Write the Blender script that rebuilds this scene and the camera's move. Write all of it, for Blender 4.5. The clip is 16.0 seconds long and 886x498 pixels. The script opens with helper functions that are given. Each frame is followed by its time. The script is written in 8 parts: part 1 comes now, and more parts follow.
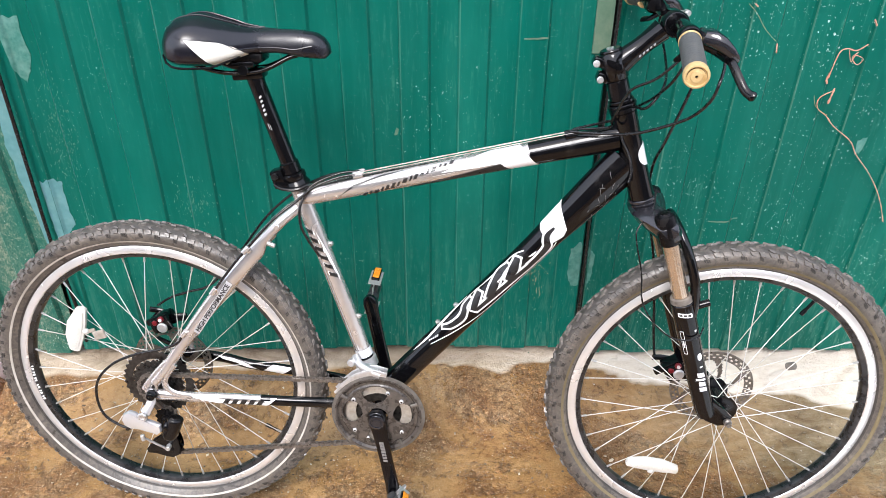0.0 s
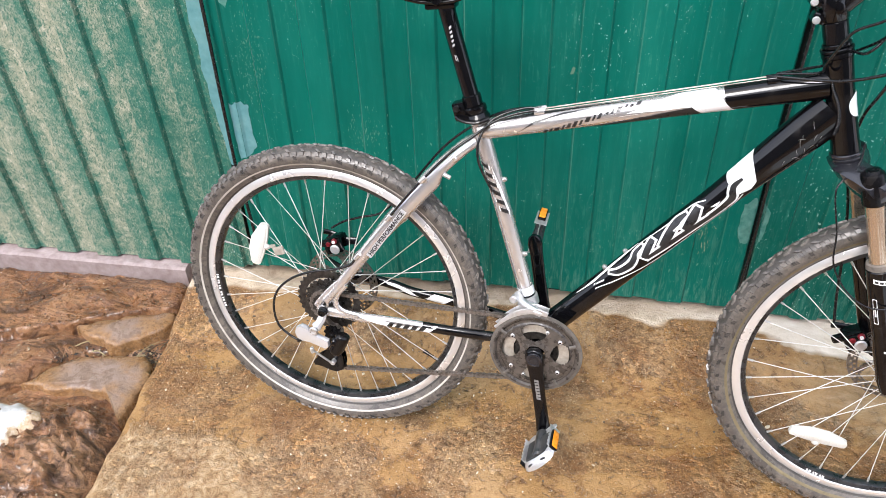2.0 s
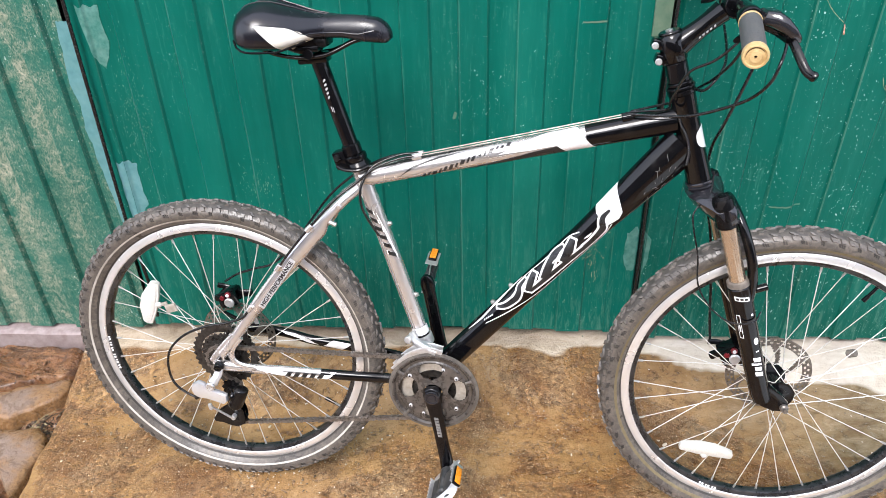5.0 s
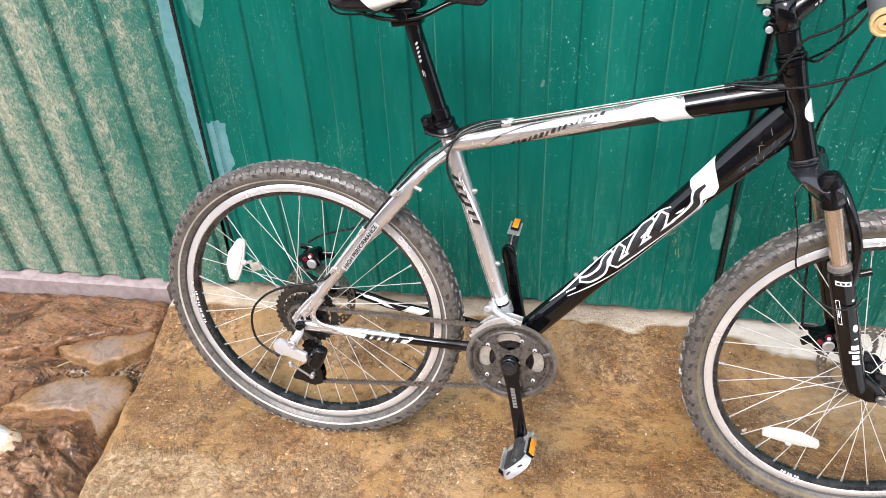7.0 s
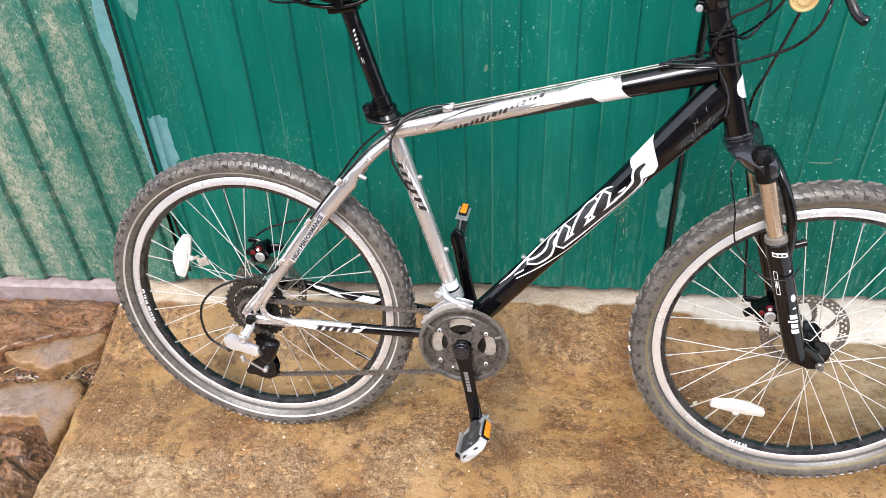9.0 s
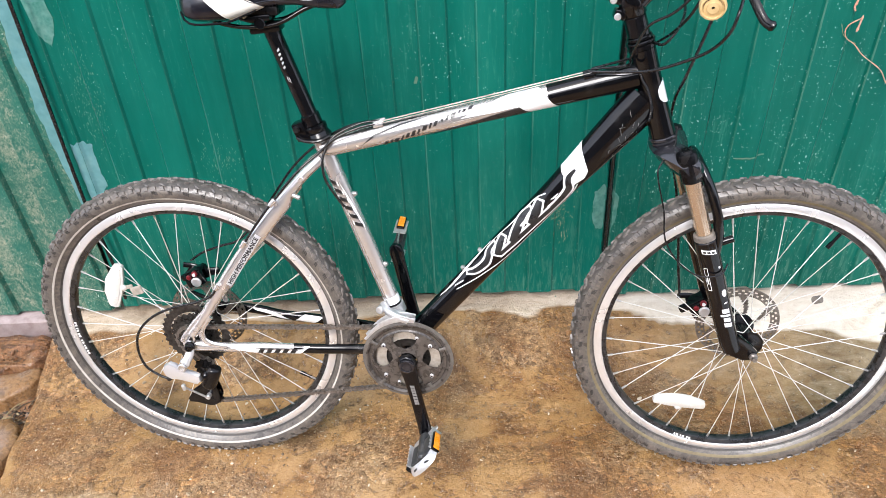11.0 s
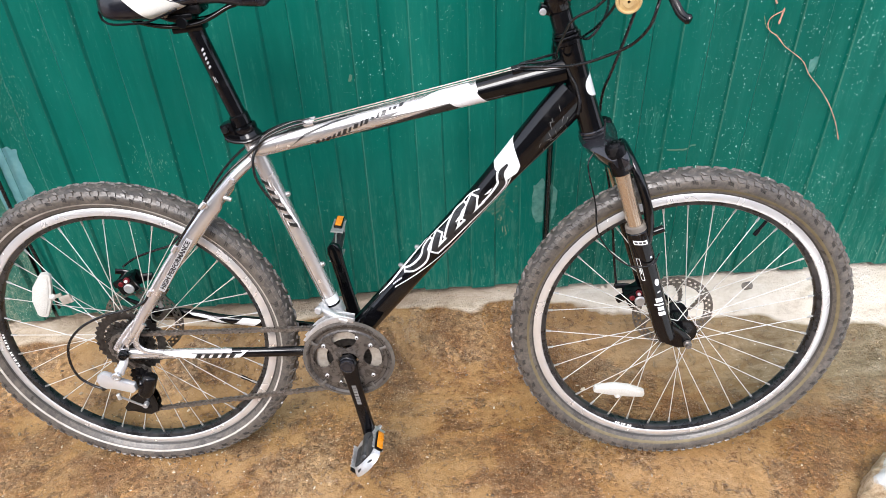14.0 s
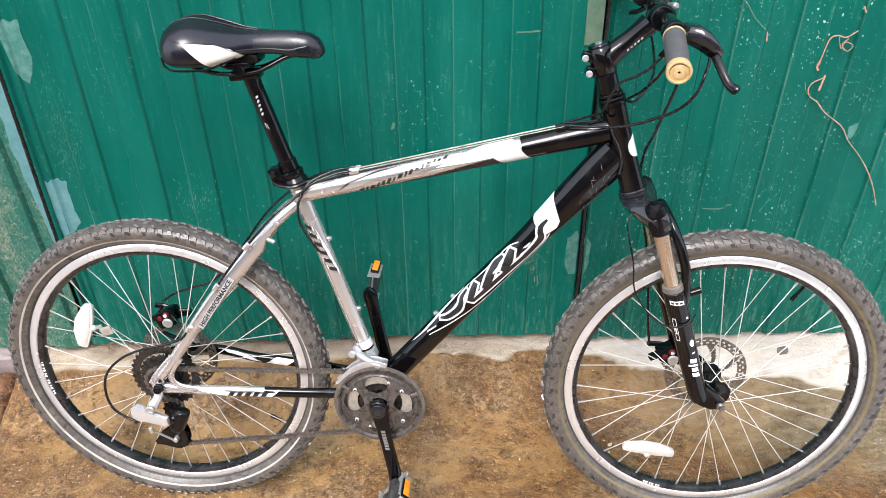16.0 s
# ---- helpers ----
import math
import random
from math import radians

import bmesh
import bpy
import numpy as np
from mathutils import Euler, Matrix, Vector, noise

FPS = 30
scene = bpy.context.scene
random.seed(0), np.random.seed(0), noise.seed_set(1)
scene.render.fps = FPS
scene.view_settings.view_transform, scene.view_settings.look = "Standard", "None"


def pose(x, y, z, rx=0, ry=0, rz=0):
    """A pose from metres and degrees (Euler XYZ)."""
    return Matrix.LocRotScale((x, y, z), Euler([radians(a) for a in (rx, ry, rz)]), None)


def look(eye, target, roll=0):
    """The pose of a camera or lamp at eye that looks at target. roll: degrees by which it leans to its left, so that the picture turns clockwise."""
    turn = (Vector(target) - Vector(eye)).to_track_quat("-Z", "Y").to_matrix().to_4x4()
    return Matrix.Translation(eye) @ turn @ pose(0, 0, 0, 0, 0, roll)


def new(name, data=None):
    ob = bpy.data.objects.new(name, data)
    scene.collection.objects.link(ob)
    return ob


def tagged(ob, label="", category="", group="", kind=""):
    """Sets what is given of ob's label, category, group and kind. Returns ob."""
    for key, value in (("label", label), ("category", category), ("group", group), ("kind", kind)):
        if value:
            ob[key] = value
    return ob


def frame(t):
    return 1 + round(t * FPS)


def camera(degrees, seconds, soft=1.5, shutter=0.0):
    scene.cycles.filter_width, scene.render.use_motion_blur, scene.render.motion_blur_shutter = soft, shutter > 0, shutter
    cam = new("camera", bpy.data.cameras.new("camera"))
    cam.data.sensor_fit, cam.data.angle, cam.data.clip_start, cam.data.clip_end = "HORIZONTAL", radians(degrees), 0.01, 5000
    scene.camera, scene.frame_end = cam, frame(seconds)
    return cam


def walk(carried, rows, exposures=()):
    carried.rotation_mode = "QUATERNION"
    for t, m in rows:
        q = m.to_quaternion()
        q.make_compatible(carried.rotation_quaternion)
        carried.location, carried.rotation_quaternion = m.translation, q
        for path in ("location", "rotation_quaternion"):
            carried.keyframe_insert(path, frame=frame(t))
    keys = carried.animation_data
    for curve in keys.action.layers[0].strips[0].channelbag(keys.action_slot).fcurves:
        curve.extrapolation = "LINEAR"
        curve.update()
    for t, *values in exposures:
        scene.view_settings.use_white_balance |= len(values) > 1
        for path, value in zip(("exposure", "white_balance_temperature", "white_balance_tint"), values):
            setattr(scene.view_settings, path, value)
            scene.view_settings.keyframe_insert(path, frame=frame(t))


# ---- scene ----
cam = camera(62.2, 16.0, soft=0.75)
PATH = [
    (0, (-0.021, 0.014, 1.307), (0.006, 1.715, 0.256), 0.3),
    (0.5, (-0.039, 0.0, 1.3), (-0.077, 1.669, 0.198), -0.6),
    (1, (-0.026, -0.008, 1.285), (-0.11, 1.628, 0.137), -1.1),
    (1.5, (-0.057, 0.003, 1.299), (-0.257, 1.619, 0.139), -1.3),
    (2, (-0.095, -0.001, 1.294), (-0.41, 1.592, 0.127), -1.9),
    (2.5, (-0.049, -0.003, 1.294), (-0.221, 1.626, 0.146), -1.4),
    (2.7, (-0.01, 0.001, 1.3), (-0.056, 1.647, 0.166), 0.3),
    (2.8, (0.01, 0.001, 1.302), (0.014, 1.652, 0.172), -1.0),
    (3, (0.039, -0.003, 1.305), (0.149, 1.654, 0.191), -0.6),
    (3.5, (0.059, -0.011, 1.317), (0.28, 1.663, 0.245), -0.8),
    (4, (0.042, -0.012, 1.328), (0.212, 1.689, 0.29), -1.5),
    (4.5, (0.024, -0.018, 1.324), (0.073, 1.686, 0.278), -1.8),
    (5, (-0.021, -0.018, 1.31), (-0.146, 1.663, 0.234), -1.7),
    (5.2, (-0.044, -0.021, 1.313), (-0.245, 1.644, 0.223), -1.8),
    (7.3, (-0.057, -0.015, 1.298), (-0.354, 1.605, 0.163), -2.7),
    (7.5, (-0.051, -0.015, 1.299), (-0.335, 1.607, 0.163), -2.7),
    (8, (-0.04, -0.014, 1.301), (-0.292, 1.609, 0.16), -2.9),
    (8.5, (-0.037, -0.019, 1.299), (-0.267, 1.601, 0.149), -3.0),
    (8.7, (-0.031, -0.018, 1.294), (-0.245, 1.596, 0.133), -3.0),
    (10.8, (-0.021, -0.007, 1.306), (-0.155, 1.617, 0.146), -3.4),
    (11, (-0.01, -0.006, 1.307), (-0.066, 1.624, 0.149), -3.3),
    (11.5, (0.038, -0.006, 1.304), (0.244, 1.615, 0.151), -2.0),
    (12, (0.083, -0.017, 1.305), (0.508, 1.556, 0.145), -0.2),
    (12.5, (0.086, -0.01, 1.302), (0.499, 1.563, 0.139), -0.6),
    (13, (0.063, -0.009, 1.307), (0.318, 1.612, 0.164), -2.2),
    (13.5, (0.052, -0.006, 1.312), (0.196, 1.636, 0.18), -2.5),
    (14, (0.026, -0.005, 1.304), (0.088, 1.617, 0.135), -2.6),
    (14.5, (0.008, -0.009, 1.288), (0.03, 1.585, 0.08), -2.7),
    (15, (-0.004, -0.015, 1.3), (-0.009, 1.572, 0.081), -2.1),
    (15.4, (-0.013, -0.015, 1.304), (-0.045, 1.589, 0.11), -0.2),
    (15.5, (-0.013, -0.014, 1.306), (-0.024, 1.612, 0.141), -1.4),
    (16, (-0.004, -0.004, 1.332), (0.007, 1.678, 0.249), -1.0),
]
walk(cam, [(t, look(eye, target, roll)) for t, eye, target, roll in PATH], exposures=[(0, 1.3), (1, 1.38), (2, 1.32), (3, 1.3), (4, 1.1), (5, 1.3), (7.5, 1.34), (8.5, 1.32), (11, 1.35), (12, 1.2), (12.5, 0.88), (13.5, 1.05), (14.5, 1.15), (15, 1.12), (16, 1.28)])

# ---- light: bright overcast daylight ----
world = bpy.data.worlds.new("overcast_sky")
scene.world = world
world.use_nodes = True
wn, wl = world.node_tree.nodes, world.node_tree.links
sky = wn.new("ShaderNodeTexSky")
sky.sky_type = "NISHITA"
sky.sun_disc = False
sky.sun_elevation, sky.sun_rotation = radians(52), radians(200)
sky.air_density, sky.dust_density, sky.ozone_density = 1.0, 4.0, 1.0
soft_mix = wn.new("ShaderNodeMixRGB")
soft_mix.inputs[0].default_value = 0.62
soft_mix.inputs[2].default_value = (5.95, 6.3, 7.45, 1)
wl.new(sky.outputs[0], soft_mix.inputs[1])
wl.new(soft_mix.outputs[0], wn["Background"].inputs[0])
wn["Background"].inputs[1].default_value = 0.15

sun = new("sun", bpy.data.lights.new("sun", "SUN"))
sun.data.energy = 1.4
sun.data.angle = radians(25)
sun.data.color = (0.98, 0.97, 0.99)
sun.matrix_world = look((-1.2, -3.2, 4.5), (0, 1.0, 0.2))


# ---- materials ----
def nodes_of(mat):
    mat.use_nodes = True
    return mat.node_tree.nodes, mat.node_tree.links, mat.node_tree.nodes["Principled BSDF"]


def noise_node(n, l, vec, scale, detail=4.0, rough=0.55, distortion=0.0):
    t = n.new("ShaderNodeTexNoise")
    t.inputs["Scale"].default_value = scale
    t.inputs["Detail"].default_value = detail
    t.inputs["Roughness"].default_value = rough
    t.inputs["Distortion"].default_value = distortion
    l.new(vec, t.inputs["Vector"])
    return t.outputs["Fac"]


def ramp(n, l, fac, stops, mode="LINEAR"):
    r = n.new("ShaderNodeValToRGB")
    r.color_ramp.interpolation = mode
    els = r.color_ramp.elements
    while len(els) < len(stops):
        els.new(0.5)
    for e, (p, c) in zip(els, stops):
        e.position = p
        e.color = (*c, 1) if len(c) == 3 else c
    l.new(fac, r.inputs[0])
    return r.outputs[0]


def blend(n, l, fac, a, b, how="MIX"):
    m = n.new("ShaderNodeMixRGB")
    m.blend_type = how
    for k, s in ((0, fac), (1, a), (2, b)):
        if isinstance(s, (int, float)):
            m.inputs[k].default_value = s
        elif isinstance(s, tuple):
            m.inputs[k].default_value = (*s, 1)
        else:
            l.new(s, m.inputs[k])
    return m.outputs[0]


def maths(n, l, op, a, b=0.0, clamp=False):
    m = n.new("ShaderNodeMath")
    m.operation, m.use_clamp = op, clamp
    for k, s in ((0, a), (1, b)):
        if isinstance(s, (int, float)):
            m.inputs[k].default_value = s
        else:
            l.new(s, m.inputs[k])
    return m.outputs[0]


def bump(n, l, bsdf, height, strength, dist=0.002):
    b = n.new("ShaderNodeBump")
    b.inputs["Strength"].default_value = strength
    b.inputs["Distance"].default_value = dist
    l.new(height, b.inputs["Height"])
    l.new(b.outputs[0], bsdf.inputs["Normal"])


def coords(n, l, scale=(1, 1, 1), which="Object"):
    c = n.new("ShaderNodeTexCoord")
    m = n.new("ShaderNodeMapping")
    m.inputs["Scale"].default_value = scale
    l.new(c.outputs[which], m.inputs["Vector"])
    return m.outputs[0]


def surface(name, dark, light, rough=(0.4, 0.5), metal=0.0, grain=60.0, dirt=None, dirt_amount=0.35, dirt_scale=9.0, relief=0.15, coat=0.0, spec=0.5):
    """A worn surface: two tones by fine grain, dirt in larger patches, uneven gloss, fine relief."""
    mat = bpy.data.materials.new(name)
    n, l, b = nodes_of(mat)
    v = coords(n, l)
    fine = noise_node(n, l, v, grain, 5)
    wide = noise_node(n, l, v, dirt_scale, 5, 0.62, 0.4)
    col = ramp(n, l, fine, [(0.3, dark), (0.7, light)])
    r = ramp(n, l, fine, [(0.3, (rough[0],) * 3), (0.7, (rough[1],) * 3)])
    if dirt:
        mask = ramp(n, l, wide, [(0.62 - dirt_amount * 0.5, (0, 0, 0)), (0.82, (1, 1, 1))])
        mask = blend(n, l, 1.0, mask, ramp(n, l, fine, [(0.2, (0.4,) * 3), (0.8, (1,) * 3)]), "MULTIPLY")
        col = blend(n, l, mask, col, dirt)
        r = blend(n, l, mask, r, (0.8, 0.8, 0.8))
    l.new(col, b.inputs["Base Color"])
    l.new(r, b.inputs["Roughness"])
    b.inputs["Metallic"].default_value = metal
    b.inputs["Coat Weight"].default_value = coat
    b.inputs["Specular IOR Level"].default_value = spec
    b.inputs["Coat Roughness"].default_value = 0.12
    bump(n, l, b, fine, relief, 0.001)
    return mat


black_paint = surface("black_gloss_paint", (0.0020, 0.0020, 0.0025), (0.0035, 0.0035, 0.0045), (0.05, 0.08), 0, 40, (0.03, 0.027, 0.024), 0.08, 11, 0.006, 0.0, 0.44)
silver_paint = surface("silver_grey_paint", (0.64, 0.615, 0.60), (0.68, 0.65, 0.635), (0.16, 0.20), 0.72, 130, (0.36, 0.32, 0.29), 0.05, 20, 0.0, 0.6)
white_paint = surface("white_decal", (0.76, 0.76, 0.76), (0.82, 0.82, 0.82), (0.2, 0.3), 0, 80, (0.55, 0.51, 0.47), 0.15, 16, 0.02, 0.3)
black_decal = surface("black_decal", (0.012, 0.012, 0.013), (0.02, 0.02, 0.02), (0.25, 0.35), 0, 80, None, 0, 9, 0.03)
pale_grey_decal = surface("pale_grey_decal", (0.42, 0.42, 0.43), (0.52, 0.52, 0.53), (0.3, 0.4), 0.2, 80, None, 0, 9, 0.03)
grey_decal = surface("grey_decal", (0.16, 0.155, 0.15), (0.22, 0.21, 0.2), (0.3, 0.4), 0.2, 80, None, 0, 9, 0.03)
black_satin = surface("black_satin_metal", (0.0025, 0.0025, 0.003), (0.005, 0.005, 0.006), (0.09, 0.15), 0.0, 70, (0.03, 0.026, 0.022), 0.10, 22, 0.02, 0, 0.34)
black_plastic = surface("black_plastic", (0.003, 0.003, 0.0035), (0.007, 0.007, 0.008), (0.18, 0.28), 0, 90, (0.035, 0.03, 0.027), 0.12, 18, 0.08, 0, 0.15)
leather = surface("black_vinyl", (0.005, 0.005, 0.008), (0.009, 0.009, 0.014), (0.20, 0.26), 0, 260, (0.03, 0.03, 0.036), 0.2, 9, 0.06, 0, 0.55)
white_vinyl = surface("white_vinyl", (0.66, 0.64, 0.58), (0.75, 0.73, 0.66), (0.4, 0.5), 0, 500, (0.5, 0.46, 0.38), 0.35, 25, 0.15)
steel = surface("dull_steel", (0.50, 0.49, 0.48), (0.68, 0.67, 0.66), (0.22, 0.36), 0.75, 200, (0.18, 0.15, 0.12), 0.35, 30, 0.08)
alloy = surface("cast_alloy", (0.55, 0.55, 0.55), (0.68, 0.68, 0.68), (0.3, 0.42), 0.7, 140, (0.35, 0.31, 0.27), 0.2, 30, 0.08)
bright_alloy = surface("bright_polished_alloy", (0.66, 0.66, 0.67), (0.70, 0.70, 0.71), (0.20, 0.26), 0.55, 60, None, 0, 40, 0.02, 0.3)
black_anodised = surface("worn_black_anodised_alloy", (0.045, 0.047, 0.052), (0.085, 0.088, 0.095), (0.22, 0.34), 0.8, 60, (0.14, 0.13, 0.12), 0.2, 30, 0.05)
machined = surface("machined_rim_wall", (0.77, 0.755, 0.74), (0.83, 0.815, 0.80), (0.22, 0.28), 0.60, 25, (0.50, 0.46, 0.43), 0.12, 14, 0.0)
dusty_alloy = surface("dusty_beige_alloy", (0.34, 0.30, 0.25), (0.50, 0.45, 0.39), (0.4, 0.55), 0.3, 140, (0.25, 0.2, 0.15), 0.3, 40, 0.08)
disc_steel = surface("brownish_disc_steel", (0.13, 0.112, 0.095), (0.30, 0.27, 0.24), (0.25, 0.4), 0.8, 160, (0.12, 0.09, 0.07), 0.3, 40, 0.05)
bronze = surface("champagne_stanchion", (0.60, 0.50, 0.39), (0.64, 0.54, 0.43), (0.14, 0.18), 0.85, 30, None, 0, 24, 0.0)
spoke_steel = surface("spoke_steel", (0.68, 0.66, 0.62), (0.82, 0.80, 0.76), (0.25, 0.4), 0.45, 400, (0.45, 0.39, 0.32), 0.25, 40, 0.05)
chain_steel = surface("grimy_chain_steel", (0.11, 0.098, 0.088), (0.30, 0.27, 0.245), (0.25, 0.45), 0.7, 240, (0.1, 0.07, 0.05), 0.3, 60, 0.15)
sprocket_steel = surface("dark_oily_sprocket_steel", (0.014, 0.013, 0.012), (0.085, 0.078, 0.072), (0.22, 0.42), 0.6, 120, (0.06, 0.045, 0.035), 0.4, 45, 0.15)
reflector_white = surface("clear_white_reflector", (0.56, 0.55, 0.51), (0.68, 0.67, 0.63), (0.22, 0.4), 0, 420, (0.46, 0.43, 0.37), 0.3, 30, 0.6, 0.3)
amber = surface("amber_reflector", (0.78, 0.24, 0.012), (0.9, 0.33, 0.02), (0.2, 0.3), 0, 500, (0.4, 0.2, 0.05), 0.2, 60, 0.25, 0.5)
red_anodised = surface("red_anodised", (0.14, 0.006, 0.012), (0.22, 0.012, 0.02), (0.25, 0.4), 0.4, 200)
shifter_grey = surface("glossy_dark_grey_plastic", (0.012, 0.012, 0.015), (0.018, 0.018, 0.022), (0.10, 0.15), 0, 90, None, 0, 9, 0.02, 0.35)
grip_rubber = surface("grey_grip_rubber", (0.055, 0.055, 0.057), (0.09, 0.09, 0.092), (0.6, 0.75), 0, 300, (0.14, 0.13, 0.11), 0.3, 40, 0.3)
grip_gold = surface("yellowed_rubber", (0.48, 0.33, 0.14), (0.66, 0.49, 0.25), (0.4, 0.55), 0, 120, (0.36, 0.22, 0.08), 0.5, 70, 0.2)
cable_black = surface("black_cable_casing", (0.006, 0.006, 0.007), (0.012, 0.012, 0.013), (0.2, 0.3), 0, 200)
cable_steel = surface("bare_cable_steel", (0.5, 0.5, 0.5), (0.62, 0.62, 0.62), (0.25, 0.35), 0.8, 600)
twine_red = surface("frayed_salmon_twine", (0.46, 0.19, 0.12), (0.66, 0.36, 0.27), (0.7, 0.85), 0, 400)
twig_mat = surface("dry_twig", (0.06, 0.04, 0.025), (0.17, 0.12, 0.07), (0.7, 0.9), 0, 200)


def rubber(name, lo, hi, dusty, rough):
    mat = bpy.data.materials.new(name)
    n, l, b = nodes_of(mat)
    v = coords(n, l)
    fine = noise_node(n, l, v, 260, 5, 0.7)
    mid = noise_node(n, l, v, 22, 6, 0.68, 0.5)
    col = ramp(n, l, fine, [(0.25, lo), (0.75, hi)])
    fleck = noise_node(n, l, v, 75, 6, 0.75, 0.8)
    dust = maths(n, l, "MULTIPLY", ramp(n, l, mid, [(0.36, (0.15,) * 3), (0.66, (0.9,) * 3)]), ramp(n, l, fleck, [(0.40, (0.15,) * 3), (0.60, (1, 1, 1))]))
    col = blend(n, l, dust, col, dusty)
    l.new(col, b.inputs["Base Color"])
    l.new(ramp(n, l, mid, [(0.3, (rough[0],) * 3), (0.7, (rough[1],) * 3)]), b.inputs["Roughness"])
    bump(n, l, b, fine, 0.3, 0.001)
    return mat


tyre_rubber = rubber("dusty_tyre_rubber", (0.050, 0.046, 0.043), (0.088, 0.078, 0.070), (0.195, 0.166, 0.138), (0.22, 0.45))
tread_rubber = rubber("worn_tread_rubber", (0.060, 0.055, 0.052), (0.11, 0.101, 0.095), (0.235, 0.210, 0.186), (0.12, 0.30))
# rubber tones darkened for the shade in grooves and between tread blocks
shaded_groove_rubber = rubber("shade_dark_groove_rubber", (0.018, 0.017, 0.016), (0.036, 0.033, 0.031), (0.085, 0.073, 0.062), (0.5, 0.75))
shaded_casing_rubber = rubber("shaded_dusty_casing_rubber", (0.034, 0.031, 0.029), (0.062, 0.056, 0.052), (0.135, 0.118, 0.102), (0.45, 0.7))
dusty_rubber = surface("dusty_brown_rubber", (0.09, 0.08, 0.07), (0.16, 0.14, 0.12), (0.5, 0.7), 0, 160, (0.26, 0.22, 0.18), 0.4, 60, 0.2)
bead_olive = surface("olive_tan_bead_line", (0.13, 0.105, 0.055), (0.21, 0.17, 0.095), (0.5, 0.65), 0, 120, (0.16, 0.12, 0.06), 0.4, 20, 0.1)
bead_line = surface("tyre_bead_line", (0.46, 0.43, 0.38), (0.60, 0.57, 0.52), (0.5, 0.65), 0, 120, (0.2, 0.16, 0.11), 0.4, 20, 0.1)


FOOT = 0.083
# pitch of the ribs, where one begins at the foot, and how far the ribs lean for each metre of height
FADED, GATE, SPATTERED = (0.1280, -1.1385, -0.030), (0.1215, -0.0870, 0.0), (0.1270, 1.1110, 0.018)


def sheet_paint(name, kind, fade, seed, spatter=0.2, green=((0.000, 0.092, 0.067), (0.001, 0.116, 0.087))):
    """Green painted steel sheet; fade: how far the paint is chalked and stained along its ribs."""
    mat = bpy.data.materials.new(name)
    n, l, b = nodes_of(mat)
    c = n.new("ShaderNodeTexCoord")
    mp = n.new("ShaderNodeMapping")
    mp.inputs["Location"].default_value = (seed, seed * 0.7, seed * 1.3)
    l.new(c.outputs["Object"], mp.inputs["Vector"])
    v = mp.outputs[0]
    st = n.new("ShaderNodeMapping")
    st.inputs["Scale"].default_value = (1, 1, 0.14)
    l.new(v, st.inputs["Vector"])
    wide = noise_node(n, l, v, 2.6, 4, 0.6, 0.3)
    streak = noise_node(n, l, st.outputs[0], 26, 5, 0.62)
    fine = noise_node(n, l, v, 240, 4, 0.7)
    mott = noise_node(n, l, v, 60, 5, 0.7, 0.8)
    col = ramp(n, l, wide, [(0.3, green[0]), (0.7, green[1])])
    # pale wash and scuffs that run down the sheet
    haze = maths(n, l, "MULTIPLY", ramp(n, l, streak, [(0.48, (0, 0, 0)), (0.74, (1, 1, 1))]), 0.14 + 0.16 * fade)
    col = blend(n, l, haze, col, (0.02, 0.17, 0.13))
    # broad faint washes where rain ran down
    run = n.new("ShaderNodeMapping")
    run.inputs["Scale"].default_value = (1, 1, 0.07)
    l.new(v, run.inputs["Vector"])
    washes = ramp(n, l, noise_node(n, l, run.outputs[0], 9, 4, 0.6), [(0.46, (0, 0, 0)), (0.66, (0.42,) * 3)])
    col = blend(n, l, maths(n, l, "MULTIPLY", washes, ramp(n, l, cloud_of(n, l, v), [(0.35, (0.2,) * 3), (0.6, (1, 1, 1))])), col, (0.010, 0.155, 0.115))
    # fine white and pale spatter, denser in clouds
    cloud = cloud_of(n, l, v)
    stretch = n.new("ShaderNodeMapping")
    stretch.inputs["Scale"].default_value = (1, 1, 0.72)
    l.new(v, stretch.inputs["Vector"])
    for scale, keep, most in ((62, 0.80, 0.115), (150, 0.55, 0.33), (270, 0.60, 0.36)):
        sp = n.new("ShaderNodeTexVoronoi")
        sp.inputs["Scale"].default_value = scale
        sp.inputs["Randomness"].default_value = 1.0
        l.new(blend(n, l, 0.010, stretch.outputs[0], sp_warp(n, l, v)), sp.inputs["Vector"])
        size = ramp(n, l, cloud, [(0.56 - 0.42 * spatter, (0.0,) * 3), (0.88 - 0.22 * spatter, (most * (0.5 + 0.5 * spatter),) * 3)])
        cell = n.new("ShaderNodeSeparateColor")
        l.new(sp.outputs["Color"], cell.inputs[0])
        pick = maths(n, l, "GREATER_THAN", cell.outputs[0], keep)
        grow = maths(n, l, "MULTIPLY", size, cell.outputs[1])
        dots = maths(n, l, "MULTIPLY", maths(n, l, "LESS_THAN", sp.outputs["Distance"], grow), pick)
        dots = maths(n, l, "MULTIPLY", dots, maths(n, l, "ADD", maths(n, l, "MULTIPLY", cell.outputs[2], 0.60), 0.30))
        col = blend(n, l, dots, col, (0.56, 0.68, 0.62))
    # short drips and rubbed streaks, and darker damp stains
    thin = n.new("ShaderNodeMapping")
    thin.inputs["Scale"].default_value = (1, 1, 0.09)
    l.new(v, thin.inputs["Vector"])
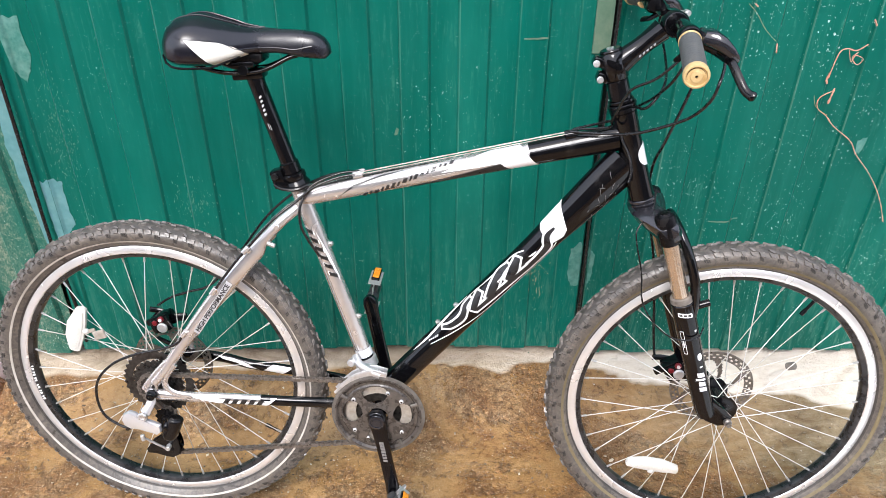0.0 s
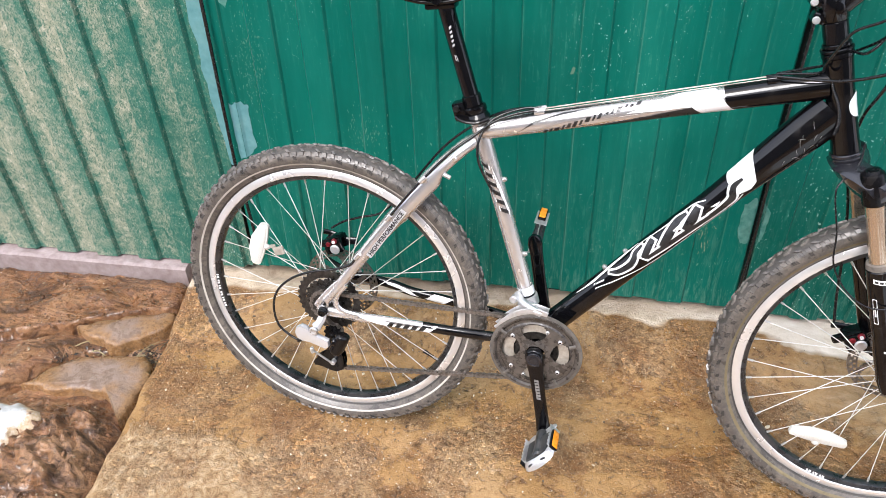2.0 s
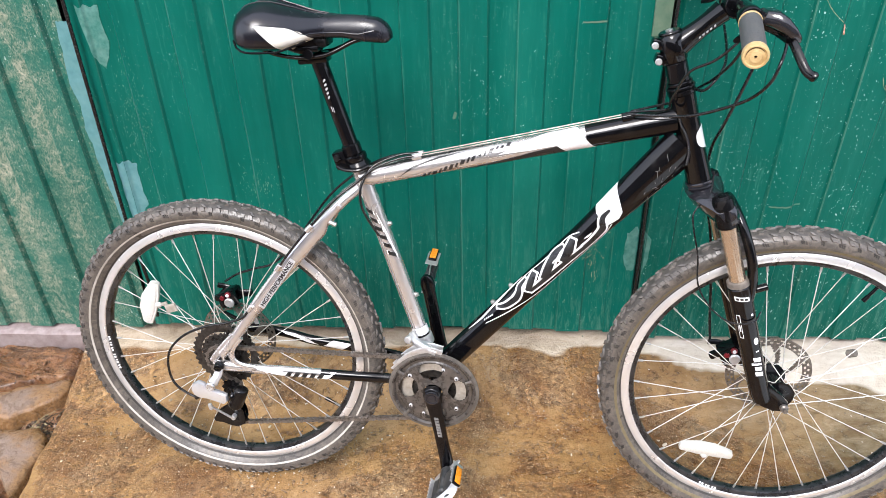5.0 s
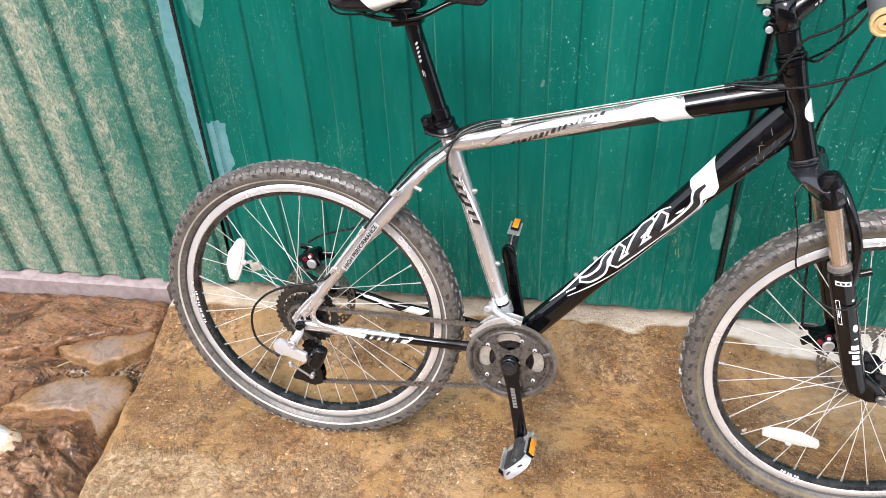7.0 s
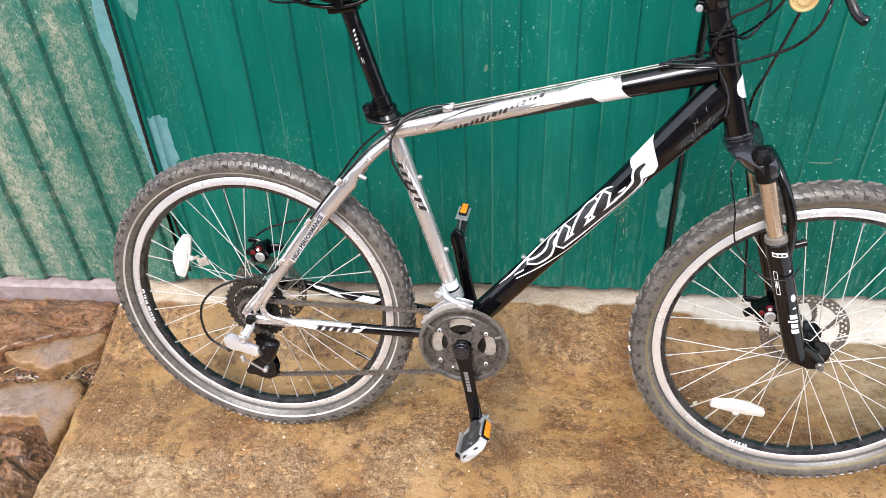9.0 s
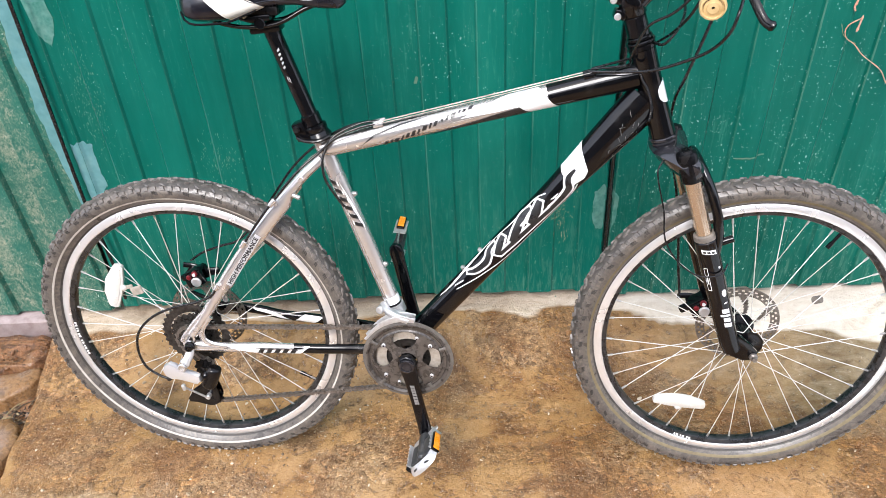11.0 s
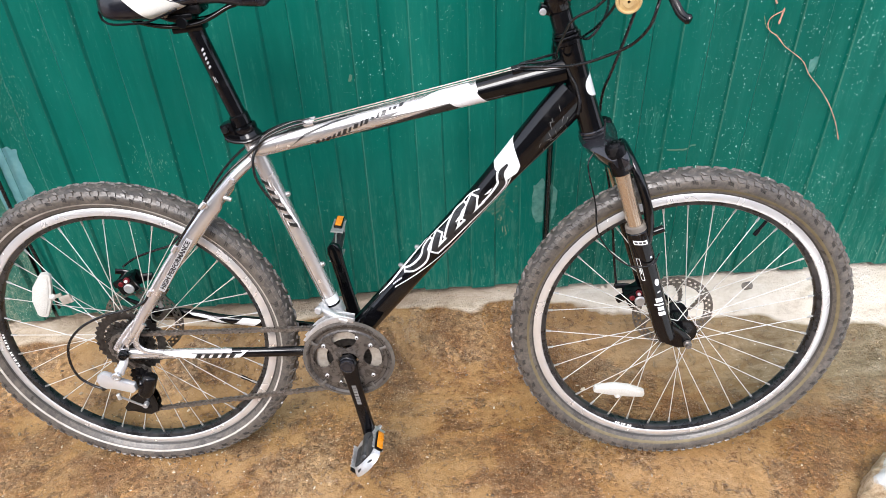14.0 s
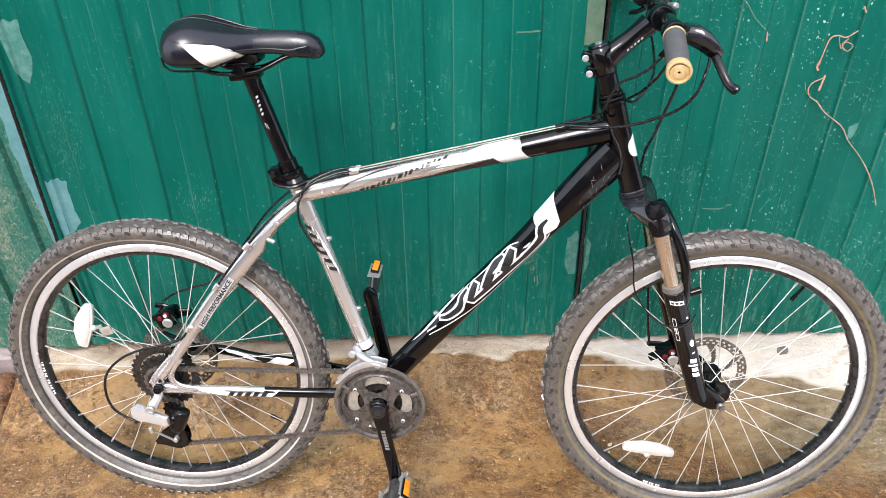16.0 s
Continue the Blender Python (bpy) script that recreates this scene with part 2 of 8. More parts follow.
    drip = maths(n, l, "MULTIPLY", ramp(n, l, noise_node(n, l, thin.outputs[0], 130, 5, 0.72), [(0.54, (0, 0, 0)), (0.70, (1, 1, 1))]), ramp(n, l, cloud, [(0.40, (0.06,) * 3), (0.66, (0.30 + 0.25 * spatter,) * 3)]))
    drip = maths(n, l, "MULTIPLY", drip, ramp(n, l, mott, [(0.38, (0.1,) * 3), (0.58, (1, 1, 1))]))
    col = blend(n, l, drip, col, (0.085, 0.27, 0.20))
    col = blend(n, l, ramp(n, l, noise_node(n, l, st.outputs[0], 11, 5, 0.65), [(0.36, (0.30,) * 3), (0.52, (0, 0, 0))]), col, (0.0, 0.062, 0.046))
    # splashed dirt low on the sheet
    sep = n.new("ShaderNodeSeparateXYZ")
    l.new(c.outputs["Object"], sep.inputs[0])
    low = ramp(n, l, sep.outputs[2], [(0.10, (1, 1, 1)), (0.20, (0.45,) * 3), (0.50, (0, 0, 0))])
    fleck = noise_node(n, l, st.outputs[0], 120, 5, 0.75, 0.6)
    splash = maths(n, l, "MULTIPLY", low, ramp(n, l, fleck, [(0.50, (0, 0, 0)), (0.64, (1, 1, 1))]))
    col = blend(n, l, maths(n, l, "MULTIPLY", splash, 0.42), col, (0.15, 0.27, 0.21))
    rough = blend(n, l, splash, ramp(n, l, mott, [(0.3, (0.3,) * 3), (0.7, (0.42,) * 3)]), (0.75, 0.75, 0.75))
    # place across the rib, 0 to 1
    pitch, phase, lean = kind
    across = maths(n, l, "SUBTRACT", maths(n, l, "SUBTRACT", sep.outputs[0], phase), maths(n, l, "MULTIPLY", maths(n, l, "SUBTRACT", sep.outputs[2], FOOT), lean))
    u = maths(n, l, "FRACT", maths(n, l, "DIVIDE", across, pitch))
    # highlight painted pale on the sharp fold, patchily worn, fainter on the other
    worn = ramp(n, l, streak, [(0.40, (0.05,) * 3), (0.62, (1, 1, 1))])
    fold = maths(n, l, "LESS_THAN", maths(n, l, "ABSOLUTE", maths(n, l, "SUBTRACT", maths(n, l, "FRACT", maths(n, l, "ADD", u, 0.5)), 0.5)), 0.011)
    fold2 = maths(n, l, "MULTIPLY", maths(n, l, "LESS_THAN", maths(n, l, "ABSOLUTE", maths(n, l, "SUBTRACT", u, 0.475)), 0.008), 0.35)
    col = blend(n, l, maths(n, l, "MULTIPLY", maths(n, l, "MULTIPLY", maths(n, l, "ADD", fold, fold2), worn), 0.14 + 0.30 * fade), col, (0.24, 0.40, 0.30))
    if fade > 0.5:
        # chalky dirt that settled in the valleys, thinner on the raised bands
        lie = n.new("ShaderNodeMapping")
        lie.inputs["Rotation"].default_value = (0, radians(35), 0)
        lie.inputs["Scale"].default_value = (1.0, 1.0, 0.45)
        l.new(v, lie.inputs["Vector"])
        fibre = noise_node(n, l, lie.outputs[0], 300, 6, 0.80, 0.9)
        clump = noise_node(n, l, v, 34, 6, 0.72, 0.8)
        uw = maths(n, l, "ADD", u, maths(n, l, "MULTIPLY", maths(n, l, "SUBTRACT", clump, 0.5), 0.30))
        valley = ramp(n, l, uw, [(0.02, (0.62,) * 3), (0.25, (0.48,) * 3), (0.46, (0.22,) * 3), (0.56, (0.34,) * 3), (0.72, (0.92,) * 3), (0.92, (1.05,) * 3), (0.99, (0.62,) * 3)])
        # the dirt thins out towards the gate
        reach = ramp(n, l, maths(n, l, "ADD", wide, maths(n, l, "MULTIPLY", maths(n, l, "ADD", sep.outputs[0], 1.2), -0.75)), [(0.36, (0.42,) * 3), (0.68, (1.35,) * 3)])
        amount = maths(n, l, "MULTIPLY", valley, reach)
        patchy = noise_node(n, l, v, 11, 5, 0.7, 0.5)
        grain = maths(n, l, "ADD", fibre, maths(n, l, "ADD", maths(n, l, "MULTIPLY", maths(n, l, "SUBTRACT", clump, 0.5), 0.65), maths(n, l, "MULTIPLY", maths(n, l, "SUBTRACT", patchy, 0.5), 0.35)))
        chalk = ramp(n, l, maths(n, l, "ADD", maths(n, l, "SUBTRACT", grain, 0.5), maths(n, l, "MULTIPLY", amount, 0.255)), [(0.07, (0, 0, 0)), (0.34, (0.88,) * 3)])
        wash = maths(n, l, "MULTIPLY", ramp(n, l, clump, [(0.30, (0.25,) * 3), (0.64, (0.85,) * 3)]), ramp(n, l, amount, [(0.0, (0.12,) * 3), (0.35, (0.65,) * 3), (1.0, (1, 1, 1))]))
        col = blend(n, l, wash, col, ramp(n, l, fibre, [(0.36, (0.040, 0.120, 0.085)), (0.62, (0.20, 0.265, 0.195))]))
        col = blend(n, l, chalk, col, ramp(n, l, mott, [(0.3, (0.20, 0.235, 0.165)), (0.5, (0.32, 0.32, 0.235)), (0.70, (0.54, 0.49, 0.39))]))
        pores = maths(n, l, "MULTIPLY", ramp(n, l, fibre, [(0.40, (1, 1, 1)), (0.48, (0, 0, 0))]), ramp(n, l, valley, [(0.1, (0.35,) * 3), (0.9, (0.85,) * 3)]))
        col = blend(n, l, pores, col, (0.020, 0.090, 0.064))
        rough = blend(n, l, chalk, rough, (0.85, 0.85, 0.85))
    l.new(col, b.inputs["Base Color"])
    l.new(rough, b.inputs["Roughness"])
    b.inputs["Specular IOR Level"].default_value = 0.15
    bump(n, l, b, maths(n, l, "ADD", maths(n, l, "MULTIPLY", mott, 0.3), wide), 0.12, 0.004)
    return mat


def cloud_of(n, l, v):
    return noise_node(n, l, v, 4.5, 4, 0.65)


def sp_warp(n, l, v):
    t = n.new("ShaderNodeTexNoise")
    t.inputs["Scale"].default_value = 60
    l.new(v, t.inputs["Vector"])
    return t.outputs["Color"]


def wet_concrete():
    mat = bpy.data.materials.new("wet_muddy_concrete")
    n, l, b = nodes_of(mat)
    v = coords(n, l)
    big = noise_node(n, l, v, 2.3, 6, 0.62, 0.8)
    mid = noise_node(n, l, v, 8.0, 7, 0.72, 0.9)
    lump = noise_node(n, l, v, 34, 6, 0.72, 1.0)
    fine = noise_node(n, l, v, 85, 6, 0.78, 0.5)
    grit = noise_node(n, l, v, 260, 4, 0.75)
    sand = noise_node(n, l, v, 3.1, 6, 0.68, 1.2)
    col = ramp(n, l, mid, [(0.30, (0.130, 0.058, 0.020)), (0.46, (0.230, 0.110, 0.041)), (0.58, (0.295, 0.158, 0.058)), (0.72, (0.37, 0.215, 0.092))])
    # pale sandy crust in patches
    crust = maths(n, l, "MULTIPLY", ramp(n, l, sand, [(0.47, (0, 0, 0)), (0.60, (1, 1, 1))]), ramp(n, l, fine, [(0.40, (0, 0, 0)), (0.56, (1, 1, 1))]))
    col = blend(n, l, maths(n, l, "MULTIPLY", crust, 0.6), col, (0.46, 0.325, 0.185))
    # ochre film of silt and water in the shallow hollows
    silt = ramp(n, l, maths(n, l, "ADD", big, maths(n, l, "MULTIPLY", maths(n, l, "SUBTRACT", mid, 0.5), 0.35)), [(0.485, (0, 0, 0)), (0.55, (1, 1, 1))])
    at = n.new("ShaderNodeSeparateXYZ")
    l.new(v, at.inputs[0])
    for px, py, rx, ry in ((-0.48, 1.215, 0.36, 0.085), (0.02, 0.84, 0.22, 0.07)):
        dx = maths(n, l, "POWER", maths(n, l, "ABSOLUTE", maths(n, l, "DIVIDE", maths(n, l, "SUBTRACT", at.outputs[0], px), rx)), 2.0)
        dy = maths(n, l, "POWER", maths(n, l, "ABSOLUTE", maths(n, l, "DIVIDE", maths(n, l, "SUBTRACT", at.outputs[1], py), ry)), 2.0)
        pool = maths(n, l, "SUBTRACT", 1.0, maths(n, l, "ADD", dx, dy))
        pool = maths(n, l, "ADD", pool, maths(n, l, "MULTIPLY", maths(n, l, "SUBTRACT", mid, 0.5), 2.2))
        silt = maths(n, l, "MAXIMUM", silt, ramp(n, l, pool, [(0.10, (0, 0, 0)), (0.35, (1, 1, 1))]))
    clear_of = ramp(n, l, lump, [(0.36, (0.15,) * 3), (0.46, (1, 1, 1))])
    silt = maths(n, l, "MULTIPLY", silt, clear_of)
    col = blend(n, l, maths(n, l, "MULTIPLY", silt, 0.85), col, ramp(n, l, sand, [(0.35, (0.335, 0.188, 0.072)), (0.65, (0.43, 0.265, 0.123))]))
    # dark crumbs and pores
    open_ = maths(n, l, "SUBTRACT", 1.0, maths(n, l, "MULTIPLY", silt, 0.75))
    crumbs = maths(n, l, "MULTIPLY", ramp(n, l, lump, [(0.36, (1, 1, 1)), (0.50, (0, 0, 0))]), open_)
    col = blend(n, l, maths(n, l, "MULTIPLY", crumbs, 0.66), col, (0.105, 0.050, 0.018))
    pores = maths(n, l, "MULTIPLY", ramp(n, l, fine, [(0.39, (1, 1, 1)), (0.47, (0, 0, 0))]), open_)
    col = blend(n, l, maths(n, l, "MULTIPLY", pores, 0.58), col, (0.058, 0.030, 0.011))
    bits = maths(n, l, "MULTIPLY", ramp(n, l, grit, [(0.57, (0, 0, 0)), (0.64, (1, 1, 1))]), open_)
    col = blend(n, l, maths(n, l, "MULTIPLY", bits, 0.8), col, (0.62, 0.47, 0.31))
    rough = ramp(n, l, mid, [(0.35, (0.30,) * 3), (0.65, (0.62,) * 3)])
    rough = blend(n, l, silt, rough, (0.10, 0.10, 0.10))
    sep = n.new("ShaderNodeSeparateXYZ")
    l.new(v, sep.inputs[0])
    x, y = sep.outputs[0], sep.outputs[1]
    # worn crumbly crust, pale and dry towards the joint
    worm = noise_node(n, l, v, 46, 7, 0.74, 0.7)
    stray = noise_node(n, l, v, 5.0, 6, 0.7, 0.8)
    reach = maths(n, l, "ADD", x, maths(n, l, "MULTIPLY", maths(n, l, "SUBTRACT", stray, 0.5), 1.1))
    crusty = maths(n, l, "MULTIPLY", ramp(n, l, maths(n, l, "ADD", reach, 1.0), [(0.22, (1, 1, 1)), (0.50, (0.0,) * 3)]), ramp(n, l, maths(n, l, "ADD", y, maths(n, l, "MULTIPLY", maths(n, l, "SUBTRACT", mid, 0.5), 0.3)), [(0.97, (1, 1, 1)), (1.05, (0, 0, 0))]))
    col = blend(n, l, maths(n, l, "MULTIPLY", crusty, maths(n, l, "ADD", maths(n, l, "MULTIPLY", ramp(n, l, mid, [(0.36, (0, 0, 0)), (0.56, (1, 1, 1))]), 0.65), 0.25)), col, ramp(n, l, worm, [(0.34, (0.14, 0.074, 0.030)), (0.44, (0.31, 0.190, 0.092)), (0.53, (0.46, 0.315, 0.175)), (0.68, (0.62, 0.48, 0.32))]))
    rough = blend(n, l, crusty, rough, (0.55, 0.55, 0.55))
    # coarse grit between the film of silt, each grain its own tone
    cell = n.new("ShaderNodeTexVoronoi")
    cell.inputs["Scale"].default_value = 120
    l.new(blend(n, l, 0.02, v, sp_warp(n, l, v)), cell.inputs["Vector"])
    tone = n.new("ShaderNodeSeparateColor")
    l.new(cell.outputs["Color"], tone.inputs[0])
    grains = maths(n, l, "MULTIPLY", open_, ramp(n, l, stray, [(0.40, (0.25,) * 3), (0.58, (1, 1, 1))]))
    col = blend(n, l, maths(n, l, "MULTIPLY", grains, 0.68), col, blend(n, l, 1.0, col, ramp(n, l, tone.outputs[0], [(0.0, (0.40,) * 3), (0.55, (0.97,) * 3), (0.86, (1.25,) * 3), (1.0, (2.1, 2.05, 1.95))]), "MULTIPLY"))
    # soaked brown stretch that spreads from beside the cranks
    soak = maths(n, l, "ADD", x, maths(n, l, "MULTIPLY", maths(n, l, "SUBTRACT", noise_node(n, l, v, 3.4, 6, 0.68, 0.8), 0.5), 1.5))
    soak = maths(n, l, "MULTIPLY", ramp(n, l, soak, [(0.0, (0, 0, 0)), (0.22, (1, 1, 1))]), ramp(n, l, maths(n, l, "ADD", y, maths(n, l, "MULTIPLY", maths(n, l, "SUBTRACT", mid, 0.5), 0.5)), [(0.92, (0.35,) * 3), (1.0, (1, 1, 1))]))
    col = blend(n, l, maths(n, l, "MULTIPLY", soak, 0.75), col, blend(n, l, 1.0, col, (0.76, 0.67, 0.55), "MULTIPLY"))
    rough = blend(n, l, soak, rough, blend(n, l, 1.0, rough, (0.65, 0.65, 0.65), "MULTIPLY"))
    # dry pale band along the wall
    ragged = maths(n, l, "SUBTRACT", noise_node(n, l, v, 4.0, 3, 0.55, 0.4), 0.5)
    # where the band begins: close to the wall at the gate, further out beside it
    t = maths(n, l, "MULTIPLY", maths(n, l, "ADD", x, 1.1), 0.333)
    out = ramp(n, l, t, [(0.06, (0.25,) * 3), (0.16, (0.085,) * 3), (0.44, (0.085,) * 3), (0.51, (0.22,) * 3), (0.63, (0.50,) * 3), (0.80, (0.69,) * 3), (0.87, (0.60,) * 3), (0.94, (0.22,) * 3)], "EASE")
    line = maths(n, l, "SUBTRACT", maths(n, l, "SUBTRACT", 1.485, maths(n, l, "MULTIPLY", out, 0.26)), maths(n, l, "MULTIPLY", ragged, 0.15))
    d = maths(n, l, "SUBTRACT", y, line)
    dry = ramp(n, l, maths(n, l, "ADD", maths(n, l, "MULTIPLY", d, 10.0), 0.5), [(0.44, (0, 0, 0)), (0.56, (1, 1, 1))])
    stain = noise_node(n, l, v, 9, 7, 0.72, 1.6)
    drycol = ramp(n, l, maths(n, l, "ADD", maths(n, l, "MULTIPLY", stain, 0.5), maths(n, l, "MULTIPLY", noise_node(n, l, coords(n, l, (0.35, 1.2, 1)), 24, 7, 0.72, 1.2), 0.5)), [(0.32, (0.40, 0.32, 0.235)), (0.46, (0.64, 0.56, 0.46)), (0.66, (0.76, 0.70, 0.62))])
    drycol = blend(n, l, ramp(n, l, x, [(0.05, (0.75,) * 3), (0.55, (0, 0, 0))]), drycol, ramp(n, l, stain, [(0.3, (0.27, 0.18, 0.105)), (0.48, (0.50, 0.38, 0.255)), (0.68, (0.62, 0.51, 0.385))]))
    along = n.new("ShaderNodeMapping")
    along.inputs["Rotation"].default_value = (0, 0, radians(-12))
    along.inputs["Scale"].default_value = (0.45, 1.2, 1)
    l.new(v, along.inputs["Vector"])
    swept = noise_node(n, l, along.outputs[0], 26, 8, 0.76, 0.7)
    damp = ramp(n, l, maths(n, l, "ADD", maths(n, l, "MULTIPLY", maths(n, l, "ADD", d, maths(n, l, "MULTIPLY", maths(n, l, "SUBTRACT", swept, 0.5), 0.16)), 3.4), 1.12), [(0.1, (0, 0, 0)), (0.6, (1, 1, 1))])
    grey = ramp(n, l, x, [(0.2, (0, 0, 0)), (1.0, (1, 1, 1))])
    col = blend(n, l, maths(n, l, "MULTIPLY", maths(n, l, "MULTIPLY", damp, grey), 0.8), col, ramp(n, l, swept, [(0.30, (0.085, 0.062, 0.034)), (0.44, (0.175, 0.138, 0.080)), (0.56, (0.275, 0.228, 0.145)), (0.70, (0.45, 0.385, 0.275))]))
    col = blend(n, l, dry, col, drycol)
    rough = blend(n, l, dry, rough, (0.88, 0.88, 0.88))
    l.new(col, b.inputs["Base Color"])
    l.new(rough, b.inputs["Roughness"])
    flat = blend(n, l, silt, maths(n, l, "ADD", maths(n, l, "MULTIPLY", fine, 0.6), maths(n, l, "MULTIPLY", lump, 0.9)), (0.75, 0.75, 0.75))
    b.inputs["Specular IOR Level"].default_value = 0.35
    h = maths(n, l, "ADD", maths(n, l, "MULTIPLY", flat, 1.0), maths(n, l, "MULTIPLY", grit, 0.3))
    h = maths(n, l, "ADD", h, maths(n, l, "MULTIPLY", maths(n, l, "MULTIPLY", worm, crusty), 1.3))
    h = maths(n, l, "SUBTRACT", h, maths(n, l, "MULTIPLY", maths(n, l, "MULTIPLY", cell.outputs["Distance"], grains), 0.5))
    b.inputs["Coat Weight"].default_value = 0.12
    b.inputs["Coat Roughness"].default_value = 0.12
    bump(n, l, b, h, 0.68, 0.010)
    return mat


def earth(name, dark, mid_c, light, wet=0.4):
    mat = bpy.data.materials.new(name)
    n, l, b = nodes_of(mat)
    v = coords(n, l)
    big = noise_node(n, l, v, 4.0, 6, 0.65, 0.6)
    fine = noise_node(n, l, v, 42, 7, 0.75, 0.3)
    grit = noise_node(n, l, v, 190, 4, 0.7)
    col = ramp(n, l, big, [(0.3, dark), (0.5, mid_c), (0.7, light)])
    # low grain darkened for the shade in small crevices
    col = blend(n, l, maths(n, l, "MULTIPLY", ramp(n, l, fine, [(0.40, (1, 1, 1)), (0.52, (0, 0, 0))]), 0.7), col, tuple(0.45 * k for k in dark))
    col = blend(n, l, maths(n, l, "MULTIPLY", ramp(n, l, grit, [(0.58, (0, 0, 0)), (0.74, (1, 1, 1))]), 0.4), col, tuple(min(1, 1.35 * k) for k in light))
    l.new(col, b.inputs["Base Color"])
    l.new(ramp(n, l, big, [(0.3, (wet,) * 3), (0.7, (0.55,) * 3)]), b.inputs["Roughness"])
    # small washed ridges, their hollows painted shaded and their crests lit
    lie = n.new("ShaderNodeMapping")
    lie.inputs["Rotation"].default_value = (0, 0, radians(-35))
    lie.inputs["Scale"].default_value = (0.45, 1.3, 1)
    l.new(v, lie.inputs["Vector"])
    ridge = noise_node(n, l, lie.outputs[0], 15, 4, 0.6, 1.3)
    where = n.new("ShaderNodeSeparateXYZ")
    l.new(v, where.inputs[0])
    level = ramp(n, l, maths(n, l, "ADD", where.outputs[1], maths(n, l, "MULTIPLY", where.outputs[0], -0.33)), [(1.74, (0, 0, 0)), (1.80, (1, 1, 1))])
    rugged = maths(n, l, "SUBTRACT", 1.0, maths(n, l, "MULTIPLY", level, 0.8))
    col = blend(n, l, maths(n, l, "MULTIPLY", level, 0.75), col, ramp(n, l, fine, [(0.30, (0.20, 0.105, 0.050)), (0.5, (0.34, 0.195, 0.105)), (0.7, (0.43, 0.27, 0.16))]))
    hollow = maths(n, l, "MULTIPLY", ramp(n, l, ridge, [(0.38, (1, 1, 1)), (0.50, (0, 0, 0))]), rugged)
    col = blend(n, l, maths(n, l, "MULTIPLY", hollow, 0.8), col, tuple(0.38 * k for k in dark))
    col = blend(n, l, maths(n, l, "MULTIPLY", maths(n, l, "MULTIPLY", ramp(n, l, ridge, [(0.53, (0, 0, 0)), (0.66, (1, 1, 1))]), rugged), 0.45), col, light)
    l.new(col, b.inputs["Base Color"])
    b.inputs["Coat Weight"].default_value = 0.6 * (1 - wet)
    b.inputs["Coat Roughness"].default_value = 0.22
    h = maths(n, l, "ADD", maths(n, l, "MULTIPLY", fine, 0.8), maths(n, l, "MULTIPLY", grit, 0.25))
    bump(n, l, b, maths(n, l, "ADD", h, maths(n, l, "MULTIPLY", maths(n, l, "MULTIPLY", ridge, rugged), 1.6)), 0.95, 0.020)
    return mat


def wet_stone():
    mat = bpy.data.materials.new("muddy_broken_concrete")
    n, l, b = nodes_of(mat)
    v = coords(n, l)
    big = noise_node(n, l, v, 5.0, 6, 0.65, 0.8)
    mid = noise_node(n, l, v, 17, 6, 0.7, 1.0)
    fine = noise_node(n, l, v, 110, 6, 0.75, 0.5)
    col = ramp(n, l, mid, [(0.3, (0.17, 0.108, 0.072)), (0.5, (0.255, 0.182, 0.145)), (0.68, (0.36, 0.275, 0.243))])
    rimmed = n.new("ShaderNodeAttribute")
    rimmed.attribute_name = "edge"
    creep = maths(n, l, "ADD", big, maths(n, l, "MULTIPLY", rimmed.outputs["Fac"], 0.24))
    mud = ramp(n, l, maths(n, l, "ADD", creep, maths(n, l, "MULTIPLY", maths(n, l, "SUBTRACT", mid, 0.5), 0.8)), [(0.43, (0, 0, 0)), (0.62, (0.9,) * 3)])
    col = blend(n, l, mud, col, ramp(n, l, fine, [(0.35, (0.12, 0.055, 0.018)), (0.6, (0.33, 0.18, 0.075))]))
    col = blend(n, l, maths(n, l, "MULTIPLY", ramp(n, l, fine, [(0.36, (1, 1, 1)), (0.44, (0, 0, 0))]), 0.6), col, (0.14, 0.075, 0.035))
    l.new(col, b.inputs["Base Color"])
    l.new(ramp(n, l, mid, [(0.35, (0.14,) * 3), (0.65, (0.5,) * 3)]), b.inputs["Roughness"])
    bump(n, l, b, maths(n, l, "ADD", fine, mid), 0.4, 0.006)
    return mat


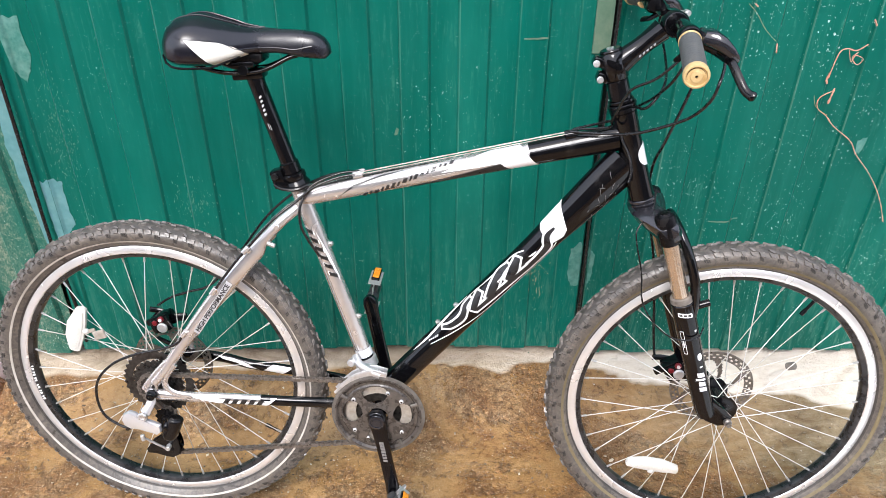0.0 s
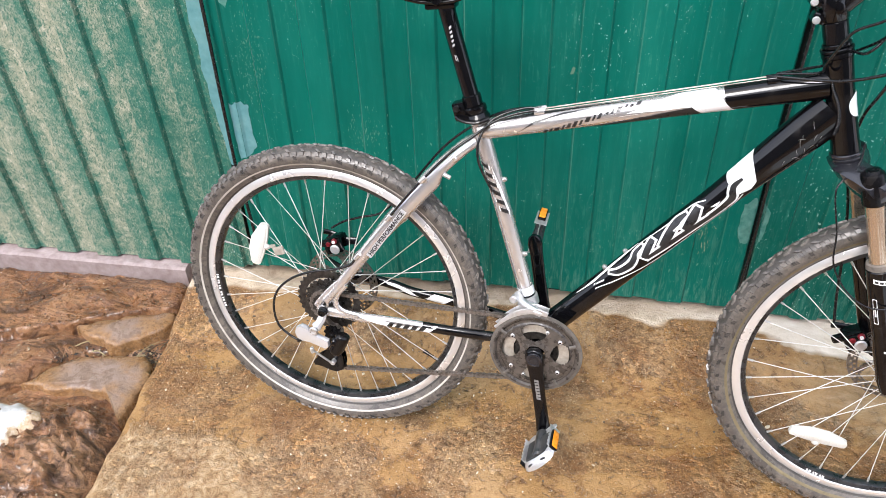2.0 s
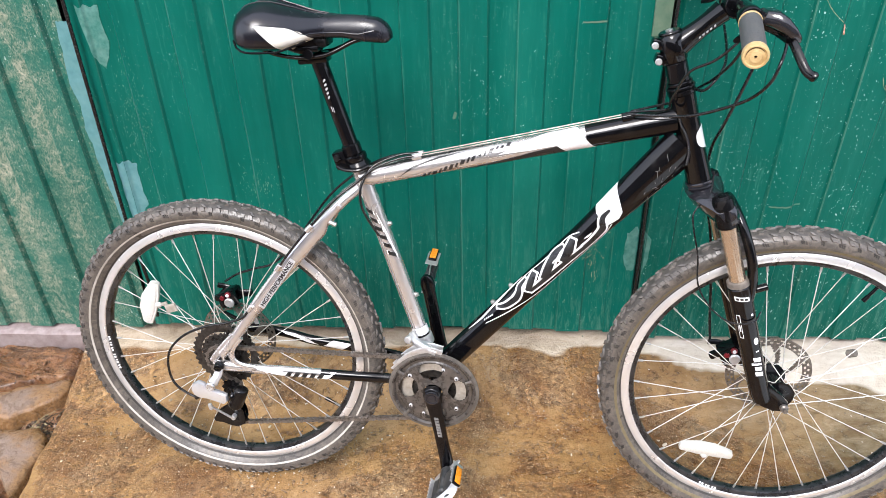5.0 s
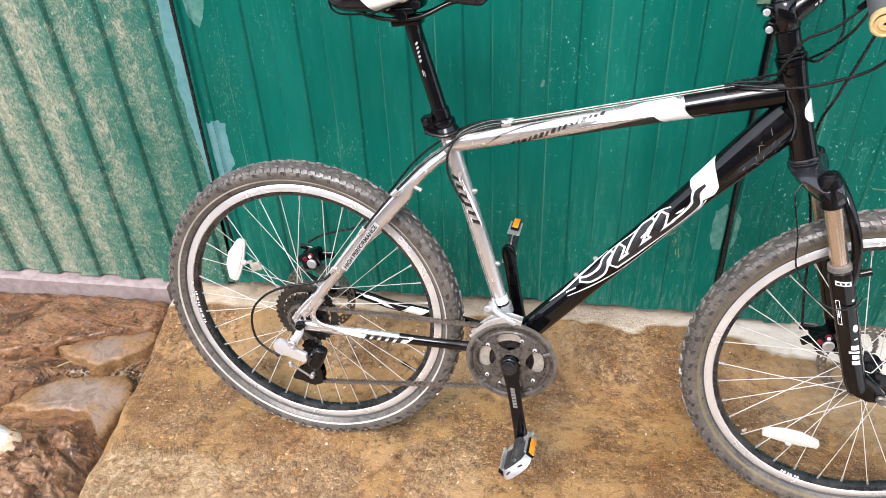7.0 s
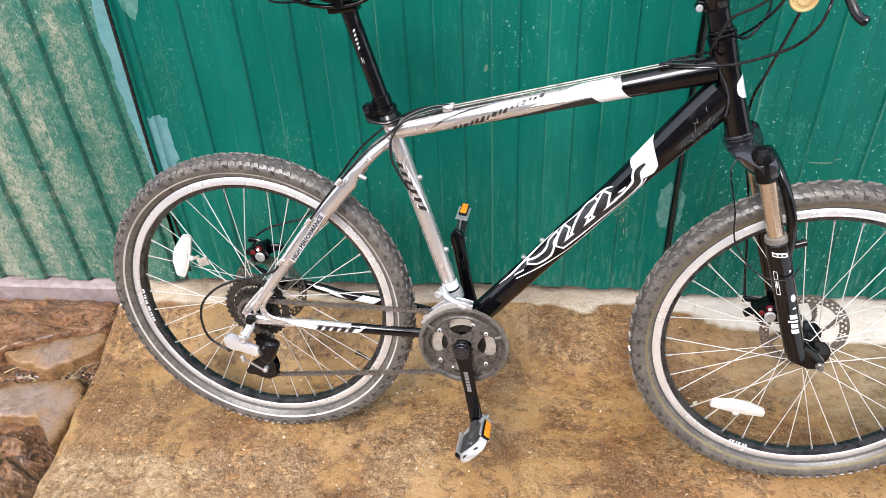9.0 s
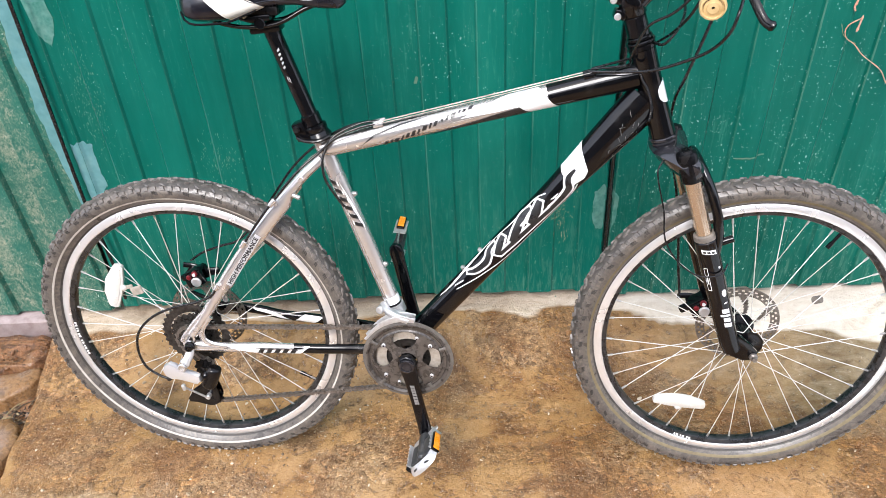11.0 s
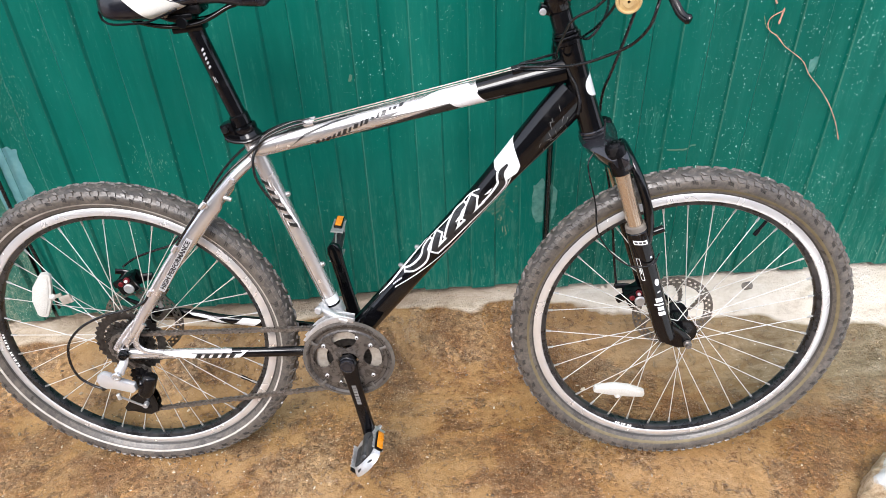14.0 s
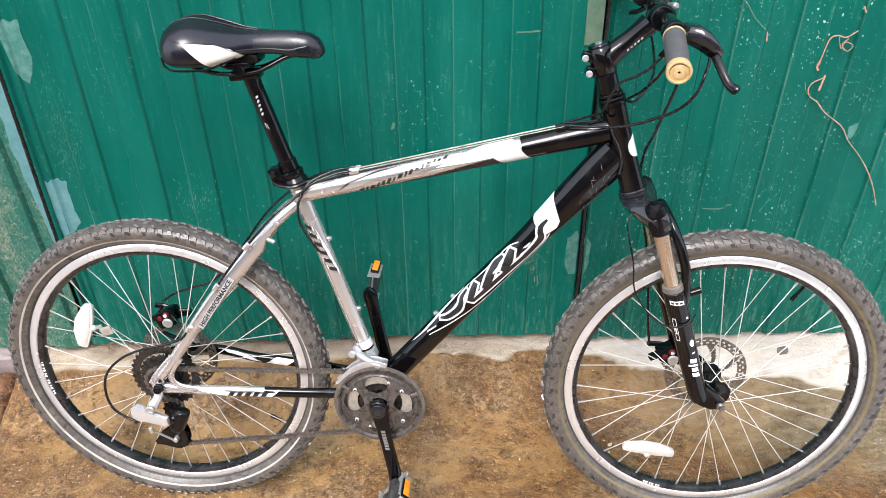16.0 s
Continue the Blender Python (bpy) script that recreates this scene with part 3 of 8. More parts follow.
def snow_mat():
    mat = bpy.data.materials.new("old_wet_snow")
    n, l, b = nodes_of(mat)
    v = coords(n, l)
    big = noise_node(n, l, v, 6, 5, 0.6, 0.5)
    fine = noise_node(n, l, v, 90, 5, 0.7)
    speck = noise_node(n, l, v, 34, 4, 0.8, 1.4)
    col = ramp(n, l, fine, [(0.3, (0.555, 0.545, 0.53)), (0.7, (0.64, 0.63, 0.61))])
    at = n.new("ShaderNodeAttribute")
    at.attribute_name = "rim"
    tan = ramp(n, l, maths(n, l, "ADD", at.outputs["Fac"], maths(n, l, "MULTIPLY", maths(n, l, "SUBTRACT", speck, 0.5), 1.3)), [(0.32, (0, 0, 0)), (0.62, (1, 1, 1))])
    col = blend(n, l, tan, col, ramp(n, l, fine, [(0.3, (0.24, 0.135, 0.065)), (0.5, (0.53, 0.38, 0.235)), (0.7, (0.64, 0.53, 0.40))]))
    col = blend(n, l, maths(n, l, "MULTIPLY", ramp(n, l, big, [(0.60, (0, 0, 0)), (0.76, (1, 1, 1))]), 0.28), col, (0.50, 0.42, 0.33))
    col = blend(n, l, maths(n, l, "MULTIPLY", ramp(n, l, speck, [(0.665, (0, 0, 0)), (0.70, (1, 1, 1))]), 0.8), col, (0.16, 0.11, 0.065))
    l.new(col, b.inputs["Base Color"])
    l.new(ramp(n, l, fine, [(0.3, (0.45,) * 3), (0.7, (0.7,) * 3)]), b.inputs["Roughness"])
    b.inputs["Subsurface Weight"].default_value = 0.08
    b.inputs["Subsurface Radius"].default_value = (0.02, 0.025, 0.03)
    b.inputs["Subsurface Scale"].default_value = 0.5
    bump(n, l, b, maths(n, l, "ADD", maths(n, l, "MULTIPLY", fine, 0.4), big), 0.35, 0.014)
    return mat


gate_green = sheet_paint("green_gate_paint", GATE, 0.2, 3.1, 0.50)
fence_green = sheet_paint("green_fence_paint", SPATTERED, 0.4, 7.7, 0.95, ((0.000, 0.082, 0.058), (0.001, 0.106, 0.078)))
faded_green = sheet_paint("chalked_green_paint", FADED, 1.0, 5.3, 0.95)
concrete = wet_concrete()
soil = earth("brown_wet_earth", (0.160, 0.064, 0.024), (0.325, 0.146, 0.058), (0.49, 0.275, 0.140), 0.12)
slab_stone = wet_stone()
sill_mat = surface("pinkish_grey_sill", (0.22, 0.165, 0.158), (0.30, 0.240, 0.234), (0.55, 0.7), 0, 55, (0.45, 0.385, 0.37), 0.40, 26, 0.3)
snow = snow_mat()
pale_teal = surface("pale_teal_paint", (0.070, 0.205, 0.215), (0.12, 0.275, 0.29), (0.4, 0.55), 0, 50, (0.16, 0.30, 0.28), 0.3, 20, 0.1)
thin_teal = surface("thin_teal_paint", (0.012, 0.13, 0.10), (0.10, 0.25, 0.215), (0.4, 0.55), 0, 70, (0.12, 0.24, 0.2), 0.4, 40, 0.1)
pale_green_bar = surface("weathered_pale_green_paint", (0.055, 0.13, 0.085), (0.09, 0.17, 0.115), (0.5, 0.65), 0, 60, (0.17, 0.22, 0.15), 0.4, 14, 0.15)
unseen_wall_grey = surface("plain_dark_plaster", (0.085, 0.08, 0.075), (0.12, 0.115, 0.108), (0.8, 0.9), 0, 4)
# near-black tone for the shade behind the seams
seam_shade = surface("seam_shade_black", (0.006, 0.01, 0.009), (0.015, 0.02, 0.018), (0.6, 0.8), 0, 60)


# ---- mesh helpers ----
def sharpen(bm, degrees=38):
    lim = radians(degrees)
    for f in bm.faces:
        f.smooth = True
    for e in bm.edges:
        if len(e.link_faces) == 2:
            e.smooth = e.calc_face_angle(0.0) < lim


def finish(name, bm, mats, sharp=38):
    bm.normal_update()
    sharpen(bm, sharp)
    me = bpy.data.meshes.new(name)
    bm.to_mesh(me)
    bm.free()
    for m in mats if isinstance(mats, (list, tuple)) else [mats]:
        me.materials.append(m)
    return me


def part(name, bm, mats, parent=None, label="", sharp=38):
    ob = new(name, finish(name, bm, mats, sharp))
    ob.parent = parent
    return tagged(ob, label)


def frame_of(d):
    d = Vector(d).normalized()
    a = Vector((0, 1, 0)) if abs(d.y) < 0.9 else Vector((1, 0, 0))
    s = d.cross(a).normalized()
    return d, s, s.cross(d).normalized()


def skin(bm, rings, closed=False, caps=True, mat=0):
    """Join rings of equally many points into a skin."""
    vs = [[bm.verts.new(p) for p in r] for r in rings]
    k = len(vs[0])
    pairs = list(zip(vs, vs[1:])) + ([(vs[-1], vs[0])] if closed else [])
    for a, b in pairs:
        for i in range(k):
            f = bm.faces.new((a[i], a[(i + 1) % k], b[(i + 1) % k], b[i]))
            f.material_index = mat
    if caps and not closed:
        bm.faces.new(list(reversed(vs[0]))).material_index = mat
        bm.faces.new(vs[-1]).material_index = mat
    return vs


def tube(bm, pts, r, seg=14, caps=True, mat=0):
    """A round tube along points; r: one radius, one for each point, or pairs (half width across y, half width in plane)."""
    pts = [Vector(p) for p in pts]
    rs = r if isinstance(r, (list, tuple)) else [r] * len(pts)
    rings = []
    n0 = None
    for i, p in enumerate(pts):
        d = (pts[min(i + 1, len(pts) - 1)] - pts[max(i - 1, 0)]).normalized()
        if n0 is None:
            n0 = d.orthogonal().normalized() if abs(d.y) > 0.9 else (Vector((0, 1, 0)) - d * d.y).normalized()
        else:
            n0 = (n0 - d * n0.dot(d)).normalized()
        b0 = d.cross(n0)
        ra, rb = rs[i] if isinstance(rs[i], (list, tuple)) else (rs[i], rs[i])
        rings.append([p + n0 * (ra * math.cos(a)) + b0 * (rb * math.sin(a)) for a in (2 * math.pi * k / seg for k in range(seg))])
    skin(bm, rings, False, caps, mat)


def curve_pts(ctrl, n=24):
    """A smooth line (Catmull-Rom) through control points."""
    c = [Vector(p) for p in ctrl]
    c = [c[0] * 2 - c[1]] + c + [c[-1] * 2 - c[-2]]
    out = []
    spans = len(c) - 3
    per = max(2, n // spans)
    for s in range(spans):
        p0, p1, p2, p3 = c[s:s + 4]
        for k in range(per):
            t = k / per
            out.append(0.5 * ((2 * p1) + (p2 - p0) * t + (2 * p0 - 5 * p1 + 4 * p2 - p3) * t * t + (3 * p1 - p0 - 3 * p2 + p3) * t ** 3))
    return out + [c[-2]]


def lathe(bm, prof, seg=48, centre=(0, 0, 0), axis=(0, 1, 0), closed=False, mat=0, mats=None, caps=True):
    """Turn a profile of (radius, place along the axis) round an axis."""
    d, s, u = frame_of(axis)
    c = Vector(centre)
    rings = []
    for i in range(seg):
        a = 2 * math.pi * i / seg
        q = s * math.cos(a) + u * math.sin(a)
        rings.append([bm.verts.new(c + q * r + d * h) for r, h in prof])
    m = len(prof)
    for i in range(seg):
        a, b = rings[i], rings[(i + 1) % seg]
        for j in range(m if closed else m - 1):
            f = bm.faces.new((a[j], b[j], b[(j + 1) % m], a[(j + 1) % m]))
            f.material_index = mats[j] if mats else mat
    if caps and not closed:
        for j, rev in ((0, False), (m - 1, True)):
            if prof[j][0] > 1e-6:
                vs = [r[j] for r in rings]
                f = bm.faces.new(vs if rev else list(reversed(vs)))
                f.material_index = mats[min(j, m - 2)] if mats else mat
    bmesh.ops.remove_doubles(bm, verts=bm.verts, dist=1e-7)


def cyl(bm, a, b, r, seg=20, r2=None, bev=0.0, mat=0):
    a, b = Vector(a), Vector(b)
    h = (b - a).length
    r2 = r if r2 is None else r2
    prof = [(max(r - bev, 1e-4), 0), (r, bev), (r2, h - bev), (max(r2 - bev, 1e-4), h)] if bev else [(r, 0), (r2, h)]
    lathe(bm, prof, seg, a, b - a, mat=mat)


def box(bm, m, size, bev=0.0, mat=0):
    r = bmesh.ops.create_cube(bm, size=1.0, matrix=m @ Matrix.Diagonal((*size, 1)))
    vs = r["verts"]
    fs = {f for v in vs for f in v.link_faces}
    for f in fs:
        f.material_index = mat
    if bev:
        es = list({e for v in vs for e in v.link_edges})
        bmesh.ops.bevel(bm, geom=es, offset=bev, segments=2, profile=0.6, affect="EDGES", material=-1)


def plate(bm, poly, y0, y1, bev=0.0, mat=0, m=None):
    """A flat piece: an outline in x, z pushed from y0 to y1."""
    a = [bm.verts.new((x, y0, z)) for x, z in poly]
    b = [bm.verts.new((x, y1, z)) for x, z in poly]
    k = len(poly)
    fs = [bm.faces.new(a), bm.faces.new(list(reversed(b)))]
    for i in range(k):
        fs.append(bm.faces.new((a[(i + 1) % k], a[i], b[i], b[(i + 1) % k])))
    for f in fs:
        f.material_index = mat
    bmesh.ops.recalc_face_normals(bm, faces=fs)
    if bev:
        es = [e for e in fs[0].edges] + [e for e in fs[1].edges]
        bmesh.ops.bevel(bm, geom=es, offset=bev, segments=2, profile=0.6, affect="EDGES", material=-1)
    if m is not None:
        bmesh.ops.transform(bm, matrix=m, verts=list({v for f in bm.faces for v in f.verts}))


def ball(bm, c, r, scale=(1, 1, 1), mat=0, seg=14):
    q = bmesh.ops.create_uvsphere(bm, u_segments=seg, v_segments=seg // 2 + 1, radius=r, matrix=Matrix.Translation(c) @ Matrix.Diagonal((*scale, 1)))
    for f in {f for v in q["verts"] for f in v.link_faces}:
        f.material_index = mat


def fbm(x, y, z=0.0, octs=4):
    return noise.fractal(Vector((x, y, z)), 1.0, 2.0, octs)


# ---- setting: ground ----
WALL_Y = 1.503
JOINT = ((-1.03, 0.60), (-1.033, 0.788), (-1.05, 0.968), (-1.076, 1.185), (-1.094, 1.40), (-1.10, 1.60))


def joint_x(y):
    if y <= JOINT[0][1]:
        return JOINT[0][0]
    for (xa, ya), (xb, yb) in zip(JOINT, JOINT[1:]):
        if y <= yb:
            return xa + (xb - xa) * (y - ya) / (yb - ya)
    return JOINT[-1][0]


def smooth(a, b, t):
    t = min(1, max(0, (t - a) / (b - a)))
    return t * t * (3 - 2 * t)


def slab_height(x, y):
    rise = (FOOT - 0.022) * smooth(1.20, 1.47, y)
    # slab sunk a little under the gate leaf to give a shaded gap
    rise -= 0.016 * smooth(1.488, 1.504, y) * smooth(-0.95, -0.90, x) * smooth(0.22, -0.05, x)
    far = math.hypot(x, y - 1)
    rough = 0.0035 * fbm(x * 4, y * 4) + 0.0015 * fbm(x * 19, y * 19, 3)
    # flat where the tyres stand
    stand = min(math.hypot((x + 0.5567) / 2.2, y - 1.093), math.hypot((x - 0.517) / 2.2, y - 1.010))
    rough *= smooth(0.02, 0.16, stand)
    return rise + rough * (1 if far < 3 else 0)


def steps(a, b, fine_a, fine_b, d, far):
    out = [a]
    x = a
    while x < b - 1e-6:
        x += d if fine_a - 1e-6 <= x < fine_b else far
        if out[-1] < fine_a < x:
            x = fine_a
        out.append(min(x, b))
    return out


def slab():
    bm = bmesh.new()
    ys = steps(-60, WALL_Y + 0.06, 0.3, WALL_Y + 0.06, 0.02, 3.0)
    us = steps(0, 60, 0, 3.2, 0.02, 3.5)
    rows = []
    for y in ys:
        x0 = joint_x(y) + 0.006 * fbm(3.1, y * 14)
        rows.append([bm.verts.new((x0 + u, y, slab_height(x0 + u, y) - (0.006 if u == 0 else 0))) for u in us])
    for a, b in zip(rows, rows[1:]):
        for i in range(len(us) - 1):
            bm.faces.new((a[i], a[i + 1], b[i + 1], b[i]))
    # the broken edge down into the joint
    low = [bm.verts.new((r[0].co.x - 0.004, r[0].co.y, -0.08)) for r in rows]
    for i in range(len(rows) - 1):
        bm.faces.new((rows[i][0], rows[i + 1][0], low[i + 1], low[i]))
    bmesh.ops.recalc_face_normals(bm, faces=bm.faces)
    ob = part("ground_slab", bm, concrete, None, "wet brown concrete slab with a pale dry strip along the wall", 60)
    return tagged(ob, category="ground", kind="structure")


def interp_line(tab, x):
    if x <= tab[0][0]:
        return tab[0][1]
    for (a, va), (b, vb) in zip(tab, tab[1:]):
        if x <= b:
            return va + (vb - va) * (x - a) / (b - a)
    return tab[-1][1] + (tab[-1][1] - tab[-2][1]) / (tab[-1][0] - tab[-2][0]) * (x - tab[-1][0])


CRACK = ((-1.75, 1.13), (-1.60, 1.19), (-1.45, 1.245), (-1.347, 1.288), (-1.273, 1.316), (-1.207, 1.343), (-1.134, 1.364), (-1.09, 1.420))
CREVICE = ((-1.60, 1.00), (-1.45, 1.045), (-1.397, 1.085), (-1.376, 1.126), (-1.32, 1.183), (-1.27, 1.196), (-1.212, 1.206), (-1.136, 1.232), (-1.08, 1.236))


def soil_height(x, y):
    d = joint_x(y) - x
    wob = 0.010 * fbm(x * 16, y * 16, 5)
    up = y - interp_line(CRACK, x) + wob * 0.7
    cv = y - interp_line(CREVICE, x) + wob
    h = -0.026 + 0.014 * fbm(x * 3.2 + 5, y * 3.2) + 0.007 * fbm(x * 13, y * 13, 2) + 0.0035 * fbm(x * 45, y * 45, 7)
    # the earth under the wall ends in a small step
    h -= 0.060 * math.exp(-((up + 0.006) / 0.0065) ** 2) * smooth(-1.50, -1.36, x)
    h += 0.040 * smooth(-0.004, 0.006, up) + 0.022 * smooth(0.0, 0.10, up)
    # a smooth hump of clay above the crevice
    h += 0.026 * smooth(0.01, 0.06, cv) * smooth(0.02, -0.05, up) * smooth(-1.30, -1.40, x)
    # the crevice between the broken pieces
    h -= 0.022 * math.exp(-(cv / 0.020) ** 2) + 0.040 * math.exp(-(cv / 0.012) ** 2) * smooth(-1.18, -1.26, x)
    h -= 0.034 * smooth(0.030, 0.0, d)
    # a gap along the foot of the sill
    h -= 0.030 * smooth(1.455 + 0.4 * wob, 1.466, y)
    # a mound close to the viewer, its wet skin torn into short ridges
    near = smooth(1.055, 0.96, y) * smooth(0.012, 0.07, d)
    a = x * 0.8 + y * 0.6
    h += near * (0.030 + 0.052 * abs(fbm(a * 17, (y - x) * 8, 3)) + 0.018 * abs(fbm(x * 34, y * 40, 8)) + 0.004 * fbm(x * 80, y * 80, 1))
    return h


def soil_ground():
    bm = bmesh.new()
    ys = steps(-60, WALL_Y + 0.03, 0.62, WALL_Y + 0.03, 0.005, 3.0)
    us = steps(0, 60, 0, 0.9, 0.006, 3.5)
    rows = []
    for y in ys:
        x0 = joint_x(y) + 0.02
        rows.append([bm.verts.new((x0 - u, y, -0.02 + (soil_height(x0 - u, y) + 0.02) * smooth(0.62, 0.70, y) * smooth(0.9, 0.78, u))) for u in us])
    for a, b in zip(rows, rows[1:]):
        for i in range(len(us) - 1):
            bm.faces.new((a[i + 1], a[i], b[i], b[i + 1]))
    ob = part("ground_soil", bm, soil, None, "churned wet brown earth beside the slab", 70)
    return tagged(ob, category="ground", kind="structure")


slab()
soil_ground()


def far_ground():
    bm = bmesh.new()
    k = 40
    g = [[bm.verts.new((-600 + 30 * i, -600 + 30 * j, -0.11)) for i in range(k + 1)] for j in range(k + 1)]
    for a, b in zip(g, g[1:]):
        for i in range(k):
            bm.faces.new((a[i], a[i + 1], b[i + 1], b[i]))
    tagged(part("ground", bm, soil, None, "bare brown earth reaching away on all sides"), category="ground", kind="structure")


far_ground()


def broken_slab(outline, z, thick, label, seed):
    """A flat broken piece of concrete lying in the earth."""
    bm = bmesh.new()
    pts = []
    k = len(outline)
    for i, (x, y) in enumerate(outline):
        x2, y2 = outline[(i + 1) % k]
        for s in range(4):
            t = s / 4
            px, py = x + (x2 - x) * t, y + (y2 - y) * t
            pts.append((px + 0.012 * fbm(px * 20, py * 20, seed), py + 0.012 * fbm(px * 20, py * 20, seed + 4)))
    cx, cy = sum(p[0] for p in pts) / len(pts), sum(p[1] for p in pts) / len(pts)
    rings = []
    for f, dz in ((1.06, -thick), (1.02, -0.010), (1.0, -0.005), (0.95, -0.001), (0.8, 0.001), (0.6, 0.003), (0.4, 0.004), (0.12, 0.004)):
        rings.append([(cx + (x - cx) * f, cy + (y - cy) * f, z + dz + (0.005 * fbm((cx + (x - cx) * f) * 13, (cy + (y - cy) * f) * 13, seed) if dz > -0.02 else 0)) for x, y in pts])
    lay = bm.verts.layers.float.new("edge")
    vs = skin(bm, rings)
    for ring, e in zip(vs, (1, 1, 1, 0.75, 0.3, 0, 0, 0)):
        for v in ring:
            v[lay] = e
    bmesh.ops.recalc_face_normals(bm, faces=bm.faces)
    ob = part("broken_concrete_piece", bm, slab_stone, None, label, 50)
    return tagged(ob, category="concrete piece", group="broken concrete beside the slab")


broken_slab([(-1.375, 1.065), (-1.334, 1.122), (-1.287, 1.170), (-1.204, 1.189), (-1.115, 1.195), (-1.082, 1.176), (-1.074, 1.143), (-1.068, 1.069), (-1.072, 0.990), (-1.092, 1.022), (-1.112, 1.062), (-1.191, 1.070), (-1.282, 1.060)], 0.002, 0.05, "flat muddy broken concrete piece in wet earth", 1)
broken_slab([(-1.360, 1.280), (-1.271, 1.318), (-1.204, 1.346), (-1.115, 1.362), (-1.108, 1.334), (-1.135, 1.289), (-1.163, 1.251), (-1.198, 1.229), (-1.245, 1.228), (-1.300, 1.243)], 0.006, 0.05, "small broken concrete piece under loose earth", 2)


def sill():
    bm = bmesh.new()
    xs = [-4.0 + 0.03 * i for i in range(int((4.0 - 1.115) / 0.03) + 1)]
    rings = []
    for x in xs:
        w = 0.003 * fbm(x * 9, 2.0)
        rings.append([(x, WALL_Y - 0.030 + w, -0.06), (x, WALL_Y - 0.034 + w, FOOT - 0.014), (x, WALL_Y - 0.027 + w, FOOT - 0.008 + w), (x, WALL_Y + 0.10, FOOT - 0.006), (x, WALL_Y + 0.10, -0.06)])
    skin(bm, rings)
    bmesh.ops.recalc_face_normals(bm, faces=bm.faces)
    ob = part("sill", bm, sill_mat, None, "pinkish grey concrete sill under the faded fence", 40)
    return tagged(ob, category="sill", kind="structure")


sill()


# ---- setting: wall of profiled sheet ----
DEPTH = 0.016


def rib_place(x, z, kind):
    pitch, phase, lean = kind
    return ((x - phase - lean * (z - FOOT)) / pitch) % 1.0


def rib(u):
    """Relief of the sheet: 1 on the raised band, 0 in the valley."""
    knots = ((0.0, 1), (0.47, 1), (0.515, 0), (0.965, 0), (1.0, 1))
    for (a, ha), (b, hb) in zip(knots, knots[1:]):
        if a <= u <= b:
            return ha + (hb - ha) * (u - a) / (b - a)
    return 1


def sheet(name, x0, x1, z0, z1, y, kind, mat, label, wave=0.0, shown=1.0):
    bm = bmesh.new()
    pitch, phase, lean = kind
    xs = []
    k = math.floor((x0 - phase) / pitch) - 1
    while phase + k * pitch < x1 + pitch:
        for u in (0.0, 0.010, 0.24, 0.460, 0.47, 0.480, 0.505, 0.515, 0.525, 0.75, 0.955, 0.965, 0.975, 0.990):
            xs.append(phase + (k + u) * pitch)
        k += 1
    zs = [z0 + (z1 - z0) * (i / 40) for i in range(41)]
    grid = []
    for z in zs:
        row = []
        for xb in xs:
            x = min(max(xb + lean * (z - FOOT), x0), x1)
            foot = 0.004 * fbm(x * 5, 1.7) if z == z0 else 0
            row.append(bm.verts.new((x, y - DEPTH * rib(rib_place(x, z, kind)) * shown + wave * fbm(x * 1.6, z * 1.6, 4), z + foot)))
        grid.append(row)
    for a, b in zip(grid, grid[1:]):
        for i in range(len(xs) - 1):
            if max(a[i + 1].co.x - a[i].co.x, b[i + 1].co.x - b[i].co.x) > 1e-5:
                bm.faces.new((a[i], a[i + 1], b[i + 1], b[i]))
    bmesh.ops.delete(bm, geom=[v for v in bm.verts if not v.link_faces], context="VERTS")
    # folded edges and a back, 3 mm behind
    ext = bmesh.ops.extrude_face_region(bm, geom=bm.faces[:])
    bmesh.ops.translate(bm, vec=(0, 0.003, 0), verts=[g for g in ext["geom"] if isinstance(g, bmesh.types.BMVert)])
    bmesh.ops.recalc_face_normals(bm, faces=bm.faces)
    ob = part(name, bm, mat, None, label, 14)
    return tagged(ob, category="metal wall", kind="structure")


SEAM_L, SEAM_R = -0.925, 0.345
TOP = 2.2
sheet("wall_faded", -4.0, SEAM_L - 0.004, FOOT, TOP, WALL_Y, FADED, faded_green, "chalky faded green profiled steel sheet", 0.004, 0.8)
sheet("wall_gate", SEAM_L + 0.008, SEAM_R - 0.006, FOOT + 0.006, TOP, WALL_Y + 0.004, GATE, gate_green, "dark green profiled steel gate leaf", 0.006, 0.42)
sheet("wall_spattered", SEAM_R + 0.006, 4.5, FOOT - 0.006, TOP, WALL_Y, SPATTERED, fence_green, "green profiled steel sheet spattered with white specks", 0.004, 0.55)


def backing():
    """Near-black sheet added behind the wall for the shade in seams and gaps."""
    bm = bmesh.new()
    box(bm, Matrix.Translation((0.2, WALL_Y + 0.10, TOP / 2)), (9.0, 0.05, TOP), 0.004)
    ob = part("wall_shade_backing", bm, seam_shade, None, "near-black backing added for the shade behind the steel sheets")
    tagged(ob, category="metal wall", kind="structure")


backing()


def unseen_wall():
    """A plain wall added unseen behind the viewer to block low sky light."""
    bm = bmesh.new()
    box(bm, Matrix.Translation((0.0, -5.0, 1.55)), (26.0, 0.25, 3.3), 0.01)
    ob = part("wall_unseen_light_block", bm, unseen_wall_grey, None, "plain dark grey wall added out of view to shape the light")
    tagged(ob, category="wall", kind="structure")


unseen_wall()


# ---- the bicycle: x forward from the rear axle, y away from its drive side, z up in its own plane ----
bike = new("bicycle")
bike.matrix_world = pose(-0.5567, 1.0928, 0.0, -6.9, 0, -4.4)
tagged(bike, "silver and black hardtail mountain bike leaning on its handlebar", "bicycle")

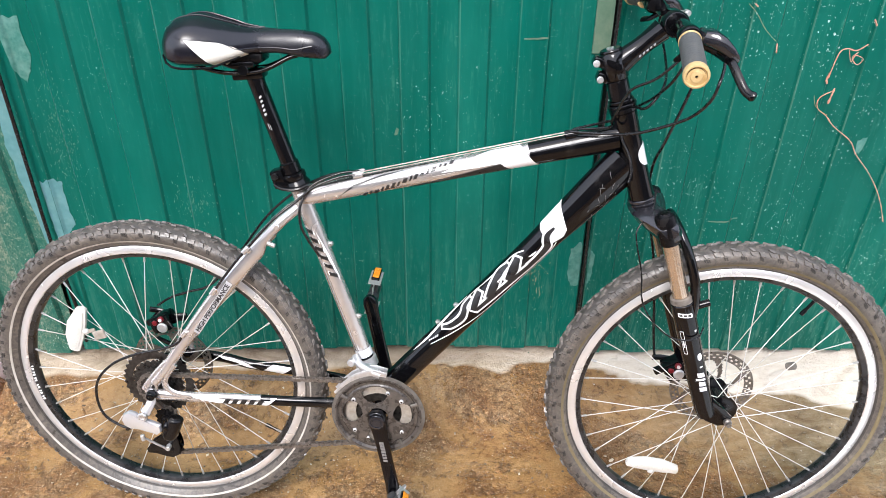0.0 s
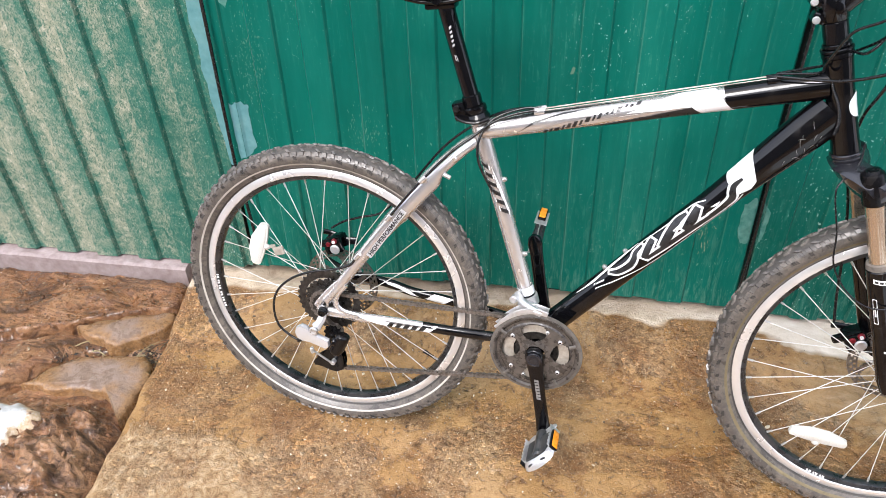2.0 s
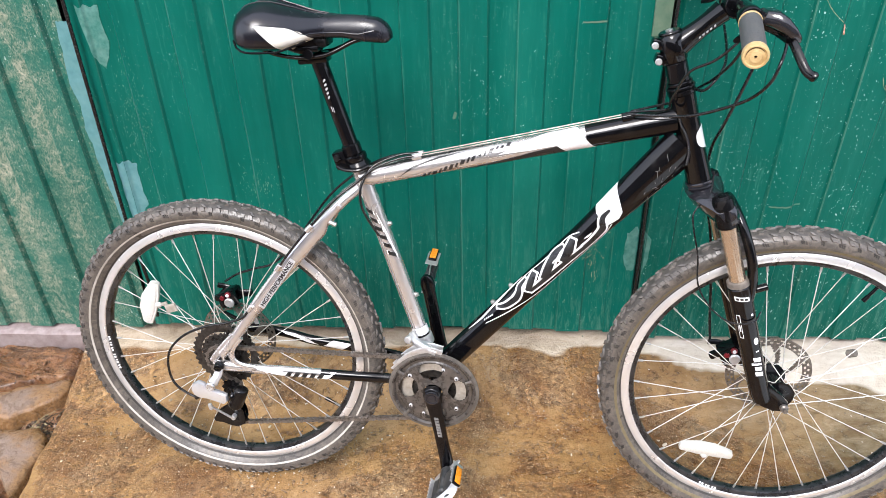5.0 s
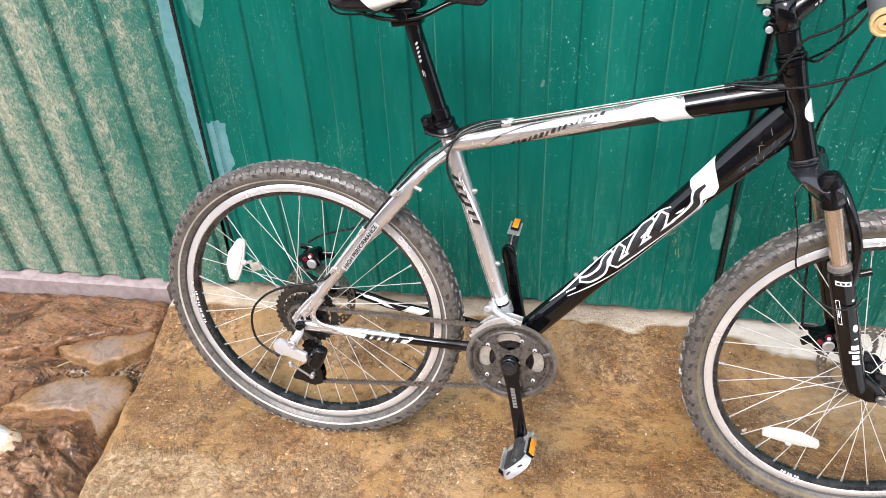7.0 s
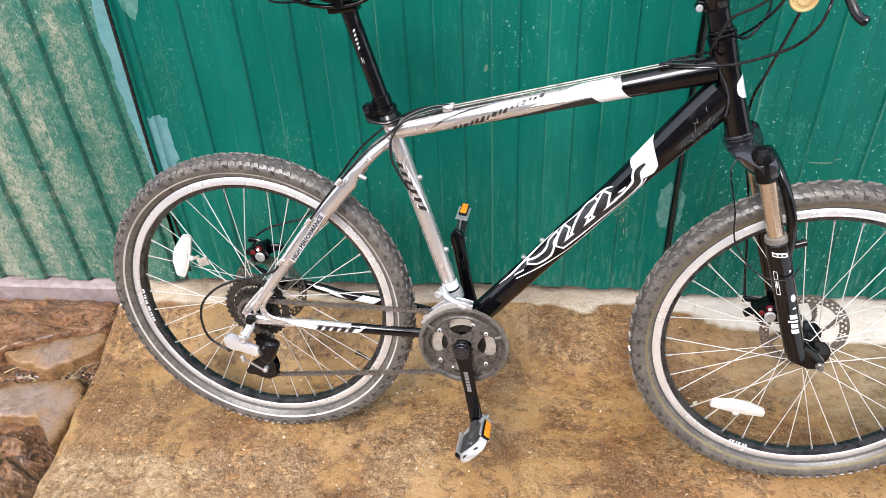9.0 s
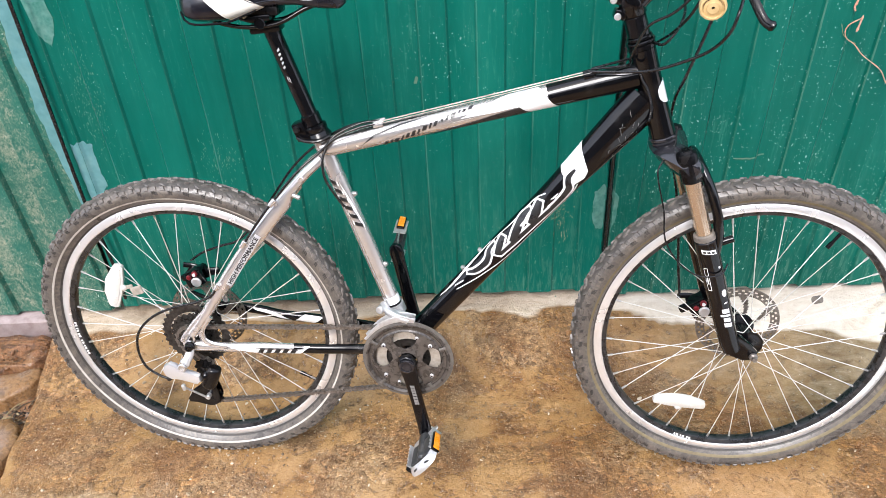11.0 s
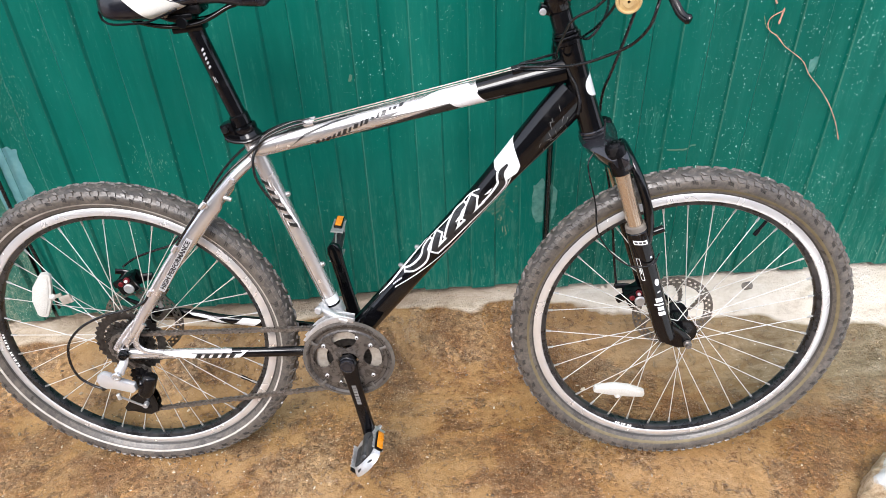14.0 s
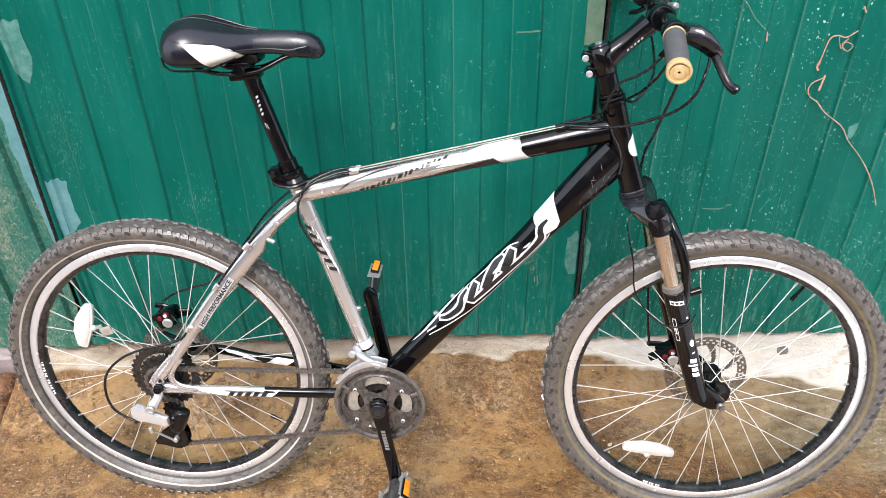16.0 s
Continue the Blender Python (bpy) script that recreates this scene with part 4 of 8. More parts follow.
RW = 0.330
REAR, FRONT = Vector((0.0, 0, RW)), Vector((1.077, 0, RW))
BB = Vector((0.433, 0, 0.298))
ST_TOP = Vector((0.294, 0, 0.742))
STEER = Vector((0.306, 0, -0.952)).normalized()
HT_LOW = Vector((0.884, 0, 0.737))
HT_TOP = HT_LOW - STEER * 0.150


def ring_at(c, r, a, y=0.0):
    return Vector((c.x + r * math.cos(a), c.y + y, c.z + r * math.sin(a)))


def knob(bm, c, a, r0, y0, lx, ly, h, tilt=0.0, skew=0.0):
    """One tread block on the crown: its middle at angle a and side place y0, tilted towards the shoulder."""
    rad = Vector((math.cos(a), 0, math.sin(a)))
    tan = Vector((-math.sin(a), 0, math.cos(a)))
    side = Vector((0, 1, 0))
    up = (rad * math.cos(tilt) + side * math.sin(tilt)).normalized()
    sd = (side * math.cos(tilt) - rad * math.sin(tilt)).normalized()
    p = c + rad * r0 + side * y0
    q = []
    for lift, k in ((-0.003, 1.12), (h, 0.82)):
        for sx, sy in ((-1, -1), (1, -1), (1, 1), (-1, 1)):
            q.append(bm.verts.new(p + up * lift + tan * (sx * lx * k + skew * sy * lx) + sd * (sy * ly * k)))
    for f in ((4, 5, 6, 7), (0, 1, 5, 4), (1, 2, 6, 5), (2, 3, 7, 6), (3, 0, 4, 7)):
        bm.faces.new([q[i] for i in f])


def tyre_mesh(seed):
    rng = random.Random(seed)
    bm = bmesh.new()
    prof = [(0.2835, -0.0105), (0.2868, -0.0132), (0.2885, -0.0150), (0.2900, -0.0160), (0.2915, -0.0172), (0.296, -0.0208), (0.303, -0.0240), (0.309, -0.0246), (0.3145, -0.0232), (0.3195, -0.0182), (0.3235, -0.0105), (0.3255, 0.0)]
    prof = prof + [(r, -y) for r, y in reversed(prof[:-1])]
    # darker tones beside the bead and between the blocks stand for shade
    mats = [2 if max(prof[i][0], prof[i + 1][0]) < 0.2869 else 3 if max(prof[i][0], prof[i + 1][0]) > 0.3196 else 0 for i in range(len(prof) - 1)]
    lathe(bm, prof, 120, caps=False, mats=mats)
    n = 64
    o = Vector((0, 0, 0))

    def block(mat, c, a, r0, y0, lx, ly, h, tilt=0.0, skew=0.0):
        before = len(bm.faces)
        if mat < 2:
            lx, ly, h, skew = lx * rng.uniform(0.82, 1.12), ly * rng.uniform(0.85, 1.1), h * rng.uniform(0.75, 1.05), skew + rng.uniform(-0.2, 0.2)
        knob(bm, c, a, r0, y0, lx, ly, h, tilt, skew)
        bm.faces.ensure_lookup_table()
        for f in bm.faces[before:]:
            f.material_index = mat

    for i in range(n):
        a = 2 * math.pi * i / n + rng.uniform(-0.003, 0.003)
        for s in (-1, 1):
            off = 0 if s > 0 else math.pi / n
            block(1, o, a + off, 0.3250, s * 0.0058, 0.0050, 0.0040, 0.0032, s * 0.18, 0.8 * s)
            block(1, o, a + off + math.pi / n, 0.3212, s * 0.0152, 0.0040, 0.0036, 0.0030, s * 0.62, -0.9 * s)
            for j in (0, 1):
                block(0, o, a + off + j * math.pi / n, 0.3166, s * 0.0208, 0.0046, 0.0044, 0.0028, s * 0.95, 0.25)
            # short shoulder slots, three in a group, dark blocks for their shade
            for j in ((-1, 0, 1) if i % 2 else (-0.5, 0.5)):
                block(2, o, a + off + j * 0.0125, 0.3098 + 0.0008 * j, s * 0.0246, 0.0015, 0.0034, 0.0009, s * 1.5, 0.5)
    bm.normal_update()
    return finish("tyre", bm, [tyre_rubber, tread_rubber, shaded_groove_rubber, shaded_casing_rubber], 40)


def rim_mesh():
    bm = bmesh.new()
    half = [(0.2580, 0.0), (0.2582, -0.0045), (0.2600, -0.0085), (0.2680, -0.0112), (0.2692, -0.0130), (0.2710, -0.0135), (0.2770, -0.0124), (0.2805, -0.0113), (0.2832, -0.0102), (0.2850, -0.0094), (0.2850, -0.0089)]
    prof = half + [(0.280, -0.0088), (0.276, 0.0), (0.280, 0.0088)] + [(r, -y) for r, y in reversed(half[1:])]
    idx = []
    k = len(prof)
    for i in range(k):
        r0, r1 = prof[i][0], prof[(i + 1) % k][0]
        idx.append(1 if min(r0, r1) >= 0.2679 and abs(r0 - r1) > 0.0005 or min(r0, r1) > 0.284 else 0)
    lathe(bm, prof, 120, closed=True, mats=idx)
    bmesh.ops.recalc_face_normals(bm, faces=bm.faces)
    return finish("rim", bm, [black_anodised, machined], 30)


def hub_mesh(half, flange, seg=28):
    bm = bmesh.new()
    lathe(bm, [(0.005, -half - 0.022), (0.0055, -half - 0.004), (0.009, -half - 0.002), (0.013, -half), (flange, -half), (flange, -half + 0.004), (0.016, -half + 0.010), (0.0145, 0.0), (0.016, half - 0.010), (flange, half - 0.004), (flange, half), (0.013, half), (0.009, half + 0.002), (0.0055, half + 0.004), (0.005, half + 0.022)], seg)
    return finish("hub", bm, black_satin, 35)


def spoke_mesh():
    bm = bmesh.new()
    tube(bm, [(0, 0, 0), (0, 0, 1)], 0.00092, 6)
    return finish("spoke", bm, spoke_steel, 60)


def nipple_mesh():
    bm = bmesh.new()
    cyl(bm, (0, 0, -0.011), (0, 0, 0.002), 0.0021, 8)
    return finish("nipple", bm, steel, 40)


TYRES = [tyre_mesh(1), tyre_mesh(2)]
RIM, SPOKE, NIPPLE = rim_mesh(), spoke_mesh(), nipple_mesh()


def sub(name, me, parent, label="", m=None):
    ob = new(name, me)
    ob.parent = parent
    if m is not None:
        ob.matrix_local = m
    return tagged(ob, label)


def pierced(bm, radii, na, y, thick, is_open):
    """A flat round plate on a polar grid, with cells left open."""
    grid = [[bm.verts.new((r * math.cos(2 * math.pi * i / na), y, r * math.sin(2 * math.pi * i / na))) for r in radii] for i in range(na)]
    for i in range(na):
        for j in range(len(radii) - 1):
            if not is_open(360.0 * (i + 0.5) / na, (radii[j] + radii[j + 1]) / 2):
                bm.faces.new((grid[i][j], grid[(i + 1) % na][j], grid[(i + 1) % na][j + 1], grid[i][j + 1]))
    bmesh.ops.delete(bm, geom=[v for v in bm.verts if not v.link_faces], context="VERTS")
    ext = bmesh.ops.extrude_face_region(bm, geom=bm.faces[:])
    bmesh.ops.translate(bm, vec=(0, thick, 0), verts=[g for g in ext["geom"] if isinstance(g, bmesh.types.BMVert)])
    bmesh.ops.recalc_face_normals(bm, faces=bm.faces)


def disc_mesh(r=0.080):
    """A slotted brake disc: outer band with holes, six swept arms, centre ring."""
    bm = bmesh.new()

    def is_open(a, rr):
        if rr < 0.024:
            return False
        if rr < 0.062:
            k = (a - (rr - 0.024) * 700) % 60
            return not (k < 9 or k > 60 - 9 * 0.4)
        k = a % 10
        if 0.0655 < rr < 0.0695:
            return 1.0 < k < 6.0
        if 0.0715 < rr < 0.0755:
            return k > 6.0 or k < 1.0
        return False

    pierced(bm, [0.014, 0.019, 0.024, 0.030, 0.036, 0.042, 0.048, 0.054, 0.059, 0.0625, 0.0655, 0.0695, 0.0715, 0.0755, 0.0785, r], 216, -0.001, 0.002, is_open)
    return finish("brake_disc", bm, disc_steel, 30)


def reflector_mesh(length, height):
    """A moulded wheel reflector: rounded lozenge, ribbed face, spoke clip behind."""
    bm = bmesh.new()
    q, h = length / 2, height
    out = [(-q, 0.06 * h), (-q * 0.97, 0.20 * h), (-q * 0.90, 0.27 * h), (-q * 0.30, 0.56 * h), (q * 0.30, 0.56 * h), (q * 0.90, 0.27 * h), (q * 0.97, 0.20 * h), (q, 0.06 * h), (q, -0.18 * h), (q * 0.95, -0.28 * h), (q * 0.35, -0.38 * h), (-q * 0.35, -0.38 * h), (-q * 0.95, -0.28 * h), (-q, -0.18 * h)]
    plate(bm, out, -0.0055, 0.0055, 0.0016)
    # moulded step round the prism field, and the boss that holds it to the spoke
    plate(bm, [(x * 0.86, 0.02 * h + y * 0.70) for x, y in out], -0.0068, -0.005, 0.0008)
    ball(bm, (0.0, -0.003, -h * 0.42), 0.0068, (1, 0.8, 1))
    return finish("wheel_reflector", bm, reflector_white, 30)


def wheel(centre, which, turn, flange, half, disc_y, refl, m, valve_at):
    w = new("wheel")
    w.parent = bike
    w.matrix_local = m @ Matrix.Translation(centre) if m is not None else Matrix.Translation(centre)
    tagged(w, "spoked mountain bike wheel with knobbly dusty tyre")
    spin = pose(0, 0, 0, 0, turn, 0)
    sub("tyre", TYRES[which], w, "dusty grey knobbly rubber tyre", spin)
    sub("rim", RIM, w, "black rim with bright machined side wall", spin)
    sub("hub", hub_mesh(half, flange), w, "black hub")
    # light moulded lines beside the bead
    bm = bmesh.new()
    for s in (-1, 1):
        rr, yy, hw = (0.2965, s * 0.0212, 0.0017) if which == 0 else (0.2945, s * 0.0196, 0.0026)
        lathe(bm, [(rr - hw, yy + s * (0.0008 - 0.75 * hw)), (rr, yy + s * 0.0011), (rr + hw, yy + s * (0.0008 + 0.55 * hw))], 120, caps=False)
    sub("bead_stripe", finish("bead_stripe", bm, bead_line if which == 0 else bead_olive, 60), w, "pale worn line along the tyre bead")
    for first in ((178.0, 187.5) if which == 0 else (247.0,)):
        bm = bmesh.new()
        for step, half_w in ((0, 0.35), (1.3, 0.5), (3, 0.3), (4.2, 0.5), (6, 0.35), (7.2, 0.45)):
            a0 = first + step
            q = []
            for rr, yy in ((0.2628, -0.0100), (0.2668, -0.0114)):
                for da in (-half_w, half_w):
                    q.append(bm.verts.new((rr * math.cos(radians(a0 + da)), yy, rr * math.sin(radians(a0 + da)))))
            bm.faces.new((q[0], q[1], q[3], q[2]))
        bmesh.ops.recalc_face_normals(bm, faces=bm.faces)
        sub("rim_mark", finish("rim_mark", bm, white_paint, 60), w, "short row of white bars on the rim")
    for i in range(36):
        s = -1 if i % 2 == 0 else 1
        k = i // 2
        lead = 1 if k % 2 == 0 else -1
        ar = 2 * math.pi * (i + 0.5) / 36 + radians(turn)
        ah = ar + lead * radians(58)
        a = Vector((flange * 0.9 * math.cos(ah), s * (half - 0.002), flange * 0.9 * math.sin(ah)))
        b = Vector((0.2585 * math.cos(ar), s * 0.002, 0.2585 * math.sin(ar)))
        d = b - a
        q = d.to_track_quat("Z", "Y").to_matrix().to_4x4()
        sub("spoke", SPOKE, w, "", Matrix.Translation(a) @ q @ Matrix.Diagonal((1, 1, d.length, 1)))
        sub("nipple", NIPPLE, w, "", Matrix.Translation(b) @ q)
    sub("brake_disc", disc_mesh(), w, "drilled steel brake disc", Matrix.Translation((0, disc_y, 0)))
    (rx, rz), ang, size = refl
    sub("reflector", reflector_mesh(*size), w, "clear white plastic wheel reflector", Matrix.Translation((rx, -0.014, rz)) @ pose(0, 0, 0, 8, -ang, 0))
    if which == 0:
        bm = bmesh.new()
        box(bm, Matrix.Translation((-0.108, -0.016, 0.094)) @ pose(0, 0, 0, 0, -18, 0), (0.024, 0.006, 0.018), 0.002)
        box(bm, Matrix.Translation((-0.128, -0.014, 0.100)) @ pose(0, 0, 0, 0, -18, 0), (0.024, 0.004, 0.007), 0.001)
        sub("reflector_clip", finish("reflector_clip", bm, dusty_alloy), w, "beige plastic reflector clip")
    # valve
    bm = bmesh.new()
    av = radians(valve_at)
    p = Vector((math.cos(av), 0, math.sin(av)))
    cyl(bm, p * 0.262, p * 0.230, 0.003, 10)
    cyl(bm, p * 0.236, p * 0.224, 0.004, 10)
    sub("valve", finish("valve", bm, black_plastic), w, "black capped tyre valve")
    return w


rear_wheel = wheel(REAR, 0, 5.0, 0.030, 0.030, 0.046, ((-0.150, 0.104), 72, (0.100, 0.036)), None, -30.5)
front_wheel = wheel(FRONT, 1, 17.5, 0.028, 0.032, 0.042, ((-0.105, -0.155), -8, (0.104, 0.030)), None, 58.7)
# a small round magnet clipped on one front spoke
bm = bmesh.new()
lathe(bm, [(0.0001, -0.0085), (0.0062, -0.0085), (0.0074, -0.0070), (0.0074, -0.0010), (0.0066, 0.0), (0.0074, 0.0010), (0.0074, 0.0060), (0.0062, 0.0075), (0.0001, 0.0075)], 20, (0.119, -0.006, 0.086), (0.62, -0.55, 0.56))
sub("spoke_magnet", finish("spoke_magnet", bm, dusty_rubber), front_wheel, "small brown-grey spoke magnet")


# frame tubes
def frame_tube(name, pts, r, mats, label, seg=24, cut=None):
    bm = bmesh.new()
    tube(bm, pts, r, seg)
    if cut:
        for f in bm.faces:
            f.material_index = cut(f.calc_center_median())
    return part(name, bm, mats, bike, label, 50)


def between(a, b, n):
    a, b = Vector(a), Vector(b)
    return [a.lerp(b, i / n) for i in range(n + 1)]


TT_A, TT_B = Vector((0.300, 0, 0.7165)), Vector((0.834, 0, 0.8375))
DT_A, DT_B = Vector((0.440, 0, 0.318)), Vector((0.852, 0, 0.7985))
tt_dir, dt_dir = (TT_B - TT_A).normalized(), (DT_B - DT_A).normalized()
TT_LEN, DT_LEN = (TT_B - TT_A).length, (DT_B - DT_A).length
TT_R = lambda t: (0.0180, 0.0180 + 0.0035 * smooth(0.55, 1.0, t))
DT_R = lambda t: (0.0225 - 0.002 * smooth(0.8, 1, t), 0.0232 + 0.0105 * smooth(0.60, 0.98, t))
TT_BLACK = 0.735

top_tube = frame_tube("top_tube", between(TT_A, TT_B, 60), [TT_R(i / 60) for i in range(61)], [silver_paint, black_paint], "top tube, silver fading through white into gloss black", 28,
                      lambda c: 1 if (c - TT_A).dot(tt_dir) / TT_LEN > TT_BLACK else 0)
down_tube = frame_tube("down_tube", between(DT_A, DT_B, 60), [DT_R(i / 60) for i in range(61)], black_paint, "gloss black down tube with white outlined slanted shapes", 28)
seat_tube = frame_tube("seat_tube", between(BB, ST_TOP, 12), 0.0152, [silver_paint, black_paint], "silver seat tube", 24, lambda c: 1 if c.z < 0.395 else 0)
head_tube = frame_tube("head_tube", between(HT_LOW - STEER * 0.001, HT_TOP - STEER * 0.0015, 6), [0.0215, 0.0205, 0.0198, 0.0196, 0.0198, 0.0205, 0.0215], black_paint, "gloss black head tube", 28)
bm = bmesh.new()
cyl(bm, BB + Vector((0, -0.034, 0)), BB + Vector((0, 0.034, 0)), 0.0205, 28, bev=0.002)
part("bottom_bracket", bm, black_paint, bike, "black bottom bracket shell")

# stays: each bends out round the wheel
SILVER_STAY = [silver_paint, black_paint]
for s in (-1, 1):
    ss = curve_pts([(0.296, s * 0.012, 0.700), (0.262, s * 0.030, 0.672), (0.200, s * 0.046, 0.606), (0.120, s * 0.055, 0.508), (0.040, s * 0.062, 0.392), (0.012, s * 0.064, 0.356)], 60)
    # slim above, then a deeper box section that tapers to the dropout
    deep = [0.0098 + 0.0052 * smooth(0.650, 0.628, p[2]) - 0.0045 * smooth(0.60, 0.37, p[2]) for p in ss]
    ss = [Vector(p) + Vector((0.775, 0, -0.63)) * max(0, w - 0.0105) for p, w in zip(ss, deep)]
    frame_tube("seat_stay", ss, [(0.0098, w) for w in deep], silver_paint, "silver seat stay, deeper in its lower part", 22)
    up = 0.012 if s > 0 else 0.0
    cs = curve_pts([(0.012, s * 0.062, 0.328 + up), (0.070, s * 0.060, 0.322 + 1.3 * up), (0.110, s * 0.058, 0.321 + up), (0.160, s * 0.056, 0.320 + 0.2 * up), (0.260, s * 0.050, 0.315), (0.345, s * 0.040, 0.309), (0.425, s * 0.026, 0.300)], 36)
    frame_tube("chain_stay", cs, [(0.0085, 0.0105)] * len(cs), SILVER_STAY if s < 0 else black_paint, "chain stay, silver with black front half" if s < 0 else "black chain stay with white flashes", 18, (lambda c: 1 if c.x > 0.215 else 0) if s < 0 else None)
    bm = bmesh.new()
    yd = s * 0.066
    for ctrl, w in ((((0.043, yd, 0.402), (0.020, yd, 0.378), (0.000, yd, 0.353), (-0.010, yd, 0.338)), 0.0076), (((0.055, yd, 0.398), (0.038, yd, 0.377), (0.030, yd, 0.358), (0.034, yd, 0.342), (0.050, yd, 0.332), (0.078, yd, 0.328)), 0.0065), (((-0.008, yd, 0.338), (0.010, yd, 0.326), (0.034, yd, 0.325), (0.070, yd, 0.325)), 0.0085)):
        pts = curve_pts(ctrl, 14)
        tube(bm, pts, [(0.0040, w)] * len(pts), 12)
    lathe(bm, [(0.0085, -0.005), (0.0125, -0.004), (0.0125, 0.004), (0.0085, 0.005)], 22, (0.004, yd, 0.347), (0, 1, 0), closed=True)
    part("dropout", bm, silver_paint, bike, "silver open rear dropout")
bm = bmesh.new()
tube(bm, [(0.205, -0.046, 0.612), (0.212, 0.0, 0.618), (0.205, 0.046, 0.612)], 0.007, 14)
part("stay_bridge", bm, silver_paint, bike, "silver stay bridge")

# weld gusset where top and down tube meet the head tube
bm = bmesh.new()
plate(bm, [(0.836, 0.815), (0.853, 0.815), (0.866, 0.772), (0.850, 0.792)], -0.012, 0.012, 0.004)
part("gusset", bm, black_paint, bike, "black weld gusset")


# ---- paintwork laid on the tubes ----
def on_tube(a, b, radius, s, h):
    """A place on a tube's near side: s along it (0 to 1), h round it (metres upward from its middle line)."""
    d = (b - a).normalized()
    up = Vector((-d.z, 0, d.x))
    ra, rb = radius(s) if callable(radius) else (radius, radius)
    ang = h / ((ra + rb) / 2)
    return a.lerp(b, s) + Vector((0, -(ra + 0.0005) * math.cos(ang), 0)) + up * ((rb + 0.0005) * math.sin(ang))


def decal(name, polys, a, b, radius, mat, parent, label="", cell=0.004):
    """Painted shapes: outlines in (s metres from a, h) cut into small cells and laid on the tube."""
    length = (b - a).length
    bm = bmesh.new()
    for poly in polys:
        tmp = bmesh.new()
        f = tmp.faces.new([tmp.verts.new((x, y, 0)) for x, y in poly])
        xs, ys = [p[0] for p in poly], [p[1] for p in poly]
        bmesh.ops.triangulate(tmp, faces=[f])
        for axis, lo, hi in ((Vector((1, 0, 0)), min(xs), max(xs)), (Vector((0, 1, 0)), min(ys), max(ys))):
            step = cell * (3 if axis.x else 1)
            k = math.floor(lo / step) + 1
            while k * step < hi:
                bmesh.ops.bisect_plane(tmp, geom=tmp.verts[:] + tmp.edges[:] + tmp.faces[:], plane_co=axis * (k * step), plane_no=axis)
                k += 1
        vm = {v: bm.verts.new(on_tube(a, b, radius, v.co.x / length, v.co.y)) for v in tmp.verts}
        for f in tmp.faces:
            q = [vm[v] for v in f.verts]
            g = bm.faces.new(q)
            g.normal_update()
            if g.normal.y > 0:
                g.normal_flip()
        tmp.free()
    return part(name, bm, mat, parent, label, 80)


def decals(name, polys, *rest):
    """Separate painted shapes, one mesh each."""
    for poly in polys:
        decal(name, [poly], *rest)


def para(x0, x1, y0, y1, slant=0.0):
    return [(x0 + slant * y0, y0), (x1 + slant * y0, y0), (x1 + slant * y1, y1), (x0 + slant * y1, y1)]


decal("white_band", [[(0.235, -0.003), (0.330, -0.0015), (0.352, -0.0020), (0.374, -0.028), (0.419, -0.028), (0.401, 0.000), (0.388, 0.028), (0.340, 0.028), (0.290, 0.010)]], TT_A, TT_B, TT_R, white_paint, top_tube, "white painted band")
decals("black_flash", [[(0.170, -0.0215), (0.230, -0.0285), (0.374, -0.0285), (0.352, -0.0025), (0.305, -0.0060), (0.240, -0.0140)], [(0.070, -0.008), (0.100, 0.004), (0.150, 0.014), (0.200, 0.0185), (0.150, 0.0165), (0.100, 0.008)], [(0.03, 0.016), (0.10, 0.0185), (0.16, 0.0215), (0.28, 0.0240), (0.16, 0.0250), (0.08, 0.0240)]], TT_A, TT_B, lambda t: tuple(k + 0.0004 for k in TT_R(t)), black_decal, top_tube, "black swept flash")
decals("grey_streak", [[(0.085, -0.012), (0.14, -0.001), (0.20, 0.006), (0.14, 0.001)], [(0.20, -0.004), (0.25, 0.001), (0.32, -0.002), (0.25, -0.002)]], TT_A, TT_B, lambda t: tuple(k + 0.0004 for k in TT_R(t)), grey_decal, top_tube, "grey swept streak")
# maker's word as plain slanted bars that climb along the tube
bars = []
rng = random.Random(4)
x = 0.122
for i in range(16):
    w = (0.0062, 0.0040, 0.0075, 0.0036, 0.0055)[i % 5]
    y = -0.0235 + 0.2700 * (x - 0.122)
    h = 0.0125 - 0.00040 * i
    bars.append(para(x, x + w, y + (0.002 if i % 3 == 1 else 0), y + h - (0.002 if i % 4 == 2 else 0), 0.6))
    x += w + 0.0038
decals("word_bar", bars, TT_A, TT_B, lambda t: tuple(k + 0.0008 for k in TT_R(t)), black_decal, top_tube, "small dark slanted bar", 0.004)

decal("white_band", [[(0.450, -0.0085), (0.470, -0.0140), (0.484, -0.0080), (0.497, 0.012), (0.514, 0.041), (0.458, 0.039), (0.450, 0.020), (0.449, 0.004)]], DT_A, DT_B, DT_R, white_paint, down_tube, "white painted band")


def grow(poly, d):
    cx, cy = sum(p[0] for p in poly) / len(poly), sum(p[1] for p in poly) / len(poly)
    return [(x + d * (1 if x > cx else -1), y + d * (1 if y > cy else -1)) for x, y in poly]


